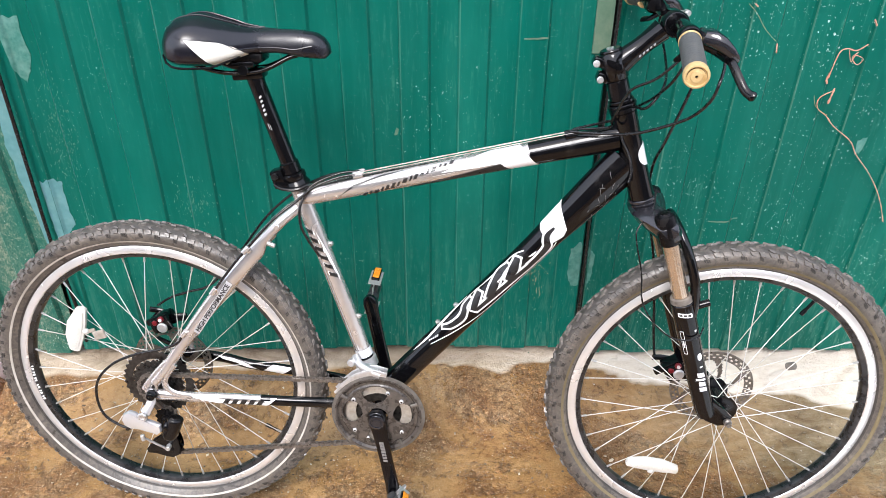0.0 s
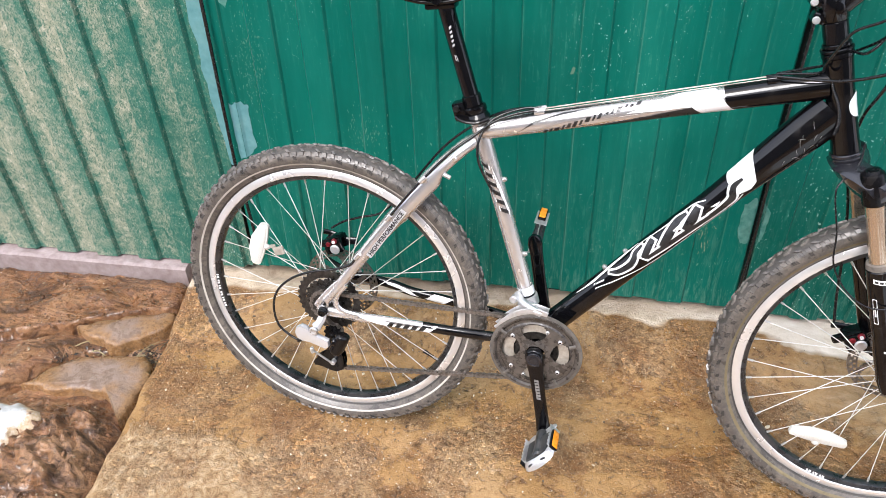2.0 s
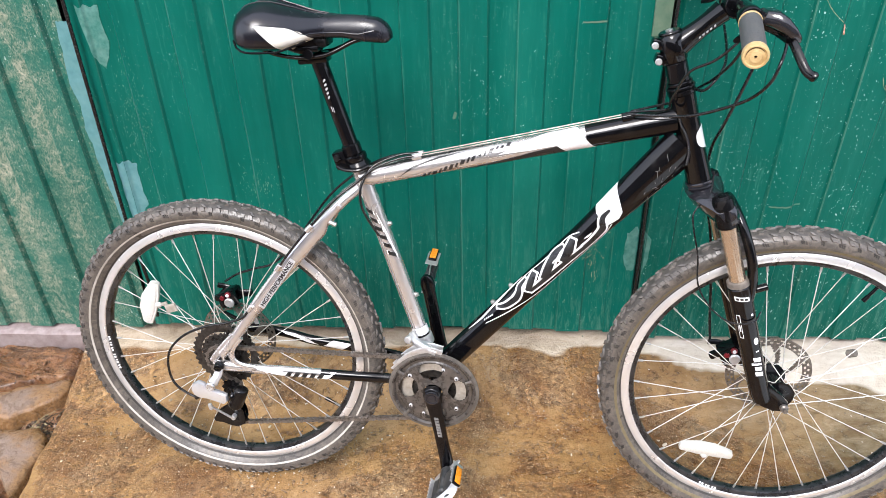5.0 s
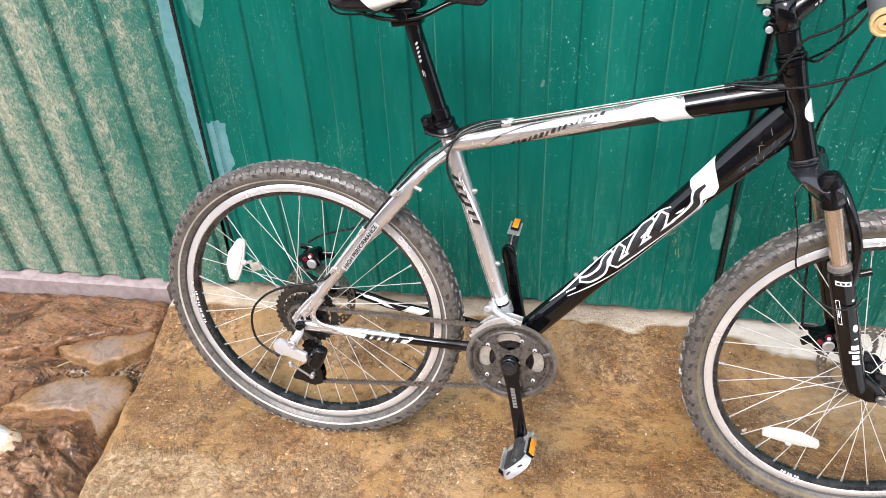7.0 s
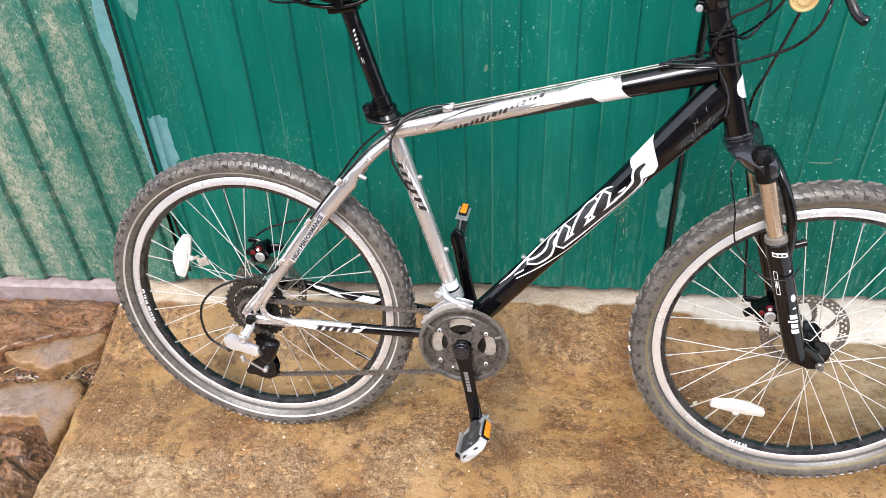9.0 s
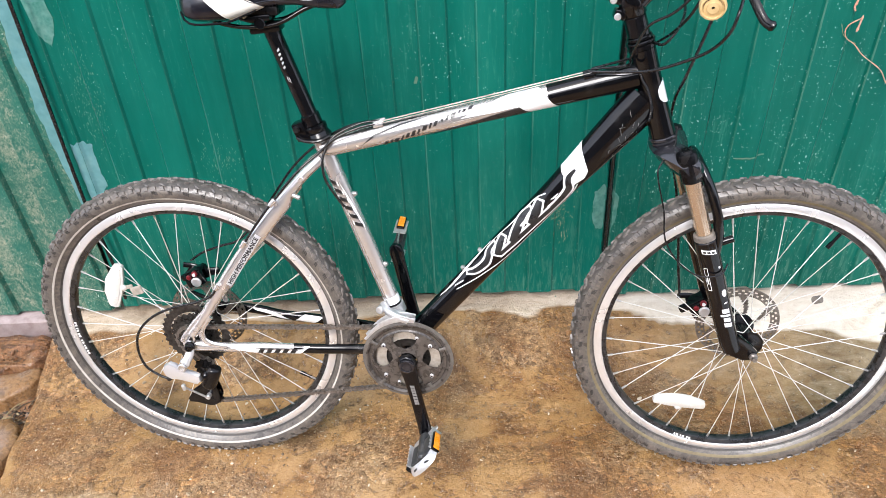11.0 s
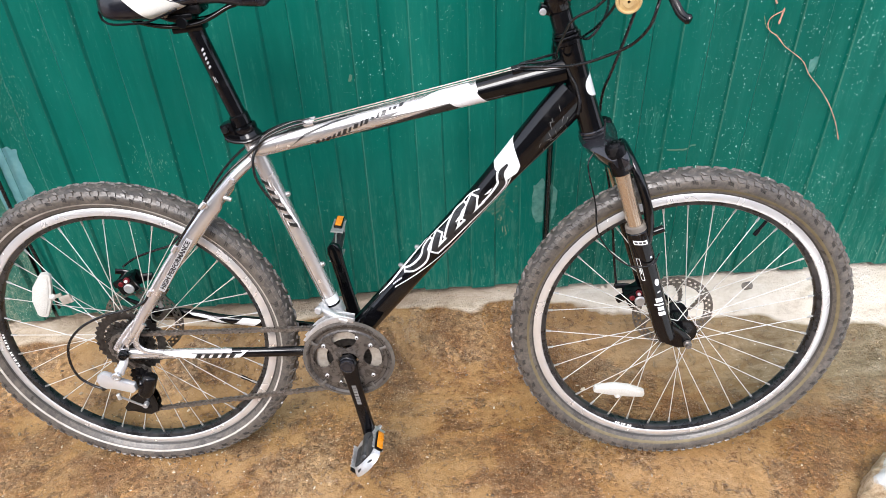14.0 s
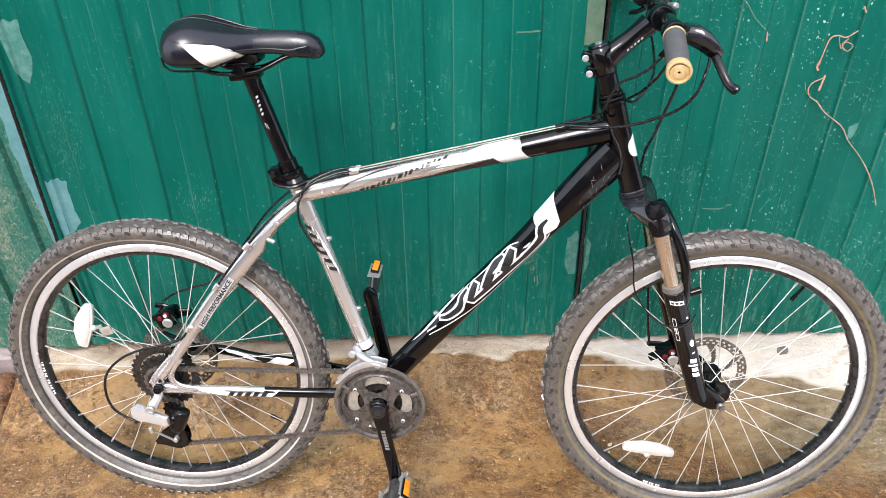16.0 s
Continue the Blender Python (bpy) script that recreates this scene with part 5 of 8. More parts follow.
def stroke(ctrl, widths, extra=0.0, n=28):
    """The outline of a brush stroke along a smooth line; widths run evenly along it."""
    pts = [Vector((p[0], p[1], 0)) for p in curve_pts([(x, y, 0) for x, y in ctrl], n)]
    left, right = [], []
    for i, p in enumerate(pts):
        d = (pts[min(i + 1, len(pts) - 1)] - pts[max(i - 1, 0)]).normalized()
        if i in (0, len(pts) - 1):
            p = p + d * (extra if i else -extra)
        u = i / (len(pts) - 1) * (len(widths) - 1)
        k = min(int(u), len(widths) - 2)
        w = (widths[k] + (widths[k + 1] - widths[k]) * (u - k)) / 2 + extra
        left.append((p.x - d.y * w, p.y + d.x * w))
        right.append((p.x + d.y * w, p.y - d.x * w))
    return left + right[::-1]


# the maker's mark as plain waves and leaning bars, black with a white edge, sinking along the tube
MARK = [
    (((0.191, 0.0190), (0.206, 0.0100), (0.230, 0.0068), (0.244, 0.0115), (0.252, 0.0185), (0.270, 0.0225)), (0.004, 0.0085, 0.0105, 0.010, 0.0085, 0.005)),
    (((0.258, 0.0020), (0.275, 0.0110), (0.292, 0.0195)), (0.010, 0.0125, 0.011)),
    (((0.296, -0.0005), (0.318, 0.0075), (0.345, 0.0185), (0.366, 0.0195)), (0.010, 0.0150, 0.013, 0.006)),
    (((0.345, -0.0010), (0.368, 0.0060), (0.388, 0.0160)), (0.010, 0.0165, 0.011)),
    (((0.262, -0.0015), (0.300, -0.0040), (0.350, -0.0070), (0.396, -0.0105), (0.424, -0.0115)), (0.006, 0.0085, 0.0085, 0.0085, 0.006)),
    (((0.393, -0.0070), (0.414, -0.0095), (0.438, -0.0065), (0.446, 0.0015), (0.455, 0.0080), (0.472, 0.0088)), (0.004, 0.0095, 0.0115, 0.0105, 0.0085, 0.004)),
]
lift = lambda k: lambda t: tuple(q + k for q in DT_R(t))
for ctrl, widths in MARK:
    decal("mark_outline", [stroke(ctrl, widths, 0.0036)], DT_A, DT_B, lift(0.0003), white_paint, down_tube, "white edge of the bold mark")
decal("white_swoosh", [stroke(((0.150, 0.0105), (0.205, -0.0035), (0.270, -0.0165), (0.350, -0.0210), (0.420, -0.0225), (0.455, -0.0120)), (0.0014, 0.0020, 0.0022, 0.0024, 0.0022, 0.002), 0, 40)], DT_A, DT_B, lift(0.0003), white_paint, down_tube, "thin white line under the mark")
# white tail, part paint and part painted highlight on the tube's upper side
decal("white_swoosh", [stroke(((0.112, 0.0262), (0.150, 0.0240), (0.205, 0.0285), (0.265, 0.0318)), (0.001, 0.0045, 0.0060, 0.002))], DT_A, DT_B, lift(0.0003), white_paint, down_tube, "white tail with painted highlight before the mark")
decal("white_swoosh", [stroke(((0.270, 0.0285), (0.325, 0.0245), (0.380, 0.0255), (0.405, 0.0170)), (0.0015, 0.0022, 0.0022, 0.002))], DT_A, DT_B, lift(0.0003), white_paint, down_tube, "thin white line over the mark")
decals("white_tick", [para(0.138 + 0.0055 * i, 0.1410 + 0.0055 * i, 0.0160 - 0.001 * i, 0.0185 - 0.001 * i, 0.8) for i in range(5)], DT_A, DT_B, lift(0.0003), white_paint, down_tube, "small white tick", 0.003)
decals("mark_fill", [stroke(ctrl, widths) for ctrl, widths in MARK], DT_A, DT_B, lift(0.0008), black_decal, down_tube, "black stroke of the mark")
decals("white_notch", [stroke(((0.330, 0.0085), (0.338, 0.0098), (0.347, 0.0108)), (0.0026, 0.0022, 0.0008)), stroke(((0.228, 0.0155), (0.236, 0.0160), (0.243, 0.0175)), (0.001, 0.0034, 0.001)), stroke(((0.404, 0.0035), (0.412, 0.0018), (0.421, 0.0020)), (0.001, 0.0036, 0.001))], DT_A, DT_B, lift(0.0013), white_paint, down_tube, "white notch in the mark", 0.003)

a, b = ST_TOP, BB
outl, inner = [], []
for i in range(6):
    x = 0.088 + 0.0165 * i
    m = -0.0070 + 0.0026 * i
    p = para(x, x + 0.0085, m - 0.0062, m + 0.0066, 0.75)
    outl.append(grow(p, 0.0018))
    inner.append(p)
outl.append([(0.090, 0.004), (0.13, 0.010), (0.185, 0.0155), (0.195, 0.0135), (0.15, 0.0075)])
decal("mark_outline", outl, a, b, 0.0155, white_paint, seat_tube, "white outlined bars", 0.003)
decals("mark_fill", inner, a, b, 0.0160, black_decal, seat_tube, "black bar", 0.003)
decal("white_ring", [para(0.345, 0.362, -0.030, 0.030)], a, b, 0.0154, white_paint, seat_tube, "white ring", 0.003)

cs_a, cs_b = Vector((0.070, -0.0600, 0.322)), Vector((0.260, -0.0500, 0.315))


def stay_decal(name, polys, mat, lift, label):
    return decal(name, polys, cs_a, cs_b, lambda t: (0.0085 + lift, 0.0105 + lift), mat, stay, label, 0.003)


stay = [o for o in bike.children if o.name.startswith("chain_stay")][0]
stay_decal("white_flash", [[(0.01, 0.004), (0.06, -0.006), (0.150, -0.008), (0.17, 0.009), (0.120, 0.008), (0.05, 0.010)]], white_paint, 0.0003, "white painted flash")
stay_decal("mark", [para(0.070 + 0.016 * i, 0.080 + 0.016 * i, -0.006, 0.0045, 0.7) for i in range(5)], black_decal, 0.0008, "black slanted bars")


far_stay = [o for o in bike.children if o.name.startswith("chain_stay")][1]
for poly in ([(-0.012, 0.009), (0.020, 0.0085), (0.050, 0.003), (0.078, -0.0085), (0.060, -0.009), (0.030, 0.001), (0.0, 0.004)], [(0.082, -0.009), (0.124, -0.009), (0.146, 0.009), (0.104, 0.009)]):
    decal("white_flash", [poly], Vector((0.100, 0.0585, 0.3330)), Vector((0.260, 0.0500, 0.3150)), lambda t: (0.0092, 0.0112), white_paint, far_stay, "white painted flash", 0.003)


def lettering(text, m, size, mat, parent, label, lift=0.0002):
    cu = bpy.data.curves.new("lettering", "FONT")
    cu.offset = 0.00035
    cu.body, cu.size, cu.extrude, cu.align_x, cu.align_y = text, size, lift, "CENTER", "CENTER"
    ob = new("lettering_curve", cu)
    me = bpy.data.meshes.new_from_object(ob.evaluated_get(bpy.context.evaluated_depsgraph_get()))
    bpy.data.objects.remove(ob)
    me.materials.clear()
    me.materials.append(mat)
    o2 = new("lettering", me)
    o2.parent = parent
    o2.matrix_local = m
    return tagged(o2, label)


stay2 = [o for o in bike.children if o.name.startswith("seat_stay")][0]
p, q = Vector((0.068, -0.0601, 0.433)), Vector((0.120, -0.0551, 0.508))
d = (q - p).normalized()
zz = Vector((0, -1, 0))
zz = (zz - d * zz.dot(d)).normalized()
yy = zz.cross(d)
mid = Vector((0.134, -0.0538, 0.5250)) + zz * 0.0104 + Vector((0.82, 0, -0.57)) * 0.0085
mm = Matrix((d, yy, zz)).transposed().to_4x4()
mm.translation = mid
bm = bmesh.new()
box(bm, mm @ Matrix.Translation((0, 0, -0.0006)), (0.124, 0.0118, 0.0006), 0.0002)
part("label_strip", bm, pale_grey_decal, stay2, "pale strip under the letters")
lettering("HIGH PERFORMANCE", mm, 0.0118, black_decal, stay2, "small black capital letters")


# ---- fork and headset ----
def along(p, d, t):
    return Vector(p) + d * t


def steer_pt(t, fwd=0.0, y=0.0):
    """A place t metres down the steering axis from the lower headset ring, fwd metres ahead of it."""
    ahead = Vector((0.952, 0, 0.306))
    return HT_LOW + STEER * t + ahead * fwd + Vector((0, y, 0))


LEG = 0.060
fork = new("fork")
fork.parent = bike
tagged(fork, "black suspension fork with bronze stanchions")


def fpart(name, bm, mats, label="", sharp=38, parent=None):
    return part(name, bm, mats, parent or fork, label, sharp)


bm = bmesh.new()
for t0, t1, r in ((0.000, 0.006, 0.0240), (0.007, 0.012, 0.0225)):
    cyl(bm, steer_pt(t0), steer_pt(t1), r, 32, bev=0.0015)
part("headset_cup", bm, shifter_grey, bike, "worn dark grey lower headset ring")
bm = bmesh.new()
for t0, t1, r in ((-0.160, -0.152, 0.0225), (-0.166, -0.161, 0.0235), (-0.173, -0.167, 0.0205)):
    cyl(bm, steer_pt(t0), steer_pt(t1), r, 32, bev=0.0012)
part("headset_cup", bm, black_satin, bike, "black upper headset ring")
bm = bmesh.new()
cyl(bm, steer_pt(-0.173), steer_pt(-0.205), 0.0180, 28, bev=0.001)
part("steerer_spacer", bm, black_satin, bike, "black spacer over the headset")

# crown: a block under the head tube with an arm to each stanchion
bm = bmesh.new()
rings = []
for y, f0, f1, t0, t1 in ((-0.077, 0.014, 0.036, 0.036, 0.062), (-0.068, 0.006, 0.042, 0.030, 0.068), (-0.056, -0.004, 0.042, 0.023, 0.068), (-0.042, -0.017, 0.033, 0.015, 0.060), (-0.026, -0.0245, 0.026, 0.0125, 0.052), (0.0, -0.026, 0.025, 0.012, 0.048), (0.026, -0.0245, 0.026, 0.0125, 0.052), (0.042, -0.017, 0.033, 0.015, 0.060), (0.056, -0.004, 0.042, 0.023, 0.068), (0.068, 0.006, 0.042, 0.030, 0.068), (0.077, 0.014, 0.036, 0.036, 0.062)):
    w, m = f1 - f0, (t0 + t1) / 2
    rings.append([steer_pt(t0 + 0.004, f0, y), steer_pt(t0, f0 + 0.005, y), steer_pt(t0, (f0 + f1) / 2, y), steer_pt(t0, f1 - 0.005, y), steer_pt(t0 + 0.005, f1, y), steer_pt(m, f1 + 0.002, y), steer_pt(t1 - 0.004, f1, y), steer_pt(t1, f1 - 0.004, y), steer_pt(t1, f0 + 0.50 * w, y), steer_pt(t1 - 0.003, f0 + 0.36 * w, y), steer_pt(m, f0 + 0.13 * w, y)])
skin(bm, rings)
bmesh.ops.recalc_face_normals(bm, faces=bm.faces)
fpart("crown", bm, shifter_grey, "dark grey forged fork crown", 50)
FW = 0.0235
for s in (-1, 1):
    y = s * LEG
    bm = bmesh.new()
    cyl(bm, steer_pt(0.060, FW, y), steer_pt(0.185, FW, y), 0.0138, 32)
    fpart("stanchion", bm, bronze, "bronze stanchion tube")
    bm = bmesh.new()
    lathe(bm, [(0.010, -0.003), (0.0125, 0.0), (0.0158, 0.0015), (0.0172, 0.005), (0.0178, 0.050), (0.0165, 0.053), (0.0140, 0.053)], 30, steer_pt(0.016, FW, y), STEER)
    cyl(bm, steer_pt(0.012, FW, y), steer_pt(0.018, FW, y), 0.006, 6)
    fpart("stanchion_cap", bm, black_plastic, "black top cap")
    bm = bmesh.new()
    lathe(bm, [(0.0150, 0.0), (0.0182, 0.001), (0.0188, 0.010), (0.0160, 0.011)], 28, steer_pt(0.171, FW, y), STEER)
    fpart("wiper_seal", bm, dusty_rubber, "dusty brown-grey wiper seal")
    bm = bmesh.new()
    tube(bm, [steer_pt(0.181, FW, y), steer_pt(0.184, FW, y), steer_pt(0.20, FW, y), steer_pt(0.26, FW, y), steer_pt(0.34, FW, y), steer_pt(0.405, FW + 0.001, y), steer_pt(0.425, FW + 0.003, y), steer_pt(0.432, FW + 0.004, y)], [0.0165, 0.0192, 0.0198, 0.0190, 0.0182, 0.0176, 0.0160, 0.008], 28)
    leg = fpart("fork_leg", bm, black_paint, "gloss black lower fork leg with white marks")
    bm = bmesh.new()
    ax = FRONT
    plate(bm, [(ax.x - 0.044, ax.z + 0.030), (ax.x - 0.030, ax.z + 0.044), (ax.x - 0.008, ax.z + 0.026), (ax.x + 0.007, ax.z + 0.010), (ax.x + 0.009, ax.z - 0.002), (ax.x + 0.003, ax.z - 0.010), (ax.x - 0.016, ax.z - 0.012), (ax.x - 0.040, ax.z - 0.002)], y - 0.007, y + 0.007, 0.004)
    fpart("fork_end", bm, black_paint, "black fork end round the axle")
    if s < 0:
        a, b = steer_pt(0.181, FW, y), steer_pt(0.430, FW, y)
        rad = lambda t: (0.0196 - 0.002 * t,) * 2
        outl = [para(0.0150, 0.0235, -0.013, 0.011, 0.25)]
        decal("white_mark", outl, a, b, rad, white_paint, leg, "white label on the leg")
        decal("mark_fill", [para(0.0172, 0.0213, -0.0110 + 0.0070 * i, -0.0060 + 0.0070 * i, 0.25) for i in range(3)], a, b, lambda t: (rad(t)[0] + 0.0005,) * 2, black_decal, leg, "black bars on the label", 0.003)
        decals("white_mark", [para(0.052, 0.056, 0.009, 0.013), [(0.108 + 0.0075 * math.cos(q), 0.0095 + 0.0048 * math.sin(q)) for q in (0.0, 0.6, 1.2, 1.8, 2.4, 3.0, 3.6, 4.2, 4.8, 5.4, 5.9)], para(0.1275, 0.1305, 0.0055, 0.0115)], a, b, rad, white_paint, leg, "white bar on the fork leg")
        decals("white_mark", [para(0.140, 0.149, -0.001, 0.0120, 0.25), para(0.1520, 0.1565, -0.005, 0.0120, 0.25), para(0.1595, 0.168, -0.001, 0.0105, 0.25), para(0.171, 0.1795, -0.002, 0.0110, 0.25)], a, b, rad, white_paint, leg, "small white block near the axle")
        decal("white_mark", [para(0.050, 0.098, -0.0165, -0.0155), para(0.050, 0.098, -0.0105, -0.0095), para(0.050, 0.0515, -0.016, -0.010), para(0.0965, 0.098, -0.016, -0.010), para(0.066, 0.084, -0.0145, -0.0118)], a, b, rad, white_paint, leg, "thin white outlined panel")

# arch ahead of the tyre
bm = bmesh.new()
arch = curve_pts([steer_pt(0.215, 0.034, -0.060), steer_pt(0.180, 0.046, -0.061), steer_pt(0.140, 0.051, -0.060), steer_pt(0.100, 0.050, -0.054), steer_pt(0.066, 0.046, -0.038), steer_pt(0.052, 0.044, 0.0), steer_pt(0.066, 0.046, 0.038), steer_pt(0.100, 0.050, 0.054), steer_pt(0.140, 0.051, 0.060), steer_pt(0.180, 0.046, 0.061), steer_pt(0.215, 0.034, 0.060)], 60)
tube(bm, arch, [(0.012, 0.0085)] * len(arch), 16)
fpart("fork_arch", bm, black_paint, "black brace joining the fork legs")
for s in (-1, 1):
    bm = bmesh.new()
    cyl(bm, steer_pt(0.198, FW + 0.016, s * 0.060), steer_pt(0.196, FW + 0.045, s * 0.060), 0.0065, 16, bev=0.001)
    fpart("brake_boss", bm, black_satin, "black brake boss stub")

# quick release at both axles
for c, hw, name in ((FRONT, 0.070, "front"), (REAR, 0.073, "rear")):
    bm = bmesh.new()
    cyl(bm, c + Vector((0, -hw - 0.005, 0)), c + Vector((0, -hw + 0.004, 0)), 0.0075, 20, bev=0.002)
    cyl(bm, c + Vector((0, -hw - 0.011, 0)), c + Vector((0, -hw, 0)), 0.0045, 12)
    part("axle_nut", bm, chain_steel, bike, "steel axle skewer and nut")
    bm = bmesh.new()
    cyl(bm, c + Vector((0, hw - 0.004, 0)), c + Vector((0, hw + 0.010, 0)), 0.009, 20, bev=0.002)
    part("axle_cap", bm, steel, bike, "steel skewer cap")
    bm = bmesh.new()
    tube(bm, [c + Vector((0, hw + 0.008, 0)), c + Vector((-0.02, hw + 0.014, 0.012)), c + Vector((-0.05, hw + 0.012, 0.030))], [0.004, 0.005, 0.004], 10)
    part("axle_lever", bm, black_satin, bike, "black quick release lever")


# ---- cockpit ----
BAR = Vector((0.898, 0, 1.020))
bm = bmesh.new()
cyl(bm, steer_pt(-0.205), steer_pt(-0.250), 0.0200, 30, bev=0.003)
cyl(bm, steer_pt(-0.249), steer_pt(-0.2545), 0.0175, 26, bev=0.002)
for t in (-0.215, -0.240):
    box(bm, Matrix.Translation(steer_pt(t, -0.021)) @ pose(0, 0, 0, 0, 18, 0), (0.020, 0.024, 0.015), 0.004)
root, tip = steer_pt(-0.229, 0.010), BAR + Vector((-0.016, 0, -0.010))
tube(bm, between(root, tip, 6), [(0.0165, 0.0200), (0.0158, 0.0180), (0.0152, 0.0165), (0.0150, 0.0155), (0.0155, 0.0155), (0.0185, 0.0165), (0.0210, 0.0180)], 20)
cyl(bm, BAR + Vector((0, -0.0215, 0)), BAR + Vector((0, 0.0215, 0)), 0.0200, 28, bev=0.003)
stem = part("stem", bm, black_paint, bike, "black alloy stem with pale marks", 45)
for t in (-0.2145, -0.2405):
    bm = bmesh.new()
    p = steer_pt(t, -0.026)
    cyl(bm, p + Vector((0, -0.0165, 0)), p + Vector((0, -0.011, 0)), 0.0055, 16, bev=0.0012)
    part("bolt", bm, alloy, stem, "bright steel clamp bolt")
bm = bmesh.new()
cyl(bm, steer_pt(-0.2545), steer_pt(-0.2565), 0.0060, 12)
part("top_cap_bolt", bm, steel, stem, "steel top cap bolt")
decal("mark", [para(0.030 + 0.0066 * i, 0.0338 + 0.0066 * i, -0.0095, -0.0060, 0.3) for i in range(5)], root, tip, lambda t: (0.0160, 0.0166), pale_grey_decal, stem, "white slanted bars", 0.002)

bm = bmesh.new()
bar_pts = curve_pts([(0.869, -0.272, 0.9935), (0.879, -0.20, 1.0095), (0.888, -0.13, 1.022), (0.895, -0.070, 1.024), (0.898, -0.030, 1.020), (0.898, 0.0, 1.020), (0.898, 0.030, 1.020), (0.897, 0.070, 1.028), (0.896, 0.13, 1.034), (0.894, 0.20, 1.032), (0.891, 0.274, 1.028), (0.889, 0.320, 1.026)], 48)
tube(bm, bar_pts, 0.0112, 18)
part("handlebar", bm, black_satin, bike, "black riser handlebar")


def grip(a, b, name):
    a, b = Vector(a), Vector(b)
    d = (b - a).normalized()
    ln = (b - a).length
    bm = bmesh.new()
    prof = [(0.0120, 0.004)]
    k = 14
    for i in range(k):
        t0 = 0.006 + (ln - 0.018) * i / k
        t1 = 0.006 + (ln - 0.018) * (i + 0.75) / k
        prof += [(0.0147, t0), (0.0148, t1), (0.01455, t1 + 0.0004)]
    prof += [(0.0120, ln - 0.011)]
    lathe(bm, prof, 28, a, d)
    g = part("grip", bm, grip_rubber, bike, "dark grey rubber grip with yellowed ends", 30)
    bm = bmesh.new()
    lathe(bm, [(0.0120, 0.0), (0.0152, 0.0006), (0.0154, 0.0026), (0.0140, 0.0036)], 28, a, d)
    part("grip_collar", bm, grip_gold, g, "yellowed rubber collar")
    bm = bmesh.new()
    lathe(bm, [(0.0150, ln - 0.0125), (0.0158, ln - 0.011), (0.0163, ln - 0.003), (0.0152, ln), (0.0132, ln + 0.0006), (0.0122, ln - 0.0024), (0.0080, ln - 0.0012), (0.0070, ln + 0.0004), (0.0022, ln + 0.0006), (0.0016, ln - 0.003), (0.0001, ln - 0.003)], 32, a, d)
    part("grip_end", bm, grip_gold, g, "yellowed worn grip end plug")


grip((0.8850, -0.158, 1.0175), (0.8690, -0.274, 0.9930), "near")
grip((0.8935, 0.214, 1.0315), (0.889, 0.325, 1.026), "far")


def brake_lever(s, y, dx=0.0, dz=0.0):
    """Lever, shifter pod and clamp on one side of the bar."""
    bm = bmesh.new()
    c = Vector((0.886, s * y, 1.018))
    cyl(bm, c + Vector((0, s * -0.010, 0.001)), c + Vector((0, s * 0.010, -0.001)), 0.0165, 24, bev=0.002)
    tube(bm, curve_pts([(0.892, s * (y - 0.004), 1.016), (0.910, s * y, 1.010), (0.926, s * (y + 0.012), 1.003), (0.936, s * (y + 0.030), 0.996)], 12), [(0.010, 0.010)] * 4 + [(0.0095, 0.0095)] * 9, 14)
    body = part("brake_lever", bm, black_satin, bike, "black brake lever body and clamp", 45)
    bm = bmesh.new()
    pts = curve_pts([(0.934, s * (y + 0.016), 0.999), (0.938, s * (y + 0.036), 0.990), (0.944, s * (y + 0.052), 0.975), (0.952, s * (y + 0.064), 0.960), (0.962, s * (y + 0.074), 0.954)], 20)
    tube(bm, pts, [(0.0060, 0.0042)] * (len(pts) - 3) + [(0.0066, 0.0046), (0.0070, 0.0050), (0.0050, 0.0036)], 12)
    part("lever_blade", bm, black_paint, body, "glossy black lever blade")
    bm = bmesh.new()
    rings = []
    for x, z, hy, hz, dy in ((0.895, 1.020, 0.012, 0.005, 0.006), (0.899, 1.022, 0.020, 0.009, 0.008), (0.912, 1.020, 0.023, 0.011, 0.012), (0.925, 1.013, 0.020, 0.010, 0.018), (0.937, 1.003, 0.014, 0.008, 0.024), (0.945, 0.996, 0.007, 0.005, 0.028), (0.948, 0.993, 0.002, 0.003, 0.029)):
        ring = []
        for k in range(20):
            a = 2 * math.pi * k / 20
            ca, sa = math.cos(a), math.sin(a)
            ring.append((x + 0.35 * hz * math.copysign(abs(sa) ** 0.5, sa), s * (y + dy) + hy * math.copysign(abs(ca) ** 0.6, ca), z + hz * math.copysign(abs(sa) ** 0.5, sa)))
        rings.append(ring)
    skin(bm, rings)
    bmesh.ops.recalc_face_normals(bm, faces=bm.faces)
    part("shifter_pod", bm, shifter_grey, body, "glossy dark grey wedge shaped shifter housing", 40)
    bm = bmesh.new()
    tube(bm, curve_pts([(0.896, s * (y - 0.010), 1.004), (0.882, s * (y - 0.002), 0.994), (0.872, s * (y + 0.012), 0.990)], 8), [(0.007, 0.004)] * 9, 10)
    part("shift_paddle", bm, black_plastic, body, "black thumb shifter paddle")
    bm = bmesh.new()
    cyl(bm, (0.932, s * (y - 0.002), 1.004), (0.940, s * (y - 0.030), 1.006), 0.0042, 12, bev=0.0008)
    cyl(bm, (0.936, s * (y - 0.016), 1.005), (0.939, s * (y - 0.026), 1.006), 0.0058, 6)
    part("barrel_adjuster", bm, steel, body, "steel barrel adjuster")
    body.location = (dx, 0, dz)


brake_lever(-1, 0.140, 0.002, 0.002)
brake_lever(1, 0.150, 0.010, 0.014)
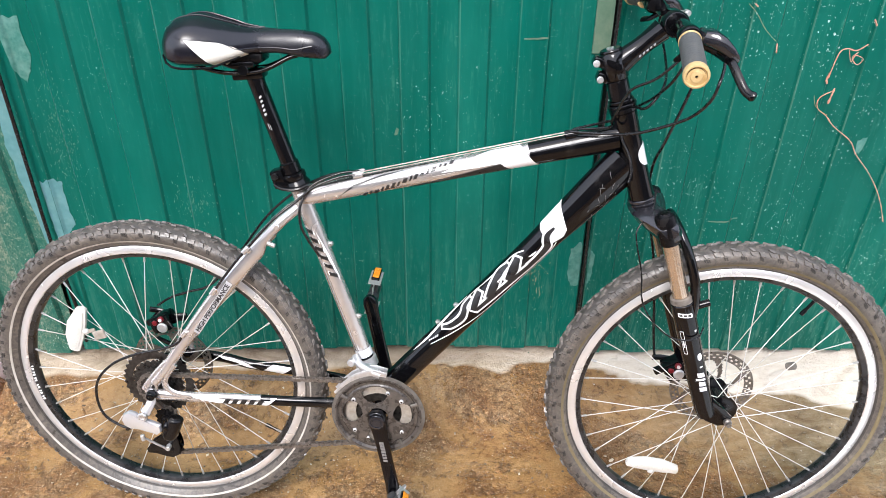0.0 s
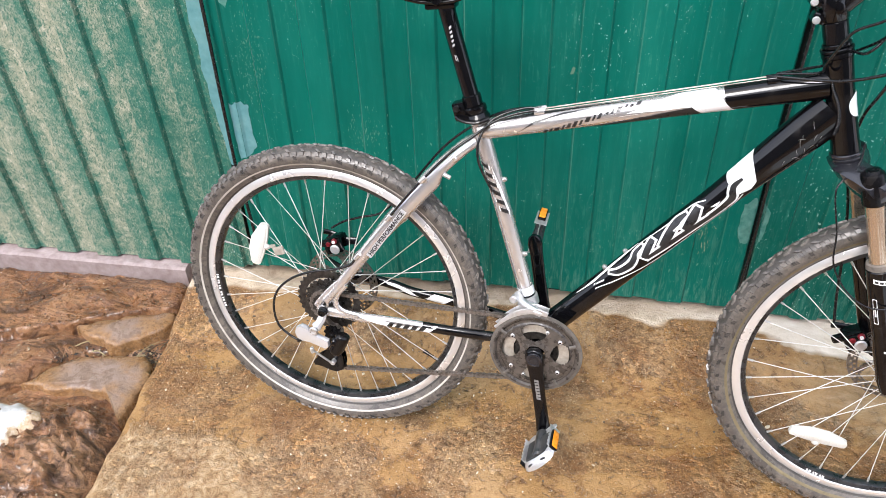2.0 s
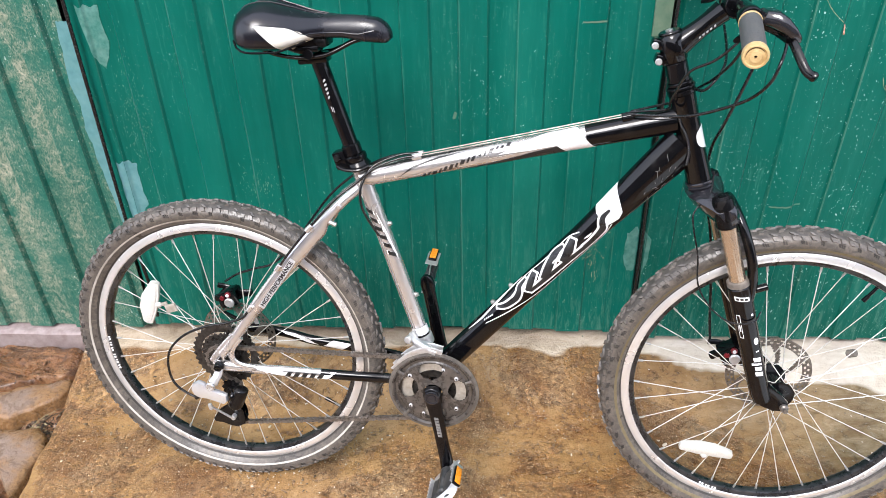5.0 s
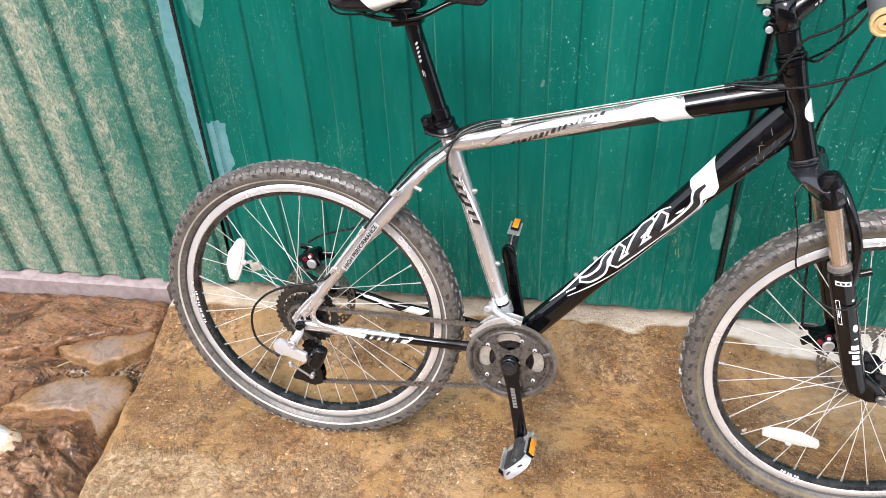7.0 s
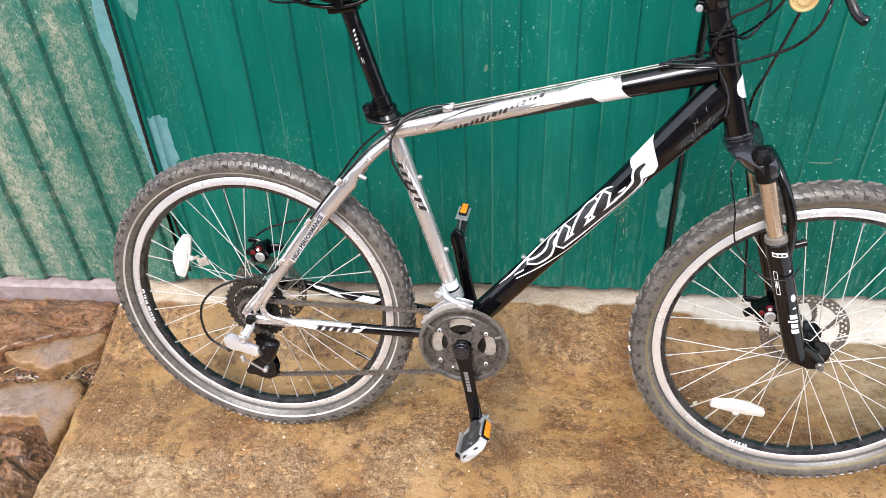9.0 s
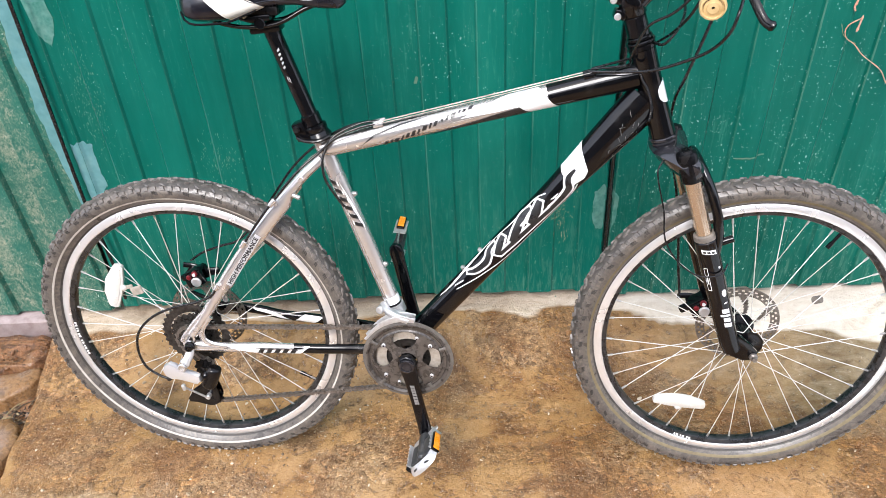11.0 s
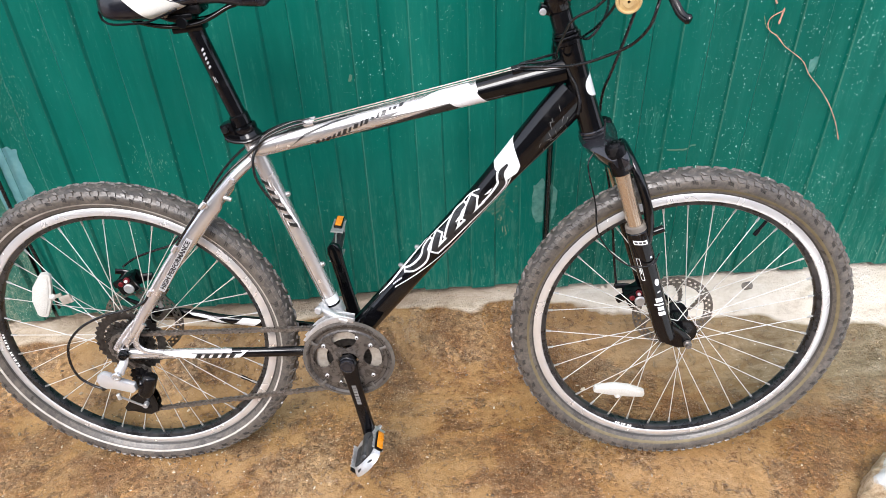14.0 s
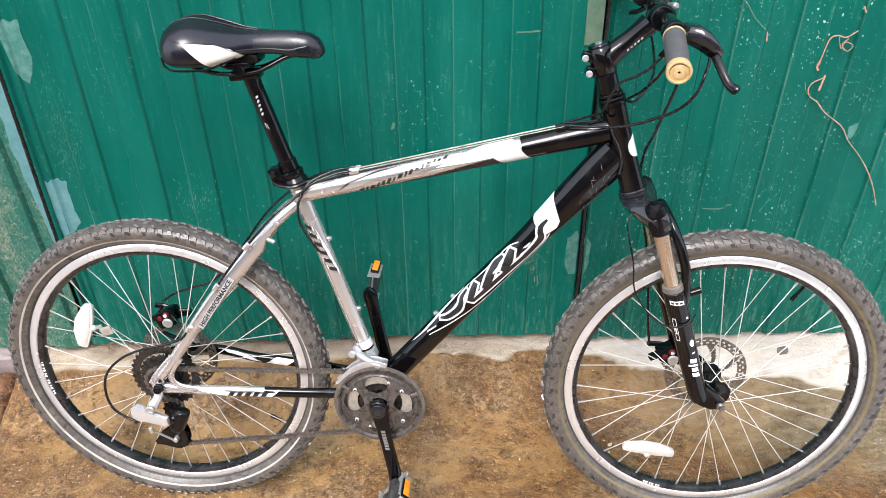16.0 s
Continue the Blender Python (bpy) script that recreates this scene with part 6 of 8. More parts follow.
# round handlebar bell on the far half of the bar
bm = bmesh.new()
bc = Vector((0.878, 0.110, 1.060))
lathe(bm, [(0.001, -0.030), (0.016, -0.028), (0.0205, -0.022), (0.0215, 0.0), (0.0210, 0.020), (0.016, 0.026), (0.001, 0.027)], 28, bc, (1, 0.1, 0.05))
bell = part("bell", bm, black_satin, bike, "round black handlebar bell")
bm = bmesh.new()
lathe(bm, [(0.0205, -0.0245), (0.0222, -0.023), (0.0222, -0.0205), (0.0210, -0.019)], 30, bc, (1, 0.1, 0.05))
part("bell_ring", bm, grip_rubber, bell, "pale ring round the bell")
bm = bmesh.new()
box(bm, Matrix.Translation((0.884, 0.098, 1.037)) @ pose(0, 0, 0, 10, 20, 0), (0.018, 0.016, 0.022), 0.003)
part("bell_bracket", bm, black_plastic, bell, "black bell bracket")


def cable(ctrl, r=0.0024, mat=None, label="black cable casing", n=40, name="cable"):
    bm = bmesh.new()
    tube(bm, curve_pts(ctrl, n), r, 10)
    return part(name, bm, mat or cable_black, bike, label, 60)


# casings from the bar to the top tube, the fork and the frame
cable([(0.938, -0.112, 1.006), (0.946, -0.125, 0.985), (0.936, -0.150, 0.962), (0.929, -0.143, 0.933), (0.913, -0.115, 0.903), (0.882, -0.087, 0.880), (0.849, -0.060, 0.862), (0.816, -0.033, 0.852), (0.756, -0.006, 0.8465)], label="long black brake cable casing looping to the top tube")
cable([(0.895, -0.115, 0.995), (0.877, -0.112, 0.974), (0.859, -0.098, 0.953), (0.831, -0.076, 0.932), (0.818, -0.058, 0.897), (0.814, -0.042, 0.876), (0.812, -0.022, 0.860), (0.760, 0.004, 0.8475)], 0.0021, label="black gear cable casing")
cable([(0.898, -0.120, 0.990), (0.883, -0.105, 0.952), (0.871, -0.050, 0.915), (0.859, 0.015, 0.884), (0.842, 0.034, 0.862), (0.762, 0.010, 0.8470)], 0.0022, label="black gear cable casing")
cable([(0.905, 0.115, 0.995), (0.900, 0.020, 0.952), (0.885, -0.045, 0.930), (0.862, -0.052, 0.900), (0.850, 0.0, 0.890), (0.838, 0.036, 0.870)], 0.0022, label="black gear cable casing")
cable([(0.940, 0.120, 1.005), (0.946, 0.060, 0.990), (0.938, -0.02, 0.950), (0.926, -0.022, 0.900), (0.909, -0.006, 0.834), (0.904, 0.034, 0.780), (0.912, 0.070, 0.700), (0.938, 0.086, 0.600), (0.952, 0.084, 0.507), (0.960, 0.078, 0.429), (0.966, 0.066, 0.376)], 0.0026, label="black front brake casing running down the fork")
cable([(0.901, -0.026, 0.760), (0.898, -0.034, 0.727), (0.876, -0.044, 0.697), (0.875, -0.051, 0.674), (0.888, -0.060, 0.621), (0.894, -0.068, 0.571), (0.920, -0.076, 0.531), (0.954, -0.084, 0.510), (0.990, -0.083, 0.512), (1.006, -0.062, 0.522)], 0.0014, label="thin black lockout cable looped round the fork leg")
# bare cables over the top tube, and their stops
for y, dz in ((-0.007, 0.0), (0.0, 0.0015), (0.007, 0.0)):
    bm = bmesh.new()
    a = TT_A + tt_dir * 0.12 + Vector((-0.0045, y, 0.0205 + dz))
    b = TT_A + tt_dir * 0.466 + Vector((-0.0045, y, 0.0230 + dz))
    tube(bm, [a, b], 0.0010, 6)
    part("bare_cable", bm, chain_steel, bike, "bare greasy steel cable over the top tube")
for d0 in (0.110, 0.472):
    bm = bmesh.new()
    p = TT_A + tt_dir * d0 + Vector((-0.0042, 0, 0.0190))
    q = pose(0, 0, 0, 0, -12.8, 0)
    box(bm, Matrix.Translation(p) @ q, (0.018, 0.024, 0.006), 0.0015)
    for y in (-0.007, 0.0, 0.007):
        cyl(bm, p + tt_dir * -0.010 + Vector((0, y, 0.0035)), p + tt_dir * 0.010 + Vector((0, y, 0.0035)), 0.0032, 12)
    part("cable_stop", bm, silver_paint if d0 < 0.3 else black_paint, bike, "welded cable stop on the top tube")
# casings from the top tube down the seat stay and seat tube
cable([(0.405, -0.007, 0.763), (0.370, -0.012, 0.757), (0.330, -0.022, 0.742), (0.297, -0.030, 0.716), (0.262, -0.044, 0.690), (0.215, -0.058, 0.640), (0.180, -0.063, 0.598), (0.150, -0.064, 0.558)], label="black casing down the seat stay")
cable([(0.405, 0.000, 0.765), (0.370, 0.000, 0.760), (0.325, -0.014, 0.742), (0.306, -0.030, 0.712), (0.305, -0.036, 0.680), (0.313, -0.030, 0.650), (0.330, -0.018, 0.610)], label="black casing down the seat tube")
cable([(0.405, 0.007, 0.763), (0.350, 0.014, 0.752), (0.290, 0.030, 0.718), (0.220, 0.058, 0.655), (0.150, 0.066, 0.565), (0.095, 0.056, 0.505), (0.050, 0.054, 0.488), (0.008, 0.060, 0.470), (-0.024, 0.064, 0.448)], label="black rear brake casing")
bm = bmesh.new()
tube(bm, [(0.330, -0.0185, 0.610), (0.395, -0.021, 0.405)], 0.0009, 6)
part("bare_cable", bm, cable_steel, bike, "bare steel cable down the seat tube")
cable([(0.080, -0.066, 0.462), (0.066, -0.068, 0.445), (0.032, -0.071, 0.432), (-0.010, -0.075, 0.423), (-0.054, -0.078, 0.403), (-0.088, -0.080, 0.369), (-0.100, -0.080, 0.328), (-0.094, -0.080, 0.287), (-0.070, -0.081, 0.265), (-0.048, -0.082, 0.256)], 0.0025, label="black gear casing looping to the rear derailleur")
bm = bmesh.new()
tube(bm, [(0.150, -0.064, 0.558), (0.082, -0.0665, 0.464)], 0.0009, 6)
part("bare_cable", bm, cable_steel, bike, "bare steel cable along the seat stay")
for p, d in (((0.148, -0.064, 0.556), (0.068, 0.004, 0.094)), ((0.083, -0.066, 0.466), (0.068, 0.002, 0.094)), ((0.212, -0.058, 0.636), (0.066, 0.014, 0.070))):
    bm = bmesh.new()
    p, d = Vector(p), Vector(d).normalized()
    cyl(bm, p - d * 0.008, p + d * 0.008, 0.0052, 12, bev=0.001)
    box(bm, Matrix.Translation(p + Vector((0.004, 0.004, -0.003))), (0.008, 0.008, 0.008), 0.002)
    part("cable_stop", bm, silver_paint, bike, "welded cable stop on the stay")
# bosses with bolts: bottle cage bolts and a rack eye
for c, n in ((DT_A + dt_dir * 0.185, (-dt_dir.z, 0, dt_dir.x)), (DT_A + dt_dir * 0.235, (-dt_dir.z, 0, dt_dir.x)), (ST_TOP.lerp(BB, 0.27), (0.954, 0, 0.299)), (ST_TOP.lerp(BB, 0.60), (0.954, 0, 0.299))):
    bm = bmesh.new()
    n = Vector(n)
    base = 0.0225 if c.x > 0.5 else 0.0150
    cyl(bm, c + n * base, c + n * (base + 0.0035), 0.0050, 14)
    cyl(bm, c + n * (base + 0.003), c + n * (base + 0.0065), 0.0038, 12, bev=0.0008)
    part("bottle_bolt", bm, steel, bike, "steel bottle cage bolt")
bm = bmesh.new()
cyl(bm, (0.236, -0.038, 0.646), (0.258, -0.041, 0.637), 0.0042, 12, bev=0.001)
part("rack_boss", bm, steel, bike, "steel rack boss on the seat stay")
bm = bmesh.new()
cyl(bm, (0.264, -0.030, 0.673), (0.2645, -0.043, 0.673), 0.0050, 14, bev=0.0012)
part("rack_boss", bm, silver_paint, bike, "silver threaded eye on the seat stay")
# bead of weld where the tubes meet the head tube
rng = random.Random(12)
bm = bmesh.new()
for p in curve_pts([(0.8350, -0.0150, 0.8480), (0.8395, -0.0175, 0.8340), (0.8480, -0.0190, 0.8200), (0.8545, -0.0200, 0.8030), (0.8575, -0.0205, 0.7850), (0.8560, -0.0200, 0.7680)], 26):
    ball(bm, p, 0.0030, (1, 0.8, rng.uniform(0.7, 1.0)), seg=8)
part("weld_bead", bm, black_paint, bike, "black rippled weld at the head tube", 60)
# scuffs in the paint near the weld
for i in range(16):
    x, y = rng.uniform(0.525, 0.600), rng.uniform(-0.026, 0.006)
    q, ln = rng.choice((0.5, -0.4, 1.1)) + rng.uniform(-0.3, 0.3), rng.uniform(0.004, 0.012)
    dx, dy = ln * math.cos(q), ln * math.sin(q)
    decal("scuff", [stroke(((x, y), (x + dx * 0.5, y + dy * 0.5 + 0.0008), (x + dx, y + dy)), (0.0003, 0.0008, 0.0003), 0, 8)], DT_A, DT_B, lift(0.0004), grey_decal, down_tube, "pale scuff in the paint")
# white badge on the front of the head tube
bm = bmesh.new()
rows_ = []
for k in range(13):
    u = -0.99 + 1.98 * k / 12
    w = 1.25 * (1 - abs(u) ** 2.6) ** 0.5
    rows_.append([bm.verts.new(steer_pt(-0.075 + 0.020 * u, 0.0206 * math.cos(w * q / 4), 0.0206 * math.sin(w * q / 4))) for q in range(-4, 5)])
for a, b in zip(rows_, rows_[1:]):
    for i in range(8):
        bm.faces.new((a[i], a[i + 1], b[i + 1], b[i]))
bmesh.ops.recalc_face_normals(bm, faces=bm.faces)
part("head_badge", bm, white_paint, head_tube, "white head badge sticker", 80)


# ---- seat ----
ST_UP = (ST_TOP - BB).normalized()
bm = bmesh.new()
cyl(bm, ST_TOP - ST_UP * 0.02, ST_TOP + ST_UP * 0.188, 0.0140, 28, bev=0.001)
post = part("seatpost", bm, black_paint, bike, "black seatpost with white bars")
a, b = ST_TOP + ST_UP * 0.180, ST_TOP + ST_UP * 0.03
decals("mark", [para(0.022 + 0.0070 * i, 0.0258 + 0.0070 * i, -0.001 - 0.0006 * i, 0.0034 - 0.0006 * i, -0.5) for i in range(5)] + [para(0.068, 0.078, -0.0045, -0.0030), para(0.070, 0.080, -0.0015, -0.0005)], a, b, 0.0142, pale_grey_decal, post, "pale slanted bar", 0.002)
bm = bmesh.new()
lathe(bm, [(0.0142, 0.018), (0.0165, 0.020), (0.0168, 0.037), (0.0142, 0.039)], 28, ST_TOP, ST_UP)
part("shim", bm, black_satin, post, "black shim collar")
bm = bmesh.new()
lathe(bm, [(0.0160, -0.008), (0.0225, -0.007), (0.0235, -0.003), (0.0215, 0.000), (0.0195, 0.005), (0.0212, 0.009), (0.0210, 0.016), (0.0180, 0.0185), (0.0142, 0.0185)], 32, ST_TOP, ST_UP)
box(bm, Matrix.Translation(ST_TOP + Vector((-0.028, -0.002, 0.008))) @ pose(0, 0, 0, 0, -17, 0), (0.022, 0.026, 0.032), 0.003)
clamp = part("seat_clamp", bm, black_satin, bike, "black seat clamp collar")
bm = bmesh.new()
tube(bm, curve_pts([(0.262, -0.018, 0.742), (0.276, -0.024, 0.738), (0.300, -0.025, 0.738), (0.318, -0.017, 0.744)], 15), [(0.0050, 0.0038)] * 16, 10)
part("clamp_lever", bm, black_satin, clamp, "black quick release lever")
bm = bmesh.new()
cyl(bm, (0.262, -0.016, 0.757), (0.262, -0.023, 0.757), 0.006, 14, bev=0.001)
part("clamp_nut", bm, black_plastic, clamp, "small clamp nut")

bm = bmesh.new()
hd = ST_TOP + ST_UP * 0.192
box(bm, Matrix.Translation(hd + Vector((-0.006, 0, 0.002))) @ pose(0, 0, 0, 0, -6, 0), (0.052, 0.034, 0.016), 0.005)
box(bm, Matrix.Translation(hd + Vector((-0.010, 0, 0.020))) @ pose(0, 0, 0, 0, -4, 0), (0.040, 0.056, 0.010), 0.003)
cyl(bm, hd + Vector((-0.008, -0.030, 0.012)), hd + Vector((-0.008, 0.030, 0.012)), 0.009, 18, bev=0.001)
tube(bm, [ST_TOP + ST_UP * 0.178, hd + Vector((0.002, 0, -0.002)), hd + Vector((-0.004, 0, 0.006))], [0.0142, 0.0150, 0.0135], 20)
part("saddle_clamp", bm, black_satin, post, "black saddle clamp head")


def interp(tab, u):
    """A smooth curve through the table, without overshoot."""
    k = len(tab)
    sl = [(tab[i + 1][1] - tab[i][1]) / (tab[i + 1][0] - tab[i][0]) for i in range(k - 1)]
    tan = [sl[0]] + [0.0 if a * b <= 0 else 2 * a * b / (a + b) for a, b in zip(sl, sl[1:])] + [sl[-1]]
    if u <= tab[0][0]:
        return tab[0][1]
    for i in range(k - 1):
        (a, va), (b, vb) = tab[i], tab[i + 1]
        if u <= b:
            h = b - a
            t = (u - a) / h
            return va * (1 + 2 * t) * (1 - t) ** 2 + tan[i] * h * t * (1 - t) ** 2 + vb * t * t * (3 - 2 * t) + tan[i + 1] * h * t * t * (t - 1)
    return tab[-1][1]


HW = ((0.106, 0.020), (0.112, 0.050), (0.128, 0.071), (0.152, 0.079), (0.190, 0.070), (0.225, 0.050), (0.260, 0.031), (0.300, 0.0235), (0.336, 0.0220), (0.352, 0.0190), (0.360, 0.0145), (0.3645, 0.0080), (0.3662, 0.002))
ZT = ((0.106, 0.985), (0.116, 1.004), (0.136, 1.017), (0.160, 1.020), (0.200, 1.012), (0.240, 1.002), (0.280, 0.998), (0.320, 0.997), (0.342, 0.994), (0.355, 0.987), (0.362, 0.978), (0.3662, 0.967))
ZB = ((0.106, 0.970), (0.116, 0.953), (0.140, 0.944), (0.185, 0.944), (0.215, 0.952), (0.245, 0.961), (0.280, 0.962), (0.330, 0.955), (0.355, 0.954), (0.366, 0.962))


def saddle():
    top = new("saddle")
    top.parent = bike
    tagged(top, "black vinyl sports saddle with white side panels")
    bm = bmesh.new()
    ns, nk = 130, 64
    rings = []
    for i in range(ns):
        u = 0.1062 + (0.3655 - 0.1062) * (0.5 - 0.5 * math.cos(math.pi * i / (ns - 1)))
        hw, zt, zb = interp(HW, u), interp(ZT, u), interp(ZB, u)
        ring = []
        for k in range(nk):
            a = 2 * math.pi * k / nk
            c, s = math.cos(a), math.sin(a)
            y = hw * math.copysign(abs(c) ** 0.75, c)
            if s >= 0:
                z = zb + (zt - zb) * (0.30 + 0.70 * s ** 0.85)
            else:
                z = zb + (zt - zb) * 0.30 * (1 - abs(s) ** 0.5)
                y *= 1 - 0.14 * abs(s)
            # hollow along the middle of the wide part
            z -= 0.0065 * math.exp(-(y / 0.011) ** 2) * smooth(0.26, 0.17, u) * (1 if s > 0 else 0) * smooth(0.108, 0.13, u)
            ring.append((u, y, z))
        rings.append(ring)
    skin(bm, rings)
    bmesh.ops.recalc_face_normals(bm, faces=bm.faces)
    cover = part("cover", bm, leather, top, "smooth black vinyl cover", 60)
    for s in (-1, 1):
        # white side panel sewn flush into the skirt
        tmp = bmesh.new()
        edge = [(0.157, 0.9895), (0.178, 0.9880), (0.205, 0.9845), (0.226, 0.9765), (0.243, 0.9640), (0.228, 0.9580), (0.212, 0.9500), (0.200, 0.9430)]
        tmp.faces.new([tmp.verts.new((x, y, 0)) for x, y in edge])
        bmesh.ops.triangulate(tmp, faces=tmp.faces[:])
        for axis, lo, hi in ((Vector((1, 0, 0)), 0.155, 0.245), (Vector((0, 1, 0)), 0.942, 0.991)):
            q = lo
            while q < hi:
                bmesh.ops.bisect_plane(tmp, geom=tmp.verts[:] + tmp.edges[:] + tmp.faces[:], plane_co=axis * q, plane_no=axis)
                q += 0.003
        bm = bmesh.new()
        vm = {}
        for v in tmp.verts:
            u, z = v.co.x, v.co.y
            hw, zt, zb = interp(HW, u), interp(ZT, u), interp(ZB, u)
            fr = (z - zb) / (zt - zb)
            if fr >= 0.30:
                sn = min(1, ((fr - 0.30) / 0.70) ** (1 / 0.85))
                y = hw * (1 - sn * sn) ** 0.375
            else:
                sn = min(0.98, (1 - max(0, fr) / 0.30) ** 2)
                y = hw * (1 - sn * sn) ** 0.375 * (1 - 0.14 * sn)
            vm[v] = bm.verts.new((u, s * (y + 0.0011), z))
        for f in tmp.faces:
            bm.faces.new([vm[v] for v in f.verts])
        tmp.free()
        bmesh.ops.recalc_face_normals(bm, faces=bm.faces)
        part("side_panel", bm, white_vinyl, cover, "white vinyl side panel", 80)
    for s in (-1, 1):
        # raised seam from the tail over the side panel towards the nose
        bm = bmesh.new()
        pts = []
        for u, z in [(p[0], p[1]) for p in curve_pts([(0.1095, 1.004, 0), (0.122, 1.001, 0), (0.140, 0.9945, 0), (0.157, 0.9900, 0), (0.205, 0.9850, 0), (0.245, 0.9640, 0), (0.290, 0.9660, 0), (0.340, 0.9760, 0)], 48)]:
            hw, zt, zb = interp(HW, u), interp(ZT, u), interp(ZB, u)
            fr = max(0.31, min(0.97, (z - zb) / (zt - zb)))
            sn = ((fr - 0.30) / 0.70) ** (1 / 0.85)
            pts.append((u, s * (hw * (1 - sn * sn) ** 0.375 + 0.0002), zb + (zt - zb) * fr))
        tube(bm, pts, 0.0011, 6)
        part("seam", bm, leather, cover, "sewn black seam")
        # ridge beside the hollow on top
        bm = bmesh.new()
        pts = []
        for j in range(24):
            u = 0.122 + 0.006 * j
            hw, zt, zb = interp(HW, u), interp(ZT, u), interp(ZB, u)
            y = 0.024 - 0.018 * j / 23
            sn = math.sqrt(max(0, 1 - (y / hw) ** (2 / 0.75)))
            pts.append((u, s * y, zb + (zt - zb) * (0.30 + 0.70 * sn ** 0.85)))
        tube(bm, pts, 0.0012, 6)
        part("seam", bm, leather, cover, "sewn black seam")
    for s in (-1, 1):
        bm = bmesh.new()
        # a piped edge along the lower skirt
        pts = [(u, s * (interp(HW, u) * 0.985), interp(ZB, u) + 0.0035) for u in [0.112 + 0.010 * j for j in range(13)]]
        tube(bm, pts, 0.0018, 8)
        part("piping", bm, black_plastic, top, "black plastic lower rim")
    for s in (-1, 1):
        bm = bmesh.new()
        tube(bm, curve_pts([(0.322, s * 0.010, 0.962), (0.300, s * 0.014, 0.956), (0.272, s * 0.020, 0.942), (0.248, s * 0.022, 0.934), (0.205, s * 0.022, 0.931), (0.172, s * 0.030, 0.938), (0.150, s * 0.040, 0.950)], 30), 0.0036, 12)
        part("rail", bm, black_paint, top, "black steel saddle rail")
    bm = bmesh.new()
    box(bm, Matrix.Translation((0.215, 0, 0.956)), (0.090, 0.050, 0.016), 0.006)
    part("underside", bm, black_plastic, top, "black plastic saddle base")


saddle()


# ---- drivetrain ----
CH_Y = -0.0475


def sprocket(bm, c, r, teeth, y, t=0.0018, hole=0.0, tooth=0.004, mat=0):
    k = teeth * 4
    out, inn = [], []
    for i in range(k):
        a = 2 * math.pi * i / k
        rr = r + tooth * (0.5, 1.0, 0.5, 0.0)[i % 4] - tooth * 0.5
        out.append((c.x + rr * math.cos(a), c.z + rr * math.sin(a)))
        inn.append((c.x + hole * math.cos(a), c.z + hole * math.sin(a)))
    A = [[bm.verts.new((x, yy, z)) for x, z in ps] for yy in (y - t / 2, y + t / 2) for ps in (out, inn)]
    o0, i0, o1, i1 = A
    for i in range(k):
        j = (i + 1) % k
        for q in ((o0[i], o0[j], i0[j], i0[i]), (o1[j], o1[i], i1[i], i1[j]), (o0[j], o0[i], o1[i], o1[j]), (i0[i], i0[j], i1[j], i1[i])):
            bm.faces.new(q).material_index = mat


cass = new("cassette")
cass.parent = bike
tagged(cass, "oily dark seven speed cassette")
for r, n, y in ((0.0685, 34, -0.0270), (0.0500, 24, -0.0312), (0.0445, 22, -0.0354), (0.0392, 19, -0.0396), (0.0345, 17, -0.0438), (0.0300, 15, -0.0480), (0.0262, 13, -0.0520)):
    bm = bmesh.new()
    sprocket(bm, REAR, r, n, y, 0.0019, max(0.017, r - 0.016), 0.0052)
    part("sprocket", bm, sprocket_steel, cass)
bm = bmesh.new()
cyl(bm, REAR + Vector((0, -0.055, 0)), REAR + Vector((0, -0.024, 0)), 0.0180, 24)
part("freehub_body", bm, sprocket_steel, cass, "greasy freewheel body")
crank = new("crankset")
crank.parent = bike
tagged(crank, "triple crankset with dark chain guard and black arms")
CC = BB + Vector((0, 0, 0))
CR_Y = -0.0475
bm = bmesh.new()
sprocket(bm, CC, 0.0850, 42, CR_Y - 0.0065, 0.003, 0.064, 0.006)
part("chainring", bm, sprocket_steel, crank, "dark steel large chainring")
bm = bmesh.new()
sprocket(bm, CC, 0.0680, 32, CR_Y + 0.0005, 0.003, 0.0440, 0.006)
part("chainring", bm, dusty_alloy, crank, "dusty beige alloy middle chainring")
bm = bmesh.new()
sprocket(bm, CC, 0.0480, 22, CR_Y + 0.0085, 0.003, 0.022, 0.006)
part("chainring", bm, sprocket_steel, crank, "dark steel small chainring")


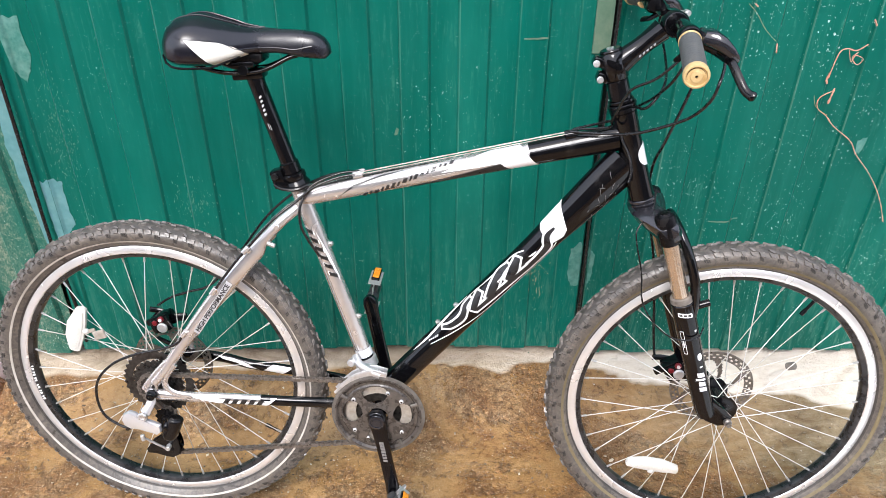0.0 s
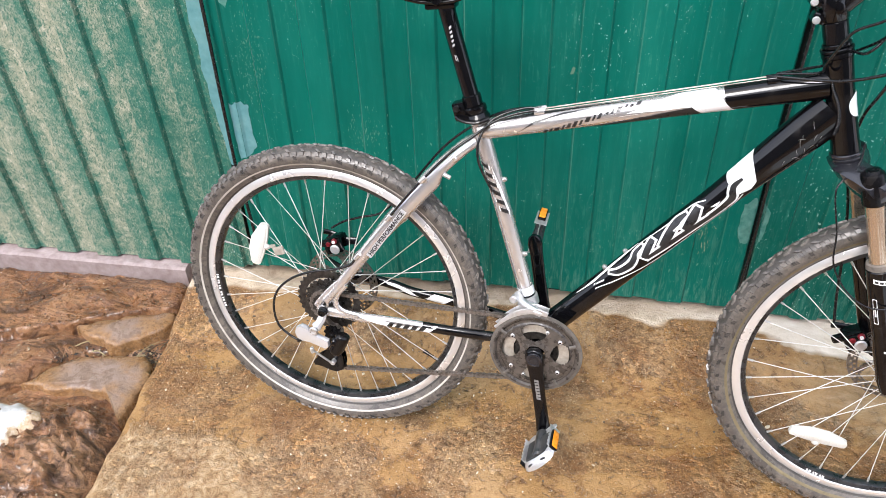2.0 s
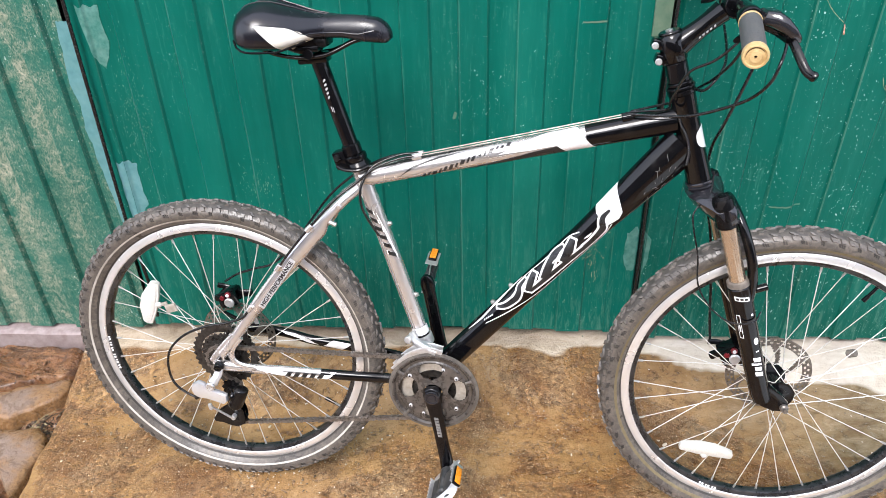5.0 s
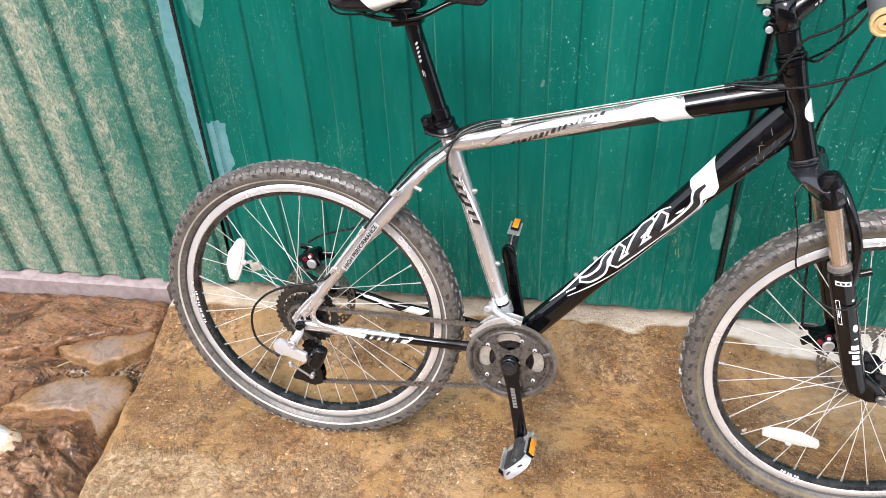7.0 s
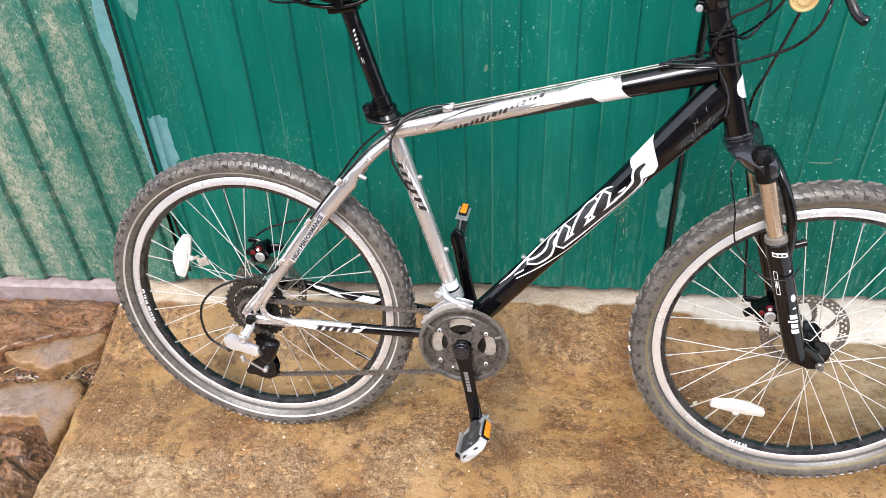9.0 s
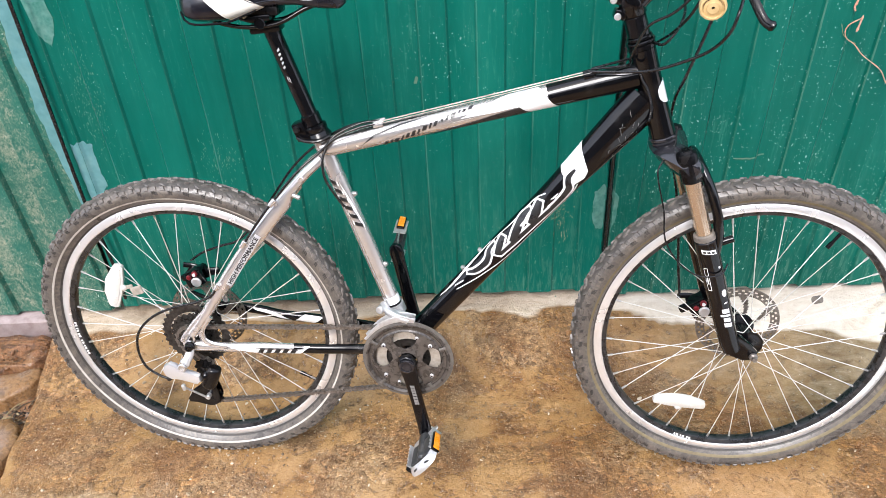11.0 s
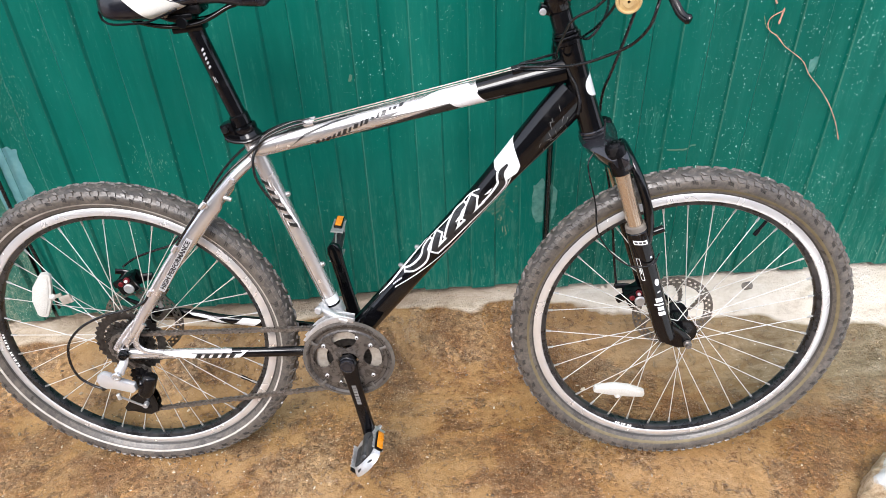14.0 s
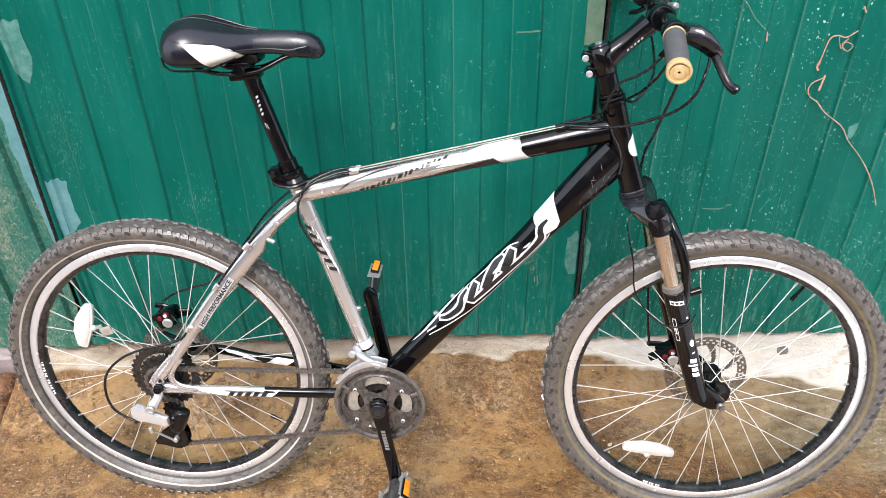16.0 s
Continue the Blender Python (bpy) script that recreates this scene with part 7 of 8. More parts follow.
def chain_guard():
    bm = bmesh.new()
    na = 180
    radii = [0.020, 0.0290, 0.0305, 0.0325, 0.0350, 0.0380, 0.0430, 0.0550, 0.0600, 0.0630, 0.0655, 0.0675, 0.0700, 0.0765, 0.0800, 0.0828]
    lift = [0.0060, 0.0052, 0.0044, 0.0042, 0.0040, 0.0038, 0.0034, 0.0028, 0.0024, 0.0020, 0.0018, 0.0014, -0.0012, -0.0016, 0.0026, 0.0028]
    y0 = CR_Y - 0.0095

    def open_cell(i, j):
        r = (radii[j] + radii[j + 1]) / 2
        e = ((r - 0.0490) / 0.0195) ** 2
        for centre, half in ((95, 27), (171, 27), (272, 27), (8, 27)):
            a = abs((360.0 * (i + 0.5) / na - centre + 180) % 360 - 180)
            if e < 1 and a < half * (1 - e) ** 0.5:
                return True
        return False

    grid = [[bm.verts.new(ring_at(CC, r, 2 * math.pi * i / na, y0 - h)) for r, h in zip(radii, lift)] for i in range(na)]
    for i in range(na):
        for j in range(len(radii) - 1):
            if not open_cell(i, j):
                bm.faces.new((grid[i][j], grid[(i + 1) % na][j], grid[(i + 1) % na][j + 1], grid[i][j + 1]))
    loose = [v for v in bm.verts if not v.link_faces]
    bmesh.ops.delete(bm, geom=loose, context="VERTS")
    ext = bmesh.ops.extrude_face_region(bm, geom=bm.faces[:])
    bmesh.ops.translate(bm, vec=(0, 0.0022, 0), verts=[g for g in ext["geom"] if isinstance(g, bmesh.types.BMVert)])
    bmesh.ops.recalc_face_normals(bm, faces=bm.faces)
    dusty = surface("dusty_dark_plastic", (0.036, 0.031, 0.028), (0.066, 0.057, 0.050), (0.2, 0.32), 0, 90, (0.17, 0.14, 0.115), 0.30, 34, 0.10, 0, 0.6)
    g = part("chain_guard", bm, dusty, crank, "dusty dark plastic chain guard with oval windows", 35)
    for ang, r, size in ((38, 0.0575, 0.0050), (142, 0.0575, 0.0050), (218, 0.0575, 0.0050), (322, 0.0575, 0.0050), (69, 0.0570, 0.0044), (249, 0.0560, 0.0038)):
        size *= 0.84
        bm = bmesh.new()
        p = ring_at(CC, r, radians(ang), y0 - 0.0012)
        cyl(bm, p + Vector((0, 0.001, 0)), p + Vector((0, -0.0042, 0)), size, 14, bev=0.001)
        bolt = part("guard_bolt", bm, bright_alloy, g, "bright guard bolt")
        bm = bmesh.new()
        cyl(bm, p + Vector((0, -0.0040, 0)), p + Vector((0, -0.0045, 0)), 0.0020, 6)
        part("socket", bm, black_satin, bolt, "dark hexagon socket")
    for ang in (22, 148, 225, 305):
        bm = bmesh.new()
        rad, tan = Vector((math.cos(radians(ang)), 0, math.sin(radians(ang)))), Vector((-math.sin(radians(ang)), 0, math.cos(radians(ang))))
        p = CC + rad * 0.0745 + Vector((0, y0 - 0.002, 0))
        tube(bm, [p - rad * 0.0065, p + rad * 0.001, p + rad * 0.0070], [(0.0020, 0.0040), (0.0022, 0.0030), (0.0020, 0.0052)], 10)
        part("guard_tab", bm, smoky, g, "pale moulded tab")
    bm = bmesh.new()
    lathe(bm, [(0.0830, y0 + 0.0012), (0.0885, y0 + 0.0026), (0.0895, y0 + 0.0018), (0.0890, y0 + 0.0004), (0.0830, y0 - 0.0010)], 96, CC, (0, 1, 0), closed=True)
    part("guard_rim", bm, smoky, g, "scuffed smoky outer rim of the guard")


smoky = surface("scuffed_smoky_plastic", (0.065, 0.058, 0.052), (0.11, 0.10, 0.09), (0.25, 0.4), 0, 120, (0.19, 0.165, 0.135), 0.35, 30, 0.1)
chain_guard()


def crank_arm(s, down):
    """One arm: s side, down 1 or -1."""
    d = Vector((0.032, 0, -0.167)).normalized() * down
    up = Vector((-d.z, 0, d.x))
    y = s * 0.0700
    bm = bmesh.new()
    rings = []
    for t, w, th, dy in ((-0.019, 0.006, 0.006, 0.0), (-0.015, 0.0135, 0.0085, 0.0), (-0.004, 0.0180, 0.0095, 0.0), (0.012, 0.0165, 0.0090, 0.001), (0.035, 0.0138, 0.0078, 0.004), (0.090, 0.0125, 0.0070, 0.009), (0.145, 0.0130, 0.0070, 0.013), (0.165, 0.0148, 0.0075, 0.014), (0.178, 0.0120, 0.0070, 0.014), (0.184, 0.0050, 0.0050, 0.014)):
        p = CC + d * t + Vector((0, y + s * dy, 0))
        rings.append([p + up * (w * math.copysign(abs(math.cos(a)) ** 0.6, math.cos(a))) + Vector((0, th * math.copysign(abs(math.sin(a)) ** 0.6, math.sin(a)), 0)) for a in (2 * math.pi * (k + 0.5) / 16 for k in range(16))])
    skin(bm, rings)
    bmesh.ops.recalc_face_normals(bm, faces=bm.faces)
    arm = part("crank_arm", bm, black_paint, crank, "black crank arm", 40)
    bm = bmesh.new()
    p = CC + Vector((0, y + s * 0.0095, 0))
    lathe(bm, [(0.0150, -0.004), (0.0150, 0.0016), (0.0135, 0.0026), (0.0112, 0.0026), (0.0104, 0.0010), (0.0085, 0.0010), (0.0078, 0.0022), (0.0001, 0.0026)], 28, p, (0, s, 0))
    part("crank_bolt", bm, shifter_grey, arm, "recessed crank bolt")
    if s < 0:
        a, b = CC + d * 0.04 + Vector((0, y - 0.0045, 0)), CC + d * 0.12 + Vector((0, y - 0.011, 0))
        decal("mark", [para(0.004 + 0.0066 * i, 0.0096 + 0.0066 * i, -0.0026, 0.0026, 0.3) for i in range(7)], a, b, lambda t: (0.0076, 0.03), grey_decal, arm, "grey bars on the arm", 0.003)
    return CC + d * 0.165 + Vector((0, y + s * 0.014, 0))


pedal_grey = surface("dusty_dark_grey_plastic", (0.018, 0.020, 0.022), (0.040, 0.043, 0.046), (0.3, 0.45), 0, 110, (0.12, 0.11, 0.10), 0.3, 60, 0.15, 0, 0.4)


def pedal(p, s, turn):
    """A caged pedal on its axle, outward along s; turn: its tilt."""
    m = Matrix.Translation(p) @ pose(0, 0, 0, 0, turn, 0)
    ob = new("pedal")
    ob.parent = crank
    ob.matrix_local = m
    tagged(ob, "pedal with black body, toothed alloy cage and amber reflectors")
    bm = bmesh.new()
    cyl(bm, (0, s * -0.004, 0), (0, s * 0.012, 0), 0.0070, 16)
    lathe(bm, [(0.0105, 0.012), (0.0125, 0.016), (0.0110, 0.050), (0.0115, 0.074), (0.0080, 0.078), (0.0001, 0.078)], 20, (0, 0, 0), (0, s, 0))
    for x in (-0.017, 0.017):
        box(bm, Matrix.Translation((x, s * 0.055, 0)), (0.022, 0.050, 0.015), 0.004)
    part("pedal_body", bm, pedal_grey, ob, "dusty dark grey pedal body")
    for sx in (-1, 1):
        # toothed side plate
        bm = bmesh.new()
        n = 13
        edge = []
        for k in range(n):
            y0, y1 = 0.018 + 0.057 * k / n, 0.018 + 0.057 * (k + 1) / n
            h = 0.0125 if k % 2 == 0 else 0.0098
            edge += [(s * (y0 + 0.0006), h), (s * (y1 - 0.0006), h)]
        edge = edge + [(yy, -h) for yy, h in reversed(edge)]
        lo = [bm.verts.new((sx * 0.0335, yy, zz)) for yy, zz in edge]
        hi = [bm.verts.new((sx * 0.0355, yy, zz)) for yy, zz in edge]
        bm.faces.new(lo)
        bm.faces.new(list(reversed(hi)))
        for k in range(len(edge)):
            q = (k + 1) % len(edge)
            bm.faces.new((lo[k], lo[q], hi[q], hi[k]))
        bmesh.ops.triangulate(bm, faces=[f for f in bm.faces if len(f.verts) > 4])
        bmesh.ops.recalc_face_normals(bm, faces=bm.faces)
        part("cage_side", bm, alloy, ob, "toothed bright alloy cage plate", 30)
    for ya, yb, yc, rz in ((0.074, 0.089, 0.094, 0.0100), (0.018, 0.011, 0.014, 0.0090)):
        # rounded end of the cage
        bm = bmesh.new()
        pts = curve_pts([(-0.0345, s * ya, 0), (-0.026, s * yb, 0), (0.0, s * yc, 0), (0.026, s * yb, 0), (0.0345, s * ya, 0)], 16)
        tube(bm, pts, [(rz * (0.72 + 0.28 * math.sin(math.pi * i / (len(pts) - 1))), 0.0014) for i in range(len(pts))], 10)
        end = part("cage_end", bm, alloy, ob, "rounded scuffed alloy cage end", 30)
        if ya > 0.05:
            for x in (-0.015, 0.015):
                bm = bmesh.new()
                ball(bm, (x, s * 0.0925, 0), 0.0075, (1, 0.22, 0.52))
                part("slot", bm, pedal_grey, end, "dark oval slot in the cage end")
    for sx in (-1, 1):
        bm = bmesh.new()
        box(bm, Matrix.Translation((sx * 0.0385, s * 0.056, 0)), (0.0060, 0.046, 0.0165), 0.0015)
        hold = part("reflector_frame", bm, black_plastic, ob, "black reflector frame")
        bm = bmesh.new()
        box(bm, Matrix.Translation((sx * 0.0417, s * 0.056, 0)), (0.0028, 0.041, 0.0128), 0.0008)
        part("reflector", bm, amber, hold, "amber pedal reflector")


pedal(crank_arm(-1, 1), -1, -48)
pedal(crank_arm(1, -1), 1, -82)

# front derailleur round the seat tube
bm = bmesh.new()
lathe(bm, [(0.0156, -0.010), (0.0190, -0.009), (0.0190, 0.009), (0.0156, 0.010)], 24, BB.lerp(ST_TOP, 0.19), ST_UP)
box(bm, Matrix.Translation((0.412, -0.026, 0.384)) @ pose(0, 0, 0, 0, 14, 0), (0.046, 0.014, 0.013), 0.004)
box(bm, Matrix.Translation((0.432, -0.028, 0.372)) @ pose(0, 0, 0, 20, 30, 0), (0.030, 0.018, 0.014), 0.004)
cyl(bm, (0.398, -0.022, 0.390), (0.398, -0.034, 0.391), 0.006, 12, bev=0.001)
tube(bm, curve_pts([(0.386, -0.020, 0.402), (0.400, -0.040, 0.398), (0.420, -0.050, 0.392), (0.438, -0.052, 0.386)], 10), [(0.007, 0.008)] * 11, 12)
cyl(bm, (0.384, -0.026, 0.398), (0.381, -0.040, 0.400), 0.0075, 14, bev=0.0015)
fd = part("front_derailleur", bm, alloy, bike, "dusty silver front derailleur", 40)
for y in (CR_Y - 0.0085, CR_Y + 0.0075):
    bm = bmesh.new()
    pts = curve_pts([(0.352, y, 0.344), (0.372, y, 0.366), (0.396, y, 0.383), (0.424, y, 0.391), (0.450, y, 0.386)], 18)
    tube(bm, pts, [(0.0011, 0.0030 + 0.0045 * smooth(0, 9, i)) for i in range(len(pts))], 12)
    part("chain_cage_plate", bm, alloy, fd, "dusty bright chain cage plate", 40)

# rear derailleur
rd = new("rear_derailleur")
rd.parent = bike
tagged(rd, "silver and black rear derailleur")
PU, PL = Vector((0.014, CH_Y - 0.004, 0.264)), Vector((0.018, CH_Y - 0.004, 0.193))
bm = bmesh.new()
tube(bm, curve_pts([(0.005, -0.076, 0.333), (0.005, -0.080, 0.322), (0.001, -0.086, 0.312), (-0.006, -0.090, 0.302)], 10), [(0.006, 0.0090)] * 8 + [(0.0065, 0.0105)] * 3, 14)
mount = part("mount", bm, bright_alloy, rd, "silver hanger bracket")
bm = bmesh.new()
lathe(bm, [(0.0100, 0.0), (0.0100, 0.004), (0.0082, 0.006), (0.0078, 0.011), (0.0056, 0.0125), (0.0046, 0.0125), (0.0040, 0.0100), (0.0001, 0.0100)], 22, (0.006, -0.074, 0.334), (0, -1, 0))
part("hanger_bolt", bm, black_satin, mount, "black hanger bolt")
bm = bmesh.new()
plate(bm, [(-0.051, 0.288), (-0.047, 0.300), (-0.036, 0.306), (-0.024, 0.302), (-0.014, 0.291), (0.004, 0.284), (0.021, 0.277), (0.022, 0.263), (0.014, 0.256), (-0.004, 0.262), (-0.020, 0.267), (-0.036, 0.268), (-0.047, 0.275)], -0.099, -0.085, 0.0055)
body = part("link_body", bm, bright_alloy, rd, "bright silver parallelogram body", 45)
bm = bmesh.new()
lathe(bm, [(0.0092, 0.0), (0.0092, 0.003), (0.0075, 0.005), (0.0045, 0.005), (0.0035, 0.0035), (0.0001, 0.0035)], 20, (-0.006, -0.100, 0.301), (0, -1, 0))
part("pivot_bolt", bm, steel, body, "steel pivot bolt")
bm = bmesh.new()
cyl(bm, (-0.016, -0.098, 0.256), (-0.014, -0.098, 0.243), 0.0042, 12, bev=0.001)
part("limit_screw", bm, alloy, body, "small alloy limit screw")
bm = bmesh.new()
cyl(bm, (-0.040, -0.090, 0.266), (-0.050, -0.086, 0.258), 0.0040, 12, bev=0.001)
part("cable_ferrule", bm, black_satin, body, "black cable end ferrule")
bm = bmesh.new()
tube(bm, curve_pts([(0.048, -0.080, 0.288), (0.046, -0.081, 0.281), (0.040, -0.081, 0.266), (0.031, -0.080, 0.248), (0.026, -0.079, 0.238)], 12), [0.0085, 0.0130] + [0.0148] * 9 + [0.0125, 0.0080], 20)
cyl(bm, (0.024, -0.086, 0.272), (0.034, -0.083, 0.268), 0.0105, 18, bev=0.002)
part("knuckle", bm, black_satin, rd, "black spring knuckle", 45)
for y in (CH_Y - 0.0135, CH_Y + 0.0055):
    bm = bmesh.new()
    plate(bm, [(-0.033, 0.190), (-0.024, 0.202), (-0.010, 0.212), (0.004, 0.230), (0.003, 0.262), (0.012, 0.276), (0.024, 0.274), (0.029, 0.258), (0.028, 0.232), (0.034, 0.212), (0.036, 0.194), (0.031, 0.180), (0.018, 0.173), (0.004, 0.175), (-0.014, 0.181), (-0.030, 0.182)], y - 0.001, y + 0.001, 0.0004)
    part("cage_plate", bm, black_satin, rd, "black pulley cage plate")
for c in (PU, PL):
    bm = bmesh.new()
    sprocket(bm, c, 0.0195, 11, c.y, 0.005, 0.005, 0.005)
    cyl(bm, c + Vector((0, -0.012, 0)), c + Vector((0, 0.008, 0)), 0.0048, 12, bev=0.001)
    part("jockey_wheel", bm, black_plastic, rd, "black jockey wheel")
bm = bmesh.new()
tube(bm, [(-0.016, -0.094, 0.246), (0.012, -0.074, 0.206)], 0.0022, 8)
cyl(bm, (0.0150, -0.060, 0.202), (0.0150, -0.073, 0.202), 0.0052, 14, bev=0.001)
part("cage_bolt", bm, alloy, rd, "silver cage bolt")


def chain():
    """The chain's loop, link by link."""
    path = []

    def arc(c, r, a0, a1, n):
        for i in range(n + 1):
            a = radians(a0 + (a1 - a0) * i / n)
            path.append(Vector((c.x + r * math.cos(a), CH_Y, c.z + r * math.sin(a))))

    arc(CC, 0.0710, -100, 100, 24)
    arc(REAR, 0.0310, 95, 262, 14)
    arc(PU, 0.0185, 100, -60, 10)
    arc(PL, 0.0185, 140, 275, 10)
    path.append(path[0].copy())
    lens = [0.0]
    for a, b in zip(path, path[1:]):
        lens.append(lens[-1] + (b - a).length)
    total = lens[-1]
    n = 2 * round(total / 0.0127 / 2)
    pitch = total / n

    def at(s):
        s %= total
        for i in range(len(path) - 1):
            if s <= lens[i + 1]:
                t = (s - lens[i]) / max(1e-9, lens[i + 1] - lens[i])
                p = path[i].lerp(path[i + 1], t)
                # a slight sag in the free runs
                return p
        return path[-1]

    bm = bmesh.new()
    for k in range(n):
        a, b = at(k * pitch), at((k + 1) * pitch)
        d = (b - a).normalized()
        u = Vector((-d.z, 0, d.x))
        off = 0.0034 if k % 2 == 0 else 0.0022
        for s in (-1, 1):
            ring = []
            for t, w in ((-0.0038, 0.0022), (-0.0018, 0.0040), (0.003, 0.0032), (pitch - 0.003, 0.0032), (pitch + 0.0018, 0.0040), (pitch + 0.0038, 0.0022)):
                ring.append((t, w))
            outline = ring + [(t, -w) for t, w in reversed(ring)]
            v0 = [bm.verts.new(a + d * t + u * w + Vector((0, s * off, 0))) for t, w in outline]
            v1 = [bm.verts.new(a + d * t + u * w + Vector((0, s * (off + 0.0011), 0))) for t, w in outline]
            bm.faces.new(v0)
            bm.faces.new(list(reversed(v1)))
            for i in range(12):
                j = (i + 1) % 12
                bm.faces.new((v0[i], v0[j], v1[j], v1[i]))
        skin(bm, [[a + Vector((0, yy, 0)) + d * (0.0028 * math.cos(q)) + u * (0.0028 * math.sin(q)) for q in (2 * math.pi * i / 8 for i in range(8))] for yy in (-0.0046, 0.0046)])
    bmesh.ops.recalc_face_normals(bm, faces=bm.faces)
    part("chain", bm, chain_steel, bike, "grimy steel chain", 30)


chain()


# ---- disc brake calipers ----
def caliper(c, disc_y, ang, adaptor):
    ob = new("brake_caliper")
    ob.parent = bike
    ob.matrix_local = Matrix.Translation(c) @ pose(0, 0, 0, 0, ang, 0)
    tagged(ob, "black mechanical disc brake caliper with red pad adjuster")
    bm = bmesh.new()
    for y in (-0.014, 0.012):
        box(bm, Matrix.Translation((0, y, 0)), (0.040, 0.014, 0.030), 0.005)
    box(bm, Matrix.Translation((0.0, 0, 0.013)), (0.036, 0.030, 0.010), 0.003)
    box(bm, Matrix.Translation((-0.026, 0.004, 0.004)), (0.024, 0.012, 0.014), 0.004)
    part("caliper_body", bm, black_satin, ob, "black cast caliper body")
    bm = bmesh.new()
    cyl(bm, (0.004, -0.026, -0.004), (0.004, -0.020, -0.004), 0.0105, 20, bev=0.002)
    part("pad_adjuster", bm, alloy, ob, "round silver pad adjuster")
    bm = bmesh.new()
    cyl(bm, (0.010, -0.026, 0.014), (0.010, -0.020, 0.014), 0.0062, 16, bev=0.001)
    cyl(bm, (-0.006, -0.025, 0.010), (-0.006, -0.020, 0.010), 0.0052, 16, bev=0.001)
    part("red_screw", bm, red_anodised, ob, "red anodised screws")
    bm = bmesh.new()
    cyl(bm, (0.010, -0.028, 0.014), (0.010, -0.0255, 0.014), 0.0034, 12)
    part("screw_head", bm, white_paint, ob, "white screw cap")
    bm = bmesh.new()
    tube(bm, curve_pts([(0.006, 0.020, 0.002), (-0.014, 0.022, 0.016), (-0.028, 0.018, 0.026)], 10), [(0.004, 0.006)] * 11, 10)
    part("actuator_arm", bm, black_satin, ob, "black actuator arm")
    bm = bmesh.new()
    tube(bm, [Vector((0.0, 0.012, 0.0)), Vector(adaptor)], [(0.006, 0.010), (0.005, 0.008)], 10)
    part("adaptor", bm, black_satin, ob, "black caliper adaptor")


caliper(FRONT + Vector((-0.078, 0.044, 0.040)), 0.042, -30, (0.030, 0.014, 0.020))
caliper(REAR + Vector((-0.008, 0.048, 0.092)), 0.046, -20, (0.040, 0.014, -0.010))


# ---- loose things and marks round the bicycle ----
def snow_bank():
    """A thick bank of old snow with a steep muddy edge."""
    back = ((0.80, 0.80), (0.88, 0.880), (0.945, 0.922), (1.00, 0.934), (1.12, 0.938), (1.28, 0.956), (1.376, 0.991), (1.507, 1.056), (1.62, 1.090), (2.2, 1.175), (3.5, 1.275))
    side = ((-2.0, 0.60), (0.3, 0.70), (0.60, 0.775), (0.75, 0.815), (0.83, 0.845), (0.90, 0.885), (0.96, 0.95))
    bm = bmesh.new()
    lay = bm.verts.layers.float.new("rim")
    xs = steps(0.62, 3.6, 0.62, 1.8, 0.007, 0.035)
    ys = steps(-1.6, 1.32, 0.45, 1.32, 0.007, 0.035)
    grid = []
    for y in ys:
        row = []
        for x in xs:
            wob = 0.020 * fbm(x * 6, y * 6, 1) + 0.010 * fbm(x * 22, y * 22, 5) + 0.004 * fbm(x * 60, y * 60, 3)
            d = min(interp_line(back, x) - y, x - interp_line(side, y), 2.75 + 0.3 * math.sin(y * 3) - x, y + 0.75 + 0.2 * math.sin(x * 4)) + wob
            h = 0.060 * smooth(-0.003, 0.010, d) + 0.025 * smooth(0.006, 0.045, d) + 0.05 * smooth(0.02, 0.5, d) + 0.009 * fbm(x * 4, y * 4, 9) * smooth(0, 0.08, d) + 0.002 * fbm(x * 14, y * 14, 6) * smooth(0, 0.04, d) + 0.002 * fbm(x * 30, y * 30, 2) * smooth(0, 0.03, d)
            z = slab_height(x, y) - 0.012 + h
            v = bm.verts.new((x, y, z))
            v[lay] = max(smooth(0.038 + 0.030 * fbm(x * 12, y * 12, 12), 0.014, d), 0.26 * smooth(0.11 + 0.10 * fbm(x * 7, y * 7, 2), 0.02, d) * smooth(1.25, 0.85, x))
            row.append((v, d))
        grid.append(row)
    for a, b in zip(grid, grid[1:]):
        for i in range(len(xs) - 1):
            q = (a[i], a[i + 1], b[i + 1], b[i])
            if max(p[1] for p in q) > -0.02:
                bm.faces.new([p[0] for p in q])
    bmesh.ops.delete(bm, geom=[v for v in bm.verts if not v.link_faces], context="VERTS")
    ob = part("snow_bank", bm, snow, None, "thick bank of old white snow with a muddy tan edge", 80)
    tagged(ob, category="snow")


snow_bank()


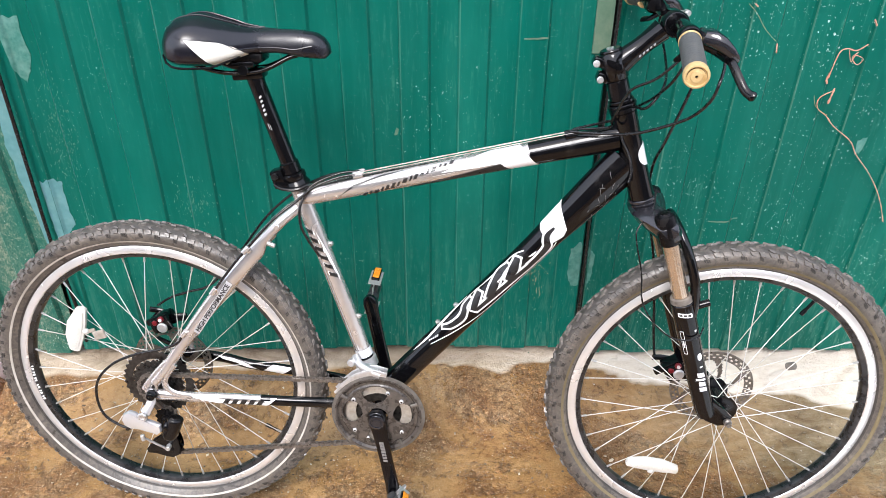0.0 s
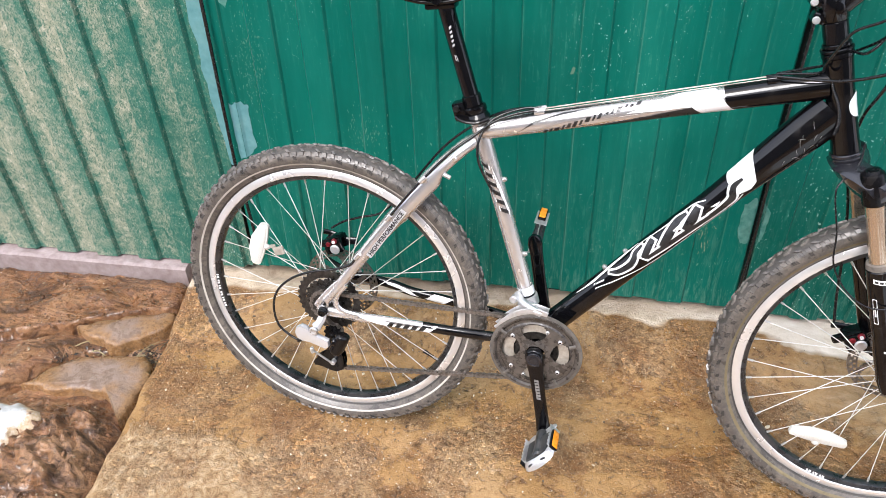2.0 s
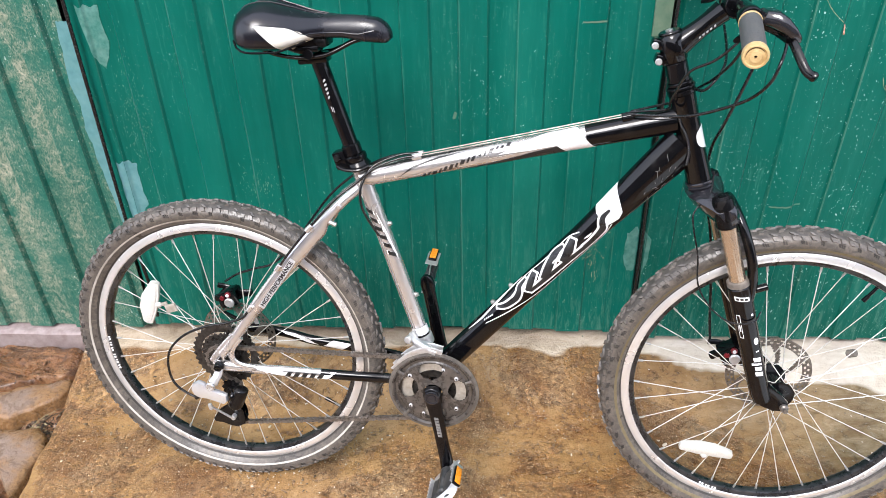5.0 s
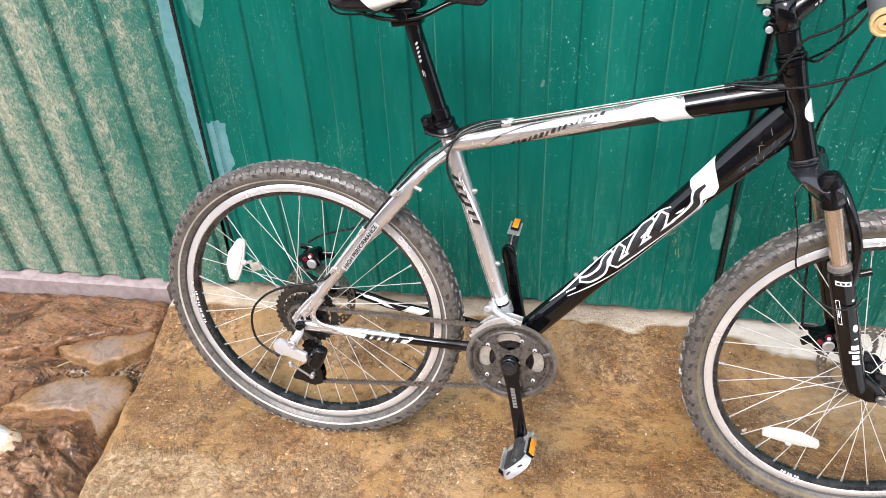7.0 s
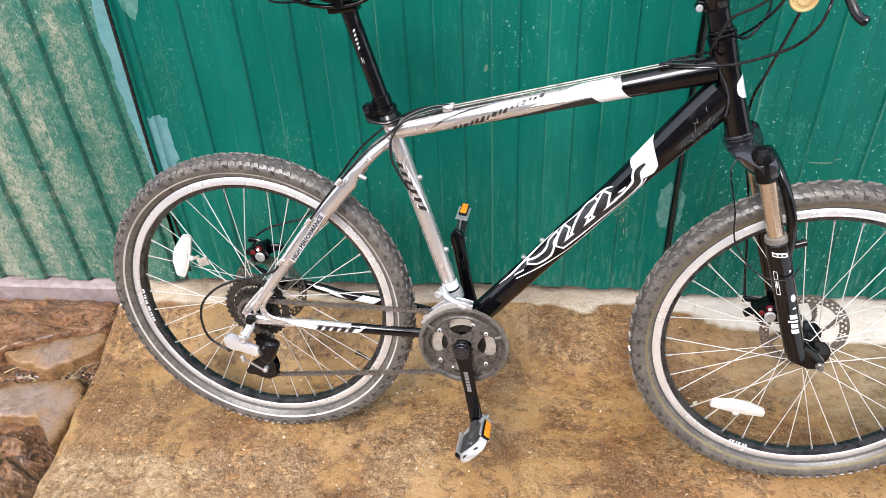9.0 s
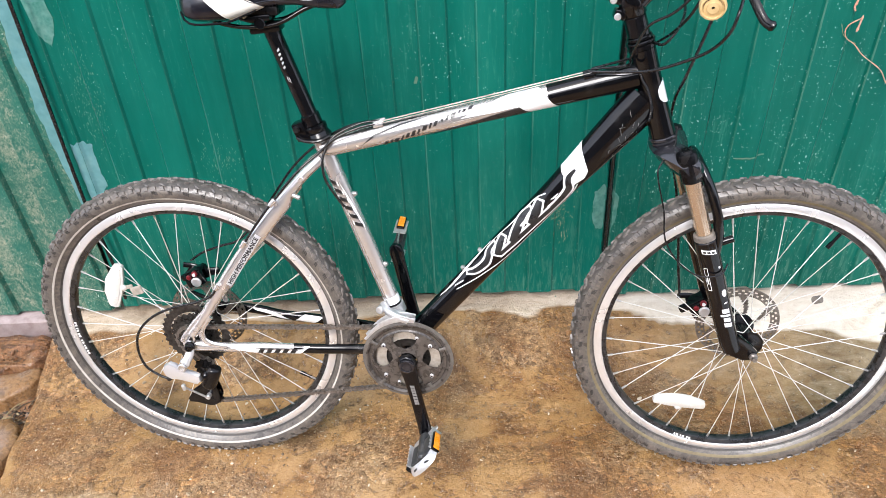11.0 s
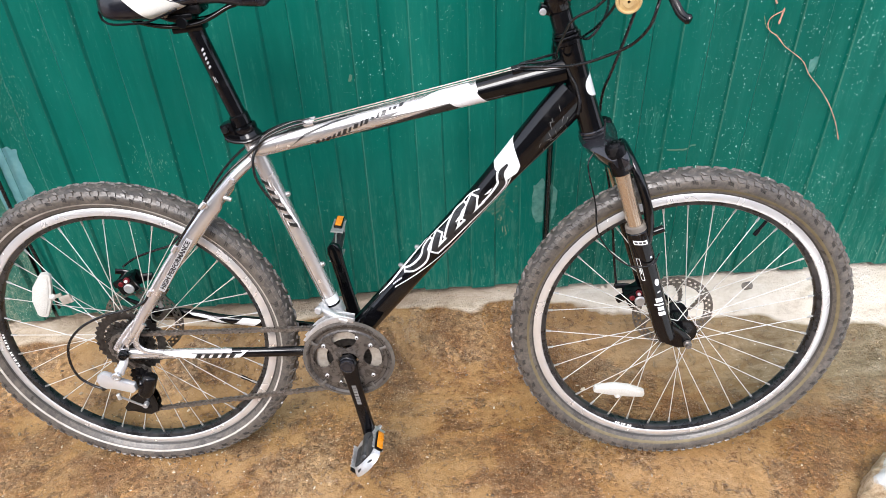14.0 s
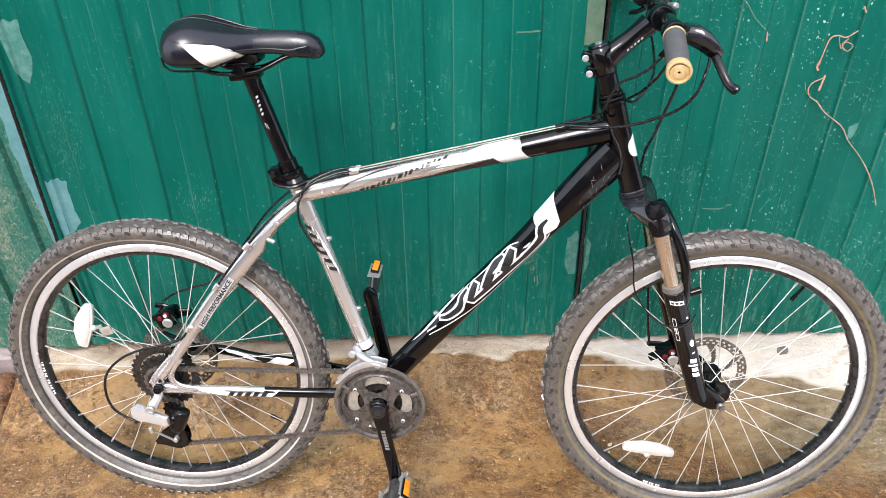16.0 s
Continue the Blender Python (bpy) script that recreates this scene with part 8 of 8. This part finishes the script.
def snow_bits():
    """Shreds of bark and leaf lying on the snow."""
    rr = random.Random(17)
    tree = {round(v.co.x / 0.007) * 1000 + round(v.co.y / 0.007): v.co.z for v in bpy.data.objects["snow_bank"].data.vertices}
    bm = bmesh.new()
    spots = [(1.13, 0.80), (1.15, 0.78), (1.05, 0.76), (1.25, 0.73), (0.93, 0.83), (1.36, 0.86), (1.10, 0.66), (1.42, 0.70)]
    for cx, cy in spots:
        for k in range(rr.randint(2, 6)):
            x, y = rr.gauss(cx, 0.018), rr.gauss(cy, 0.014)
            z = tree.get(round(x / 0.007) * 1000 + round(y / 0.007))
            if z is None:
                continue
            q = rr.uniform(0.002, 0.005)
            m = Matrix.Translation((x, y, z + 0.001)) @ Euler((rr.uniform(-0.4, 0.4), rr.uniform(-0.4, 0.4), rr.random() * 6)).to_matrix().to_4x4() @ Matrix.Diagonal((q * rr.uniform(0.8, 1.5), q * rr.uniform(0.4, 0.8), q * 0.3, 1))
            bmesh.ops.create_icosphere(bm, subdivisions=1, radius=1.0, matrix=m)
    tagged(part("snow_litter", bm, twig_mat, None, "dark shreds of bark strewn on old snow", 60), category="litter", kind="stuff")


snow_bits()


SNOW_EDGE = ((0.78, -1.34), (0.80, -1.29), (0.83, -1.245), (0.908, -1.268), (0.945, -1.238), (0.975, -1.262), (1.003, -1.312), (1.02, -1.40))


def snow_patch():
    bm = bmesh.new()
    lay = bm.verts.layers.float.new("rim")
    xs = [-1.95 + 0.012 * i for i in range(68)]
    ys = [0.60 + 0.012 * i for i in range(44)]
    grid = []
    for y in ys:
        row = []
        for x in xs:
            d = min(interp_line(SNOW_EDGE, y) - x, 1.015 - y, y - 0.80, x + 1.80 + 0.06 * math.sin(y * 23)) + 0.020 * fbm(x * 14, y * 14, 3) + 0.014 * fbm(x * 40, y * 40, 8)
            v = bm.verts.new((x, y, soil_height(x, y) - 0.008 + 0.018 * smooth(-0.01, 0.03, d) + 0.003 * fbm(x * 25, y * 25, 4)))
            v[lay] = smooth(0.05, 0.0, d) * 0.9
            row.append((v, d))
        grid.append(row)
    for a, b in zip(grid, grid[1:]):
        for i in range(len(xs) - 1):
            q = (a[i], a[i + 1], b[i + 1], b[i])
            if max(p[1] for p in q) > 0.0:
                bm.faces.new([p[0] for p in q])
    bmesh.ops.delete(bm, geom=[v for v in bm.verts if not v.link_faces], context="VERTS")
    ob = part("snow_patch", bm, snow, None, "thin ragged patch of melting snow on wet earth", 80)
    tagged(ob, category="snow")


snow_patch()


def stones():
    """Grit, crumbs and small pebbles strewn over slab and earth."""
    rng = random.Random(5)
    tmp = bmesh.new()
    bmesh.ops.create_icosphere(tmp, subdivisions=1, radius=1.0)
    base = [v.co.copy() for v in tmp.verts]
    tris = [[v.index for v in f.verts] for f in tmp.faces]
    tmp.free()
    verts, faces = [], []
    for i in range(7000):
        if i % 5 == 0:
            x, y = rng.uniform(-1.75, -1.06), rng.uniform(0.66, 1.45)
            z = soil_height(x, y) if x < joint_x(y) else slab_height(x, y)
        else:
            x, y = rng.uniform(-1.02, 1.5) if i % 3 else rng.uniform(-1.02, -0.2), rng.uniform(0.60, 1.43)
            z = slab_height(x, y)
            if noise.noise(Vector((x * 3, y * 3, 0))) < rng.uniform(-0.5, 0.35):
                continue
        r = 0.0008 + 0.0026 * rng.random() ** 3 + (0.0025 if rng.random() < 0.015 else 0)
        m = Matrix.Translation((x, y, z + r * 0.25)) @ Euler((rng.uniform(-0.5, 0.5), rng.uniform(-0.5, 0.5), rng.random() * 6)).to_matrix().to_4x4() @ Matrix.Diagonal((r * rng.uniform(0.9, 1.6), r * rng.uniform(0.6, 1), r * rng.uniform(0.4, 0.7), 1))
        k = len(verts)
        verts += [m @ (p * rng.uniform(0.8, 1.15)) for p in base]
        faces += [[k + q for q in f] for f in tris]
    me = bpy.data.meshes.new("gravel")
    me.from_pydata(verts, [], faces)
    mat = bpy.data.materials.new("mixed_grit")
    n, l, b = nodes_of(mat)
    geo = n.new("ShaderNodeNewGeometry")
    l.new(ramp(n, l, geo.outputs["Random Per Island"], [(0.0, (0.06, 0.035, 0.017)), (0.40, (0.15, 0.095, 0.05)), (0.75, (0.36, 0.27, 0.17)), (0.95, (0.60, 0.52, 0.40))]), b.inputs["Base Color"])
    b.inputs["Roughness"].default_value = 0.4
    me.materials.append(mat)
    tagged(new("gravel", me), "grit and small pebbles strewn over wet ground", "gravel", kind="stuff")


stones()


def clods():
    """Lumps of earth beside the joint."""
    rng = random.Random(9)
    bm = bmesh.new()
    for i in range(620):
        y = rng.uniform(0.68, 1.44)
        x = joint_x(y) - abs(rng.gauss(0.0, 0.28)) - 0.01
        if x < -1.8:
            continue
        r = 0.0016 + 0.0055 * rng.random() ** 3
        m = Matrix.Translation((x, y, soil_height(x, y) + r * 0.2)) @ Euler((rng.random() * 6, rng.random() * 6, rng.random() * 6)).to_matrix().to_4x4() @ Matrix.Diagonal((r * 1.2, r, r * 0.7, 1))
        q = bmesh.ops.create_icosphere(bm, subdivisions=1, radius=1.0, matrix=m)
        for v in q["verts"]:
            k = 0.45 * r * noise.noise(v.co * 260)
            v.co += Vector((k, k * 0.7, k))
    ob = part("earth_clods", bm, soil, None, "lumps of wet brown earth", 60)
    tagged(ob, category="earth", kind="stuff")


clods()


def scrape():
    """A long shallow scratch across the damp concrete, and a sliver of grey ice by the snow."""
    bm = bmesh.new()
    a, b = Vector((1.10, 1.158, 0)), Vector((1.90, 1.118, 0))
    rows_ = []
    for i in range(90):
        p = a.lerp(b, i / 89)
        p.y += 0.004 * fbm(p.x * 5, 0.3)
        w = 0.0040 * max(0.08, 0.35 + 1.1 * fbm(p.x * 17, 4.1)) * smooth(0, 0.3, i / 89) * smooth(1.0, 0.8, i / 89)
        rows_.append([bm.verts.new((p.x, p.y + k * w, slab_height(p.x, p.y + k * w) + 0.0008)) for k in (-1, 1)])
    for p, q in zip(rows_, rows_[1:]):
        bm.faces.new((p[0], q[0], q[1], p[1]))
    tagged(part("ground_scratch", bm, surface("scraped_pale_concrete", (0.30, 0.235, 0.15), (0.46, 0.39, 0.27), (0.5, 0.7), 0, 90), None, "long pale scratch on the damp concrete", 60), category="ground", kind="structure")
    bm = bmesh.new()
    rings = []
    for f, dz in ((1.0, -0.006), (0.98, 0.0005), (0.9, 0.002), (0.5, 0.003), (0.1, 0.003)):
        ring = []
        for k in range(36):
            q = 2 * math.pi * k / 36
            r = 1 + 0.30 * fbm(2 * math.cos(q), 2 * math.sin(q), 7)
            x, y = 0.798 + 0.058 * f * r * math.cos(q), 0.824 + 0.013 * f * r * math.sin(q) + 0.010 * f * math.cos(q)
            ring.append((x, y, slab_height(x, y) + dz))
        rings.append(ring)
    skin(bm, rings)
    bmesh.ops.recalc_face_normals(bm, faces=bm.faces)
    tagged(part("ice_sliver", bm, surface("grey_melting_ice", (0.20, 0.165, 0.12), (0.29, 0.25, 0.195), (0.08, 0.2), 0, 60, (0.30, 0.22, 0.14), 0.4, 30, 0.1), None, "thin grey sliver of melting ice beside the snow", 60), category="ice")


scrape()


def litter():
    """Dark shreds of bark and leaf in the crevice, crumbs on the earth above it."""
    rr = random.Random(21)
    bm = bmesh.new()
    for i in range(430):
        if i < 260:
            x = rr.uniform(-1.36, -1.085)
            y = interp_line(CREVICE, x) + rr.gauss(0.014, 0.015)
        elif i < 310:
            x = rr.gauss(-1.105, 0.018)
            y = rr.gauss(1.225, 0.020)
        else:
            x = rr.uniform(-1.55, -1.11)
            y = interp_line(CRACK, x) + rr.uniform(0.0, 0.13)
            if y > 1.455:
                continue
        s = rr.uniform(0.002, 0.0065) * (0.7 if i >= 310 else 1.3)
        m = Matrix.Translation((x, y, soil_height(x, y) + 0.002 + (0.004 if i < 310 else 0))) @ Euler((rr.uniform(-0.6, 0.6), rr.uniform(-0.6, 0.6), rr.random() * 6)).to_matrix().to_4x4() @ Matrix.Diagonal((s, s * rr.uniform(0.25, 0.6), s * 0.16, 1))
        bmesh.ops.create_icosphere(bm, subdivisions=1, radius=1.0, matrix=m)
    # shreds near black, so they also stand for the crevice's shade
    mat = bpy.data.materials.new("dark_rotten_litter")
    n, l, b = nodes_of(mat)
    geo = n.new("ShaderNodeNewGeometry")
    l.new(ramp(n, l, geo.outputs["Random Per Island"], [(0.0, (0.012, 0.008, 0.006)), (0.6, (0.05, 0.028, 0.014)), (0.85, (0.13, 0.085, 0.045)), (0.97, (0.42, 0.33, 0.18))]), b.inputs["Base Color"])
    b.inputs["Roughness"].default_value = 0.4
    tagged(part("leaf_litter", bm, mat, None, "dark shreds of rotten leaf and bark on wet earth", 60), category="litter", kind="stuff")


litter()


def twig(pts, r, mat, label, name="twig", cat="twig"):
    bm = bmesh.new()
    p = curve_pts(pts, 12)
    tube(bm, p, [r * (1 - 0.5 * i / len(p)) for i in range(len(p))], 6)
    ob = part(name, bm, mat, None, label, 60)
    return tagged(ob, category=cat, group="dry litter beside the slab")


straw = surface("dry_straw", (0.30, 0.23, 0.11), (0.45, 0.37, 0.2), (0.6, 0.8), 0, 200)
rng = random.Random(3)
for cx, cy, ang, ln in ((-1.30, 1.235, 20, 0.07), (-1.262, 1.215, -15, 0.05), (-1.225, 1.21, 8, 0.08), (-1.165, 1.225, 35, 0.06), (-1.14, 1.25, 60, 0.07), (-1.115, 1.265, 40, 0.09), (-1.10, 1.30, 70, 0.08), (-1.245, 1.245, -30, 0.06), (-1.185, 1.205, 15, 0.05), (-1.10, 1.23, 100, 0.05)):
    d = Vector((math.cos(radians(ang)), math.sin(radians(ang)), 0)) * ln / 2
    z = max(soil_height(cx, cy), soil_height(cx + d.x, cy + d.y), soil_height(cx - d.x, cy - d.y)) + 0.003
    dry = rng.random() < 0.4
    twig([(cx - d.x, cy - d.y, z), (cx - d.x * 0.2, cy + 0.006, z + 0.003), (cx + d.x, cy + d.y, z + 0.001)], rng.uniform(0.0012, 0.0026), straw if dry else twig_mat, "thin dry straw on wet earth" if dry else "thin dark twig on wet earth")

# cords snagged on the spattered sheet
def cord(pts, r, label, mat=None, name="twine"):
    rr = random.Random(len(pts))
    p = curve_pts([(x, WALL_Y - DEPTH * 0.72 - 0.005 - 0.002 * rr.random(), z) for x, z in pts], 8 * len(pts))
    bm = bmesh.new()
    tube(bm, p, [0.62 * r * rr.uniform(0.6, 1.3) for _ in p], 7)
    ob = part(name, bm, mat or twine_red, None, label, 60)
    return tagged(ob, category="twine", group="twine on the wall")


cord([(0.816, 0.783), (0.796, 0.772), (0.791, 0.758), (0.799, 0.742), (0.818, 0.729), (0.841, 0.705), (0.887, 0.671), (0.910, 0.638), (0.947, 0.599), (0.980, 0.556), (1.006, 0.511), (1.024, 0.469)], 0.0019, "long frayed salmon twine hanging on the wall")
cord([(0.800, 0.812), (0.802, 0.833), (0.808, 0.864), (0.821, 0.873), (0.843, 0.869), (0.862, 0.882)], 0.0019, "short frayed salmon twine on the wall")
cord([(0.827, 0.869), (0.837, 0.846), (0.843, 0.859), (0.861, 0.851), (0.851, 0.840), (0.837, 0.854), (0.848, 0.866)], 0.0013, "tangled loop of salmon twine on the wall")
cord([(0.819, 0.790), (0.814, 0.756)], 0.0032, "thick end of salmon twine on the wall")
cord([(0.800, 0.822), (0.797, 0.808), (0.801, 0.800)], 0.0030, "thick tuft of salmon twine on the wall")
cord([(0.675, 0.884), (0.678, 0.864)], 0.0022, "short end of salmon twine on the wall")
cord([(0.859, 0.932), (0.867, 0.919)], 0.0026, "scrap of salmon twine on the wall")
cord([(0.613, 0.962), (0.620, 0.956)], 0.0022, "scrap of salmon twine on the wall")
cord([(0.601, 0.962), (0.623, 0.941), (0.645, 0.912), (0.673, 0.887)], 0.0007, "thin pale thread on the wall", straw, "thread")
cord([(0.780, 0.775), (0.789, 0.752), (0.806, 0.738), (0.820, 0.731)], 0.0007, "thin pale thread on the wall", straw, "thread")


# paint smears and the seams
def wall_face(x, z, kind):
    """The face of a sheet at a place on the wall."""
    base, shown, wave = {FADED: (WALL_Y, 0.8, 0.004), GATE: (WALL_Y + 0.004, 0.42, 0.006), SPATTERED: (WALL_Y, 0.55, 0.004)}[kind]
    return base - DEPTH * rib(rib_place(x, z, kind)) * shown + wave * fbm(x * 1.6, z * 1.6, 4)


def smear(pts, kind, mat, label, seed, rag=1.0, name="paint_smear"):
    """A ragged patch of paint brushed over the sheet."""
    tmp = bmesh.new()
    k = len(pts)
    out = []
    for i, (x, z) in enumerate(pts):
        x2, z2 = pts[(i + 1) % k]
        for s in range(8):
            t = s / 8
            px, pz = x + (x2 - x) * t, z + (z2 - z) * t
            out.append((px + 0.004 * rag * fbm(px * 60, pz * 40, seed), pz + 0.009 * rag * fbm(px * 90, pz * 30, seed + 3)))
    bmesh.ops.triangulate(tmp, faces=[tmp.faces.new([tmp.verts.new((x, z, 0)) for x, z in out])])
    for axis, lo, hi, step in ((Vector((1, 0, 0)), min(p[0] for p in out), max(p[0] for p in out), 0.003), (Vector((0, 1, 0)), min(p[1] for p in out), max(p[1] for p in out), 0.02)):
        q = lo + step
        while q < hi:
            bmesh.ops.bisect_plane(tmp, geom=tmp.verts[:] + tmp.edges[:] + tmp.faces[:], plane_co=axis * q, plane_no=axis)
            q += step
    bm = bmesh.new()
    vm = {v: bm.verts.new((v.co.x, wall_face(v.co.x, v.co.y, kind) - 0.0007, v.co.y)) for v in tmp.verts}
    for f in tmp.faces:
        g = bm.faces.new([vm[v] for v in f.verts])
        g.normal_update()
        if g.normal.y > 0:
            g.normal_flip()
    tmp.free()
    ob = part(name, bm, mat, None, label, 60)
    return tagged(ob, category="paint", kind="structure")


smear([(-0.944, 0.90), (-0.914, 0.90), (-0.918, 0.742), (-0.917, 0.677), (-0.913, 0.56), (-0.912, 0.400), (-0.926, 0.402), (-0.940, 0.549), (-0.950, 0.655), (-0.944, 0.690), (-0.954, 0.767)], FADED, pale_teal, "pale teal paint smeared along the seam", 1)
smear([(-0.900, 0.573), (-0.853, 0.568), (-0.856, 0.509), (-0.850, 0.455), (-0.872, 0.43), (-0.897, 0.425)], GATE, pale_teal, "pale teal paint patch beside the seam", 2)
smear([(-0.893, 0.93), (-0.845, 0.93), (-0.842, 0.84), (-0.862, 0.795), (-0.880, 0.82)], GATE, thin_teal, "thin teal paint high beside the seam", 3)
smear([(0.310, 0.387), (0.325, 0.401), (0.336, 0.398), (0.336, 0.283), (0.317, 0.280), (0.305, 0.315)], GATE, thin_teal, "thin pale paint patch at the seam", 4)
smear([(0.352, 0.396), (0.366, 0.372), (0.362, 0.300), (0.352, 0.285)], SPATTERED, thin_teal, "thin pale paint patch at the seam", 5)
smear([(0.906, 0.671), (0.931, 0.676), (0.926, 0.655), (0.923, 0.641), (0.908, 0.640)], SPATTERED, thin_teal, "small pale paint smear", 6)
smear([(-0.104, 0.683), (-0.099, 0.694), (-0.092, 0.694), (-0.097, 0.681)], GATE, pale_green_bar, "small pale scrape", 7)
smear([(0.165, 0.890), (0.215, 0.892), (0.215, 0.888), (0.165, 0.887)], GATE, pale_green_bar, "thin pale scratch", 8, 0.15)
smear([(0.618, 0.468), (0.654, 0.466), (0.690, 0.472), (0.690, 0.468), (0.654, 0.462), (0.618, 0.465)], SPATTERED, pale_green_bar, "thin pale scratch", 9, 0.15)


def flecks(cx, cz, w, h, count, size, tall, mat, gate, label, seed):
    """A cluster of small dried splashes on the sheet."""
    rr = random.Random(seed)
    bm = bmesh.new()
    for i in range(count):
        x, z = rr.gauss(cx, w / 2), rr.gauss(cz, h / 2)
        s = size * (0.4 + rr.random() ** 2)
        k = 6
        lean = rr.uniform(-0.5, 0.5) * min(1, 2 / tall)
        pts = []
        for j in range(k):
            a = 2 * math.pi * j / k
            u, v = s * math.cos(a) * rr.uniform(0.6, 1), s * tall * math.sin(a) * rr.uniform(0.6, 1)
            pts.append(bm.verts.new((x + u + lean * v, wall_face(x + u + lean * v, z + v, GATE if gate else SPATTERED) - 0.0006, z + v)))
        f = bm.faces.new(pts)
        f.normal_update()
        if f.normal.y > 0:
            f.normal_flip()
    tagged(part("wall_splash", bm, mat, None, label, 60), category="dirt", kind="structure")


dried_mud = surface("dried_tan_mud", (0.14, 0.18, 0.11), (0.30, 0.29, 0.19), (0.8, 0.9), 0, 200)
chalk_mud = surface("chalky_green_dust", (0.04, 0.16, 0.115), (0.12, 0.24, 0.17), (0.8, 0.9), 0, 200)
pale_scuff = surface("pale_scuffed_paint", (0.18, 0.32, 0.26), (0.32, 0.44, 0.38), (0.6, 0.8), 0, 200)
rust_brown = surface("rusty_brown_scuff", (0.12, 0.07, 0.04), (0.30, 0.26, 0.19), (0.7, 0.9), 0, 300)
flecks(0.218, 0.340, 0.036, 0.040, 150, 0.0017, 1.2, dried_mud, True, "dried tan mud splashed on the gate", 1)
flecks(0.236, 0.275, 0.012, 0.050, 22, 0.0011, 6.0, dried_mud, True, "dried mud runs on the gate", 2)
flecks(0.16, 0.26, 0.16, 0.13, 90, 0.0018, 2.2, chalk_mud, True, "fine dusty specks low on the gate", 3)
flecks(-0.567, 0.515, 0.060, 0.065, 150, 0.0008, 4.5, chalk_mud, True, "dusty scuffs on the gate", 4)
flecks(-0.50, 0.33, 0.30, 0.20, 190, 0.0017, 2.0, chalk_mud, True, "fine dusty specks low on the gate", 5)
flecks(-0.825, 0.68, 0.040, 0.16, 420, 0.0008, 3.5, chalk_mud, True, "chalky dust beside the gate seam", 6)
flecks(1.275, 0.657, 0.060, 0.012, 60, 0.0018, 0.8, rust_brown, False, "rusty scuffs on the spattered sheet", 7)
flecks(1.455, 0.622, 0.060, 0.010, 36, 0.0017, 0.9, rust_brown, False, "rusty scuffs on the spattered sheet", 8)
flecks(1.53, 0.680, 0.130, 0.080, 170, 0.0007, 7.0, pale_scuff, False, "pale vertical scratches on the spattered sheet", 9)
flecks(1.605, 0.125, 0.060, 0.025, 120, 0.0017, 1.2, pale_scuff, False, "pale dirt at the foot of the sheet", 10)
flecks(0.60, 0.30, 0.20, 0.18, 240, 0.0016, 2.4, pale_scuff, False, "fine pale specks low on the spattered sheet", 11)


def seam_tube(pts, r, label):
    bm = bmesh.new()
    tube(bm, curve_pts(pts, 30), r, 10)
    ob = part("wall_seam_tube", bm, cable_black, None, label, 60)
    tagged(ob, category="cable", group="cables on the wall")


yc = WALL_Y - DEPTH - 0.005
seam_tube([(-0.899, yc, 2.0), (-0.901, yc, 1.2), (-0.903, yc, 0.82), (-0.906, yc, 0.42), (-0.899, yc, 0.31), (-0.893, yc - 0.002, 0.22), (-0.897, yc, 0.13)], 0.0042, "black cable hanging down the gate seam")
# black tube standing in for the dark gap at this seam
seam_tube([(0.350, yc, 2.0), (0.348, yc, 1.2), (0.343, yc, 0.70), (0.339, yc, 0.50), (0.3405, yc, 0.38), (0.340, yc, 0.26), (0.336, yc, 0.13)], 0.0036, "black tube along the spattered sheet's seam")
bm = bmesh.new()
box(bm, Matrix.Translation((0.3225, WALL_Y - 0.006, 1.42)), (0.036, 0.006, 1.12), 0.001)
tagged(part("gate_edge_bar", bm, pale_green_bar, None, "pale weathered green flat bar on the gate's edge"), category="metal bar", kind="structure")
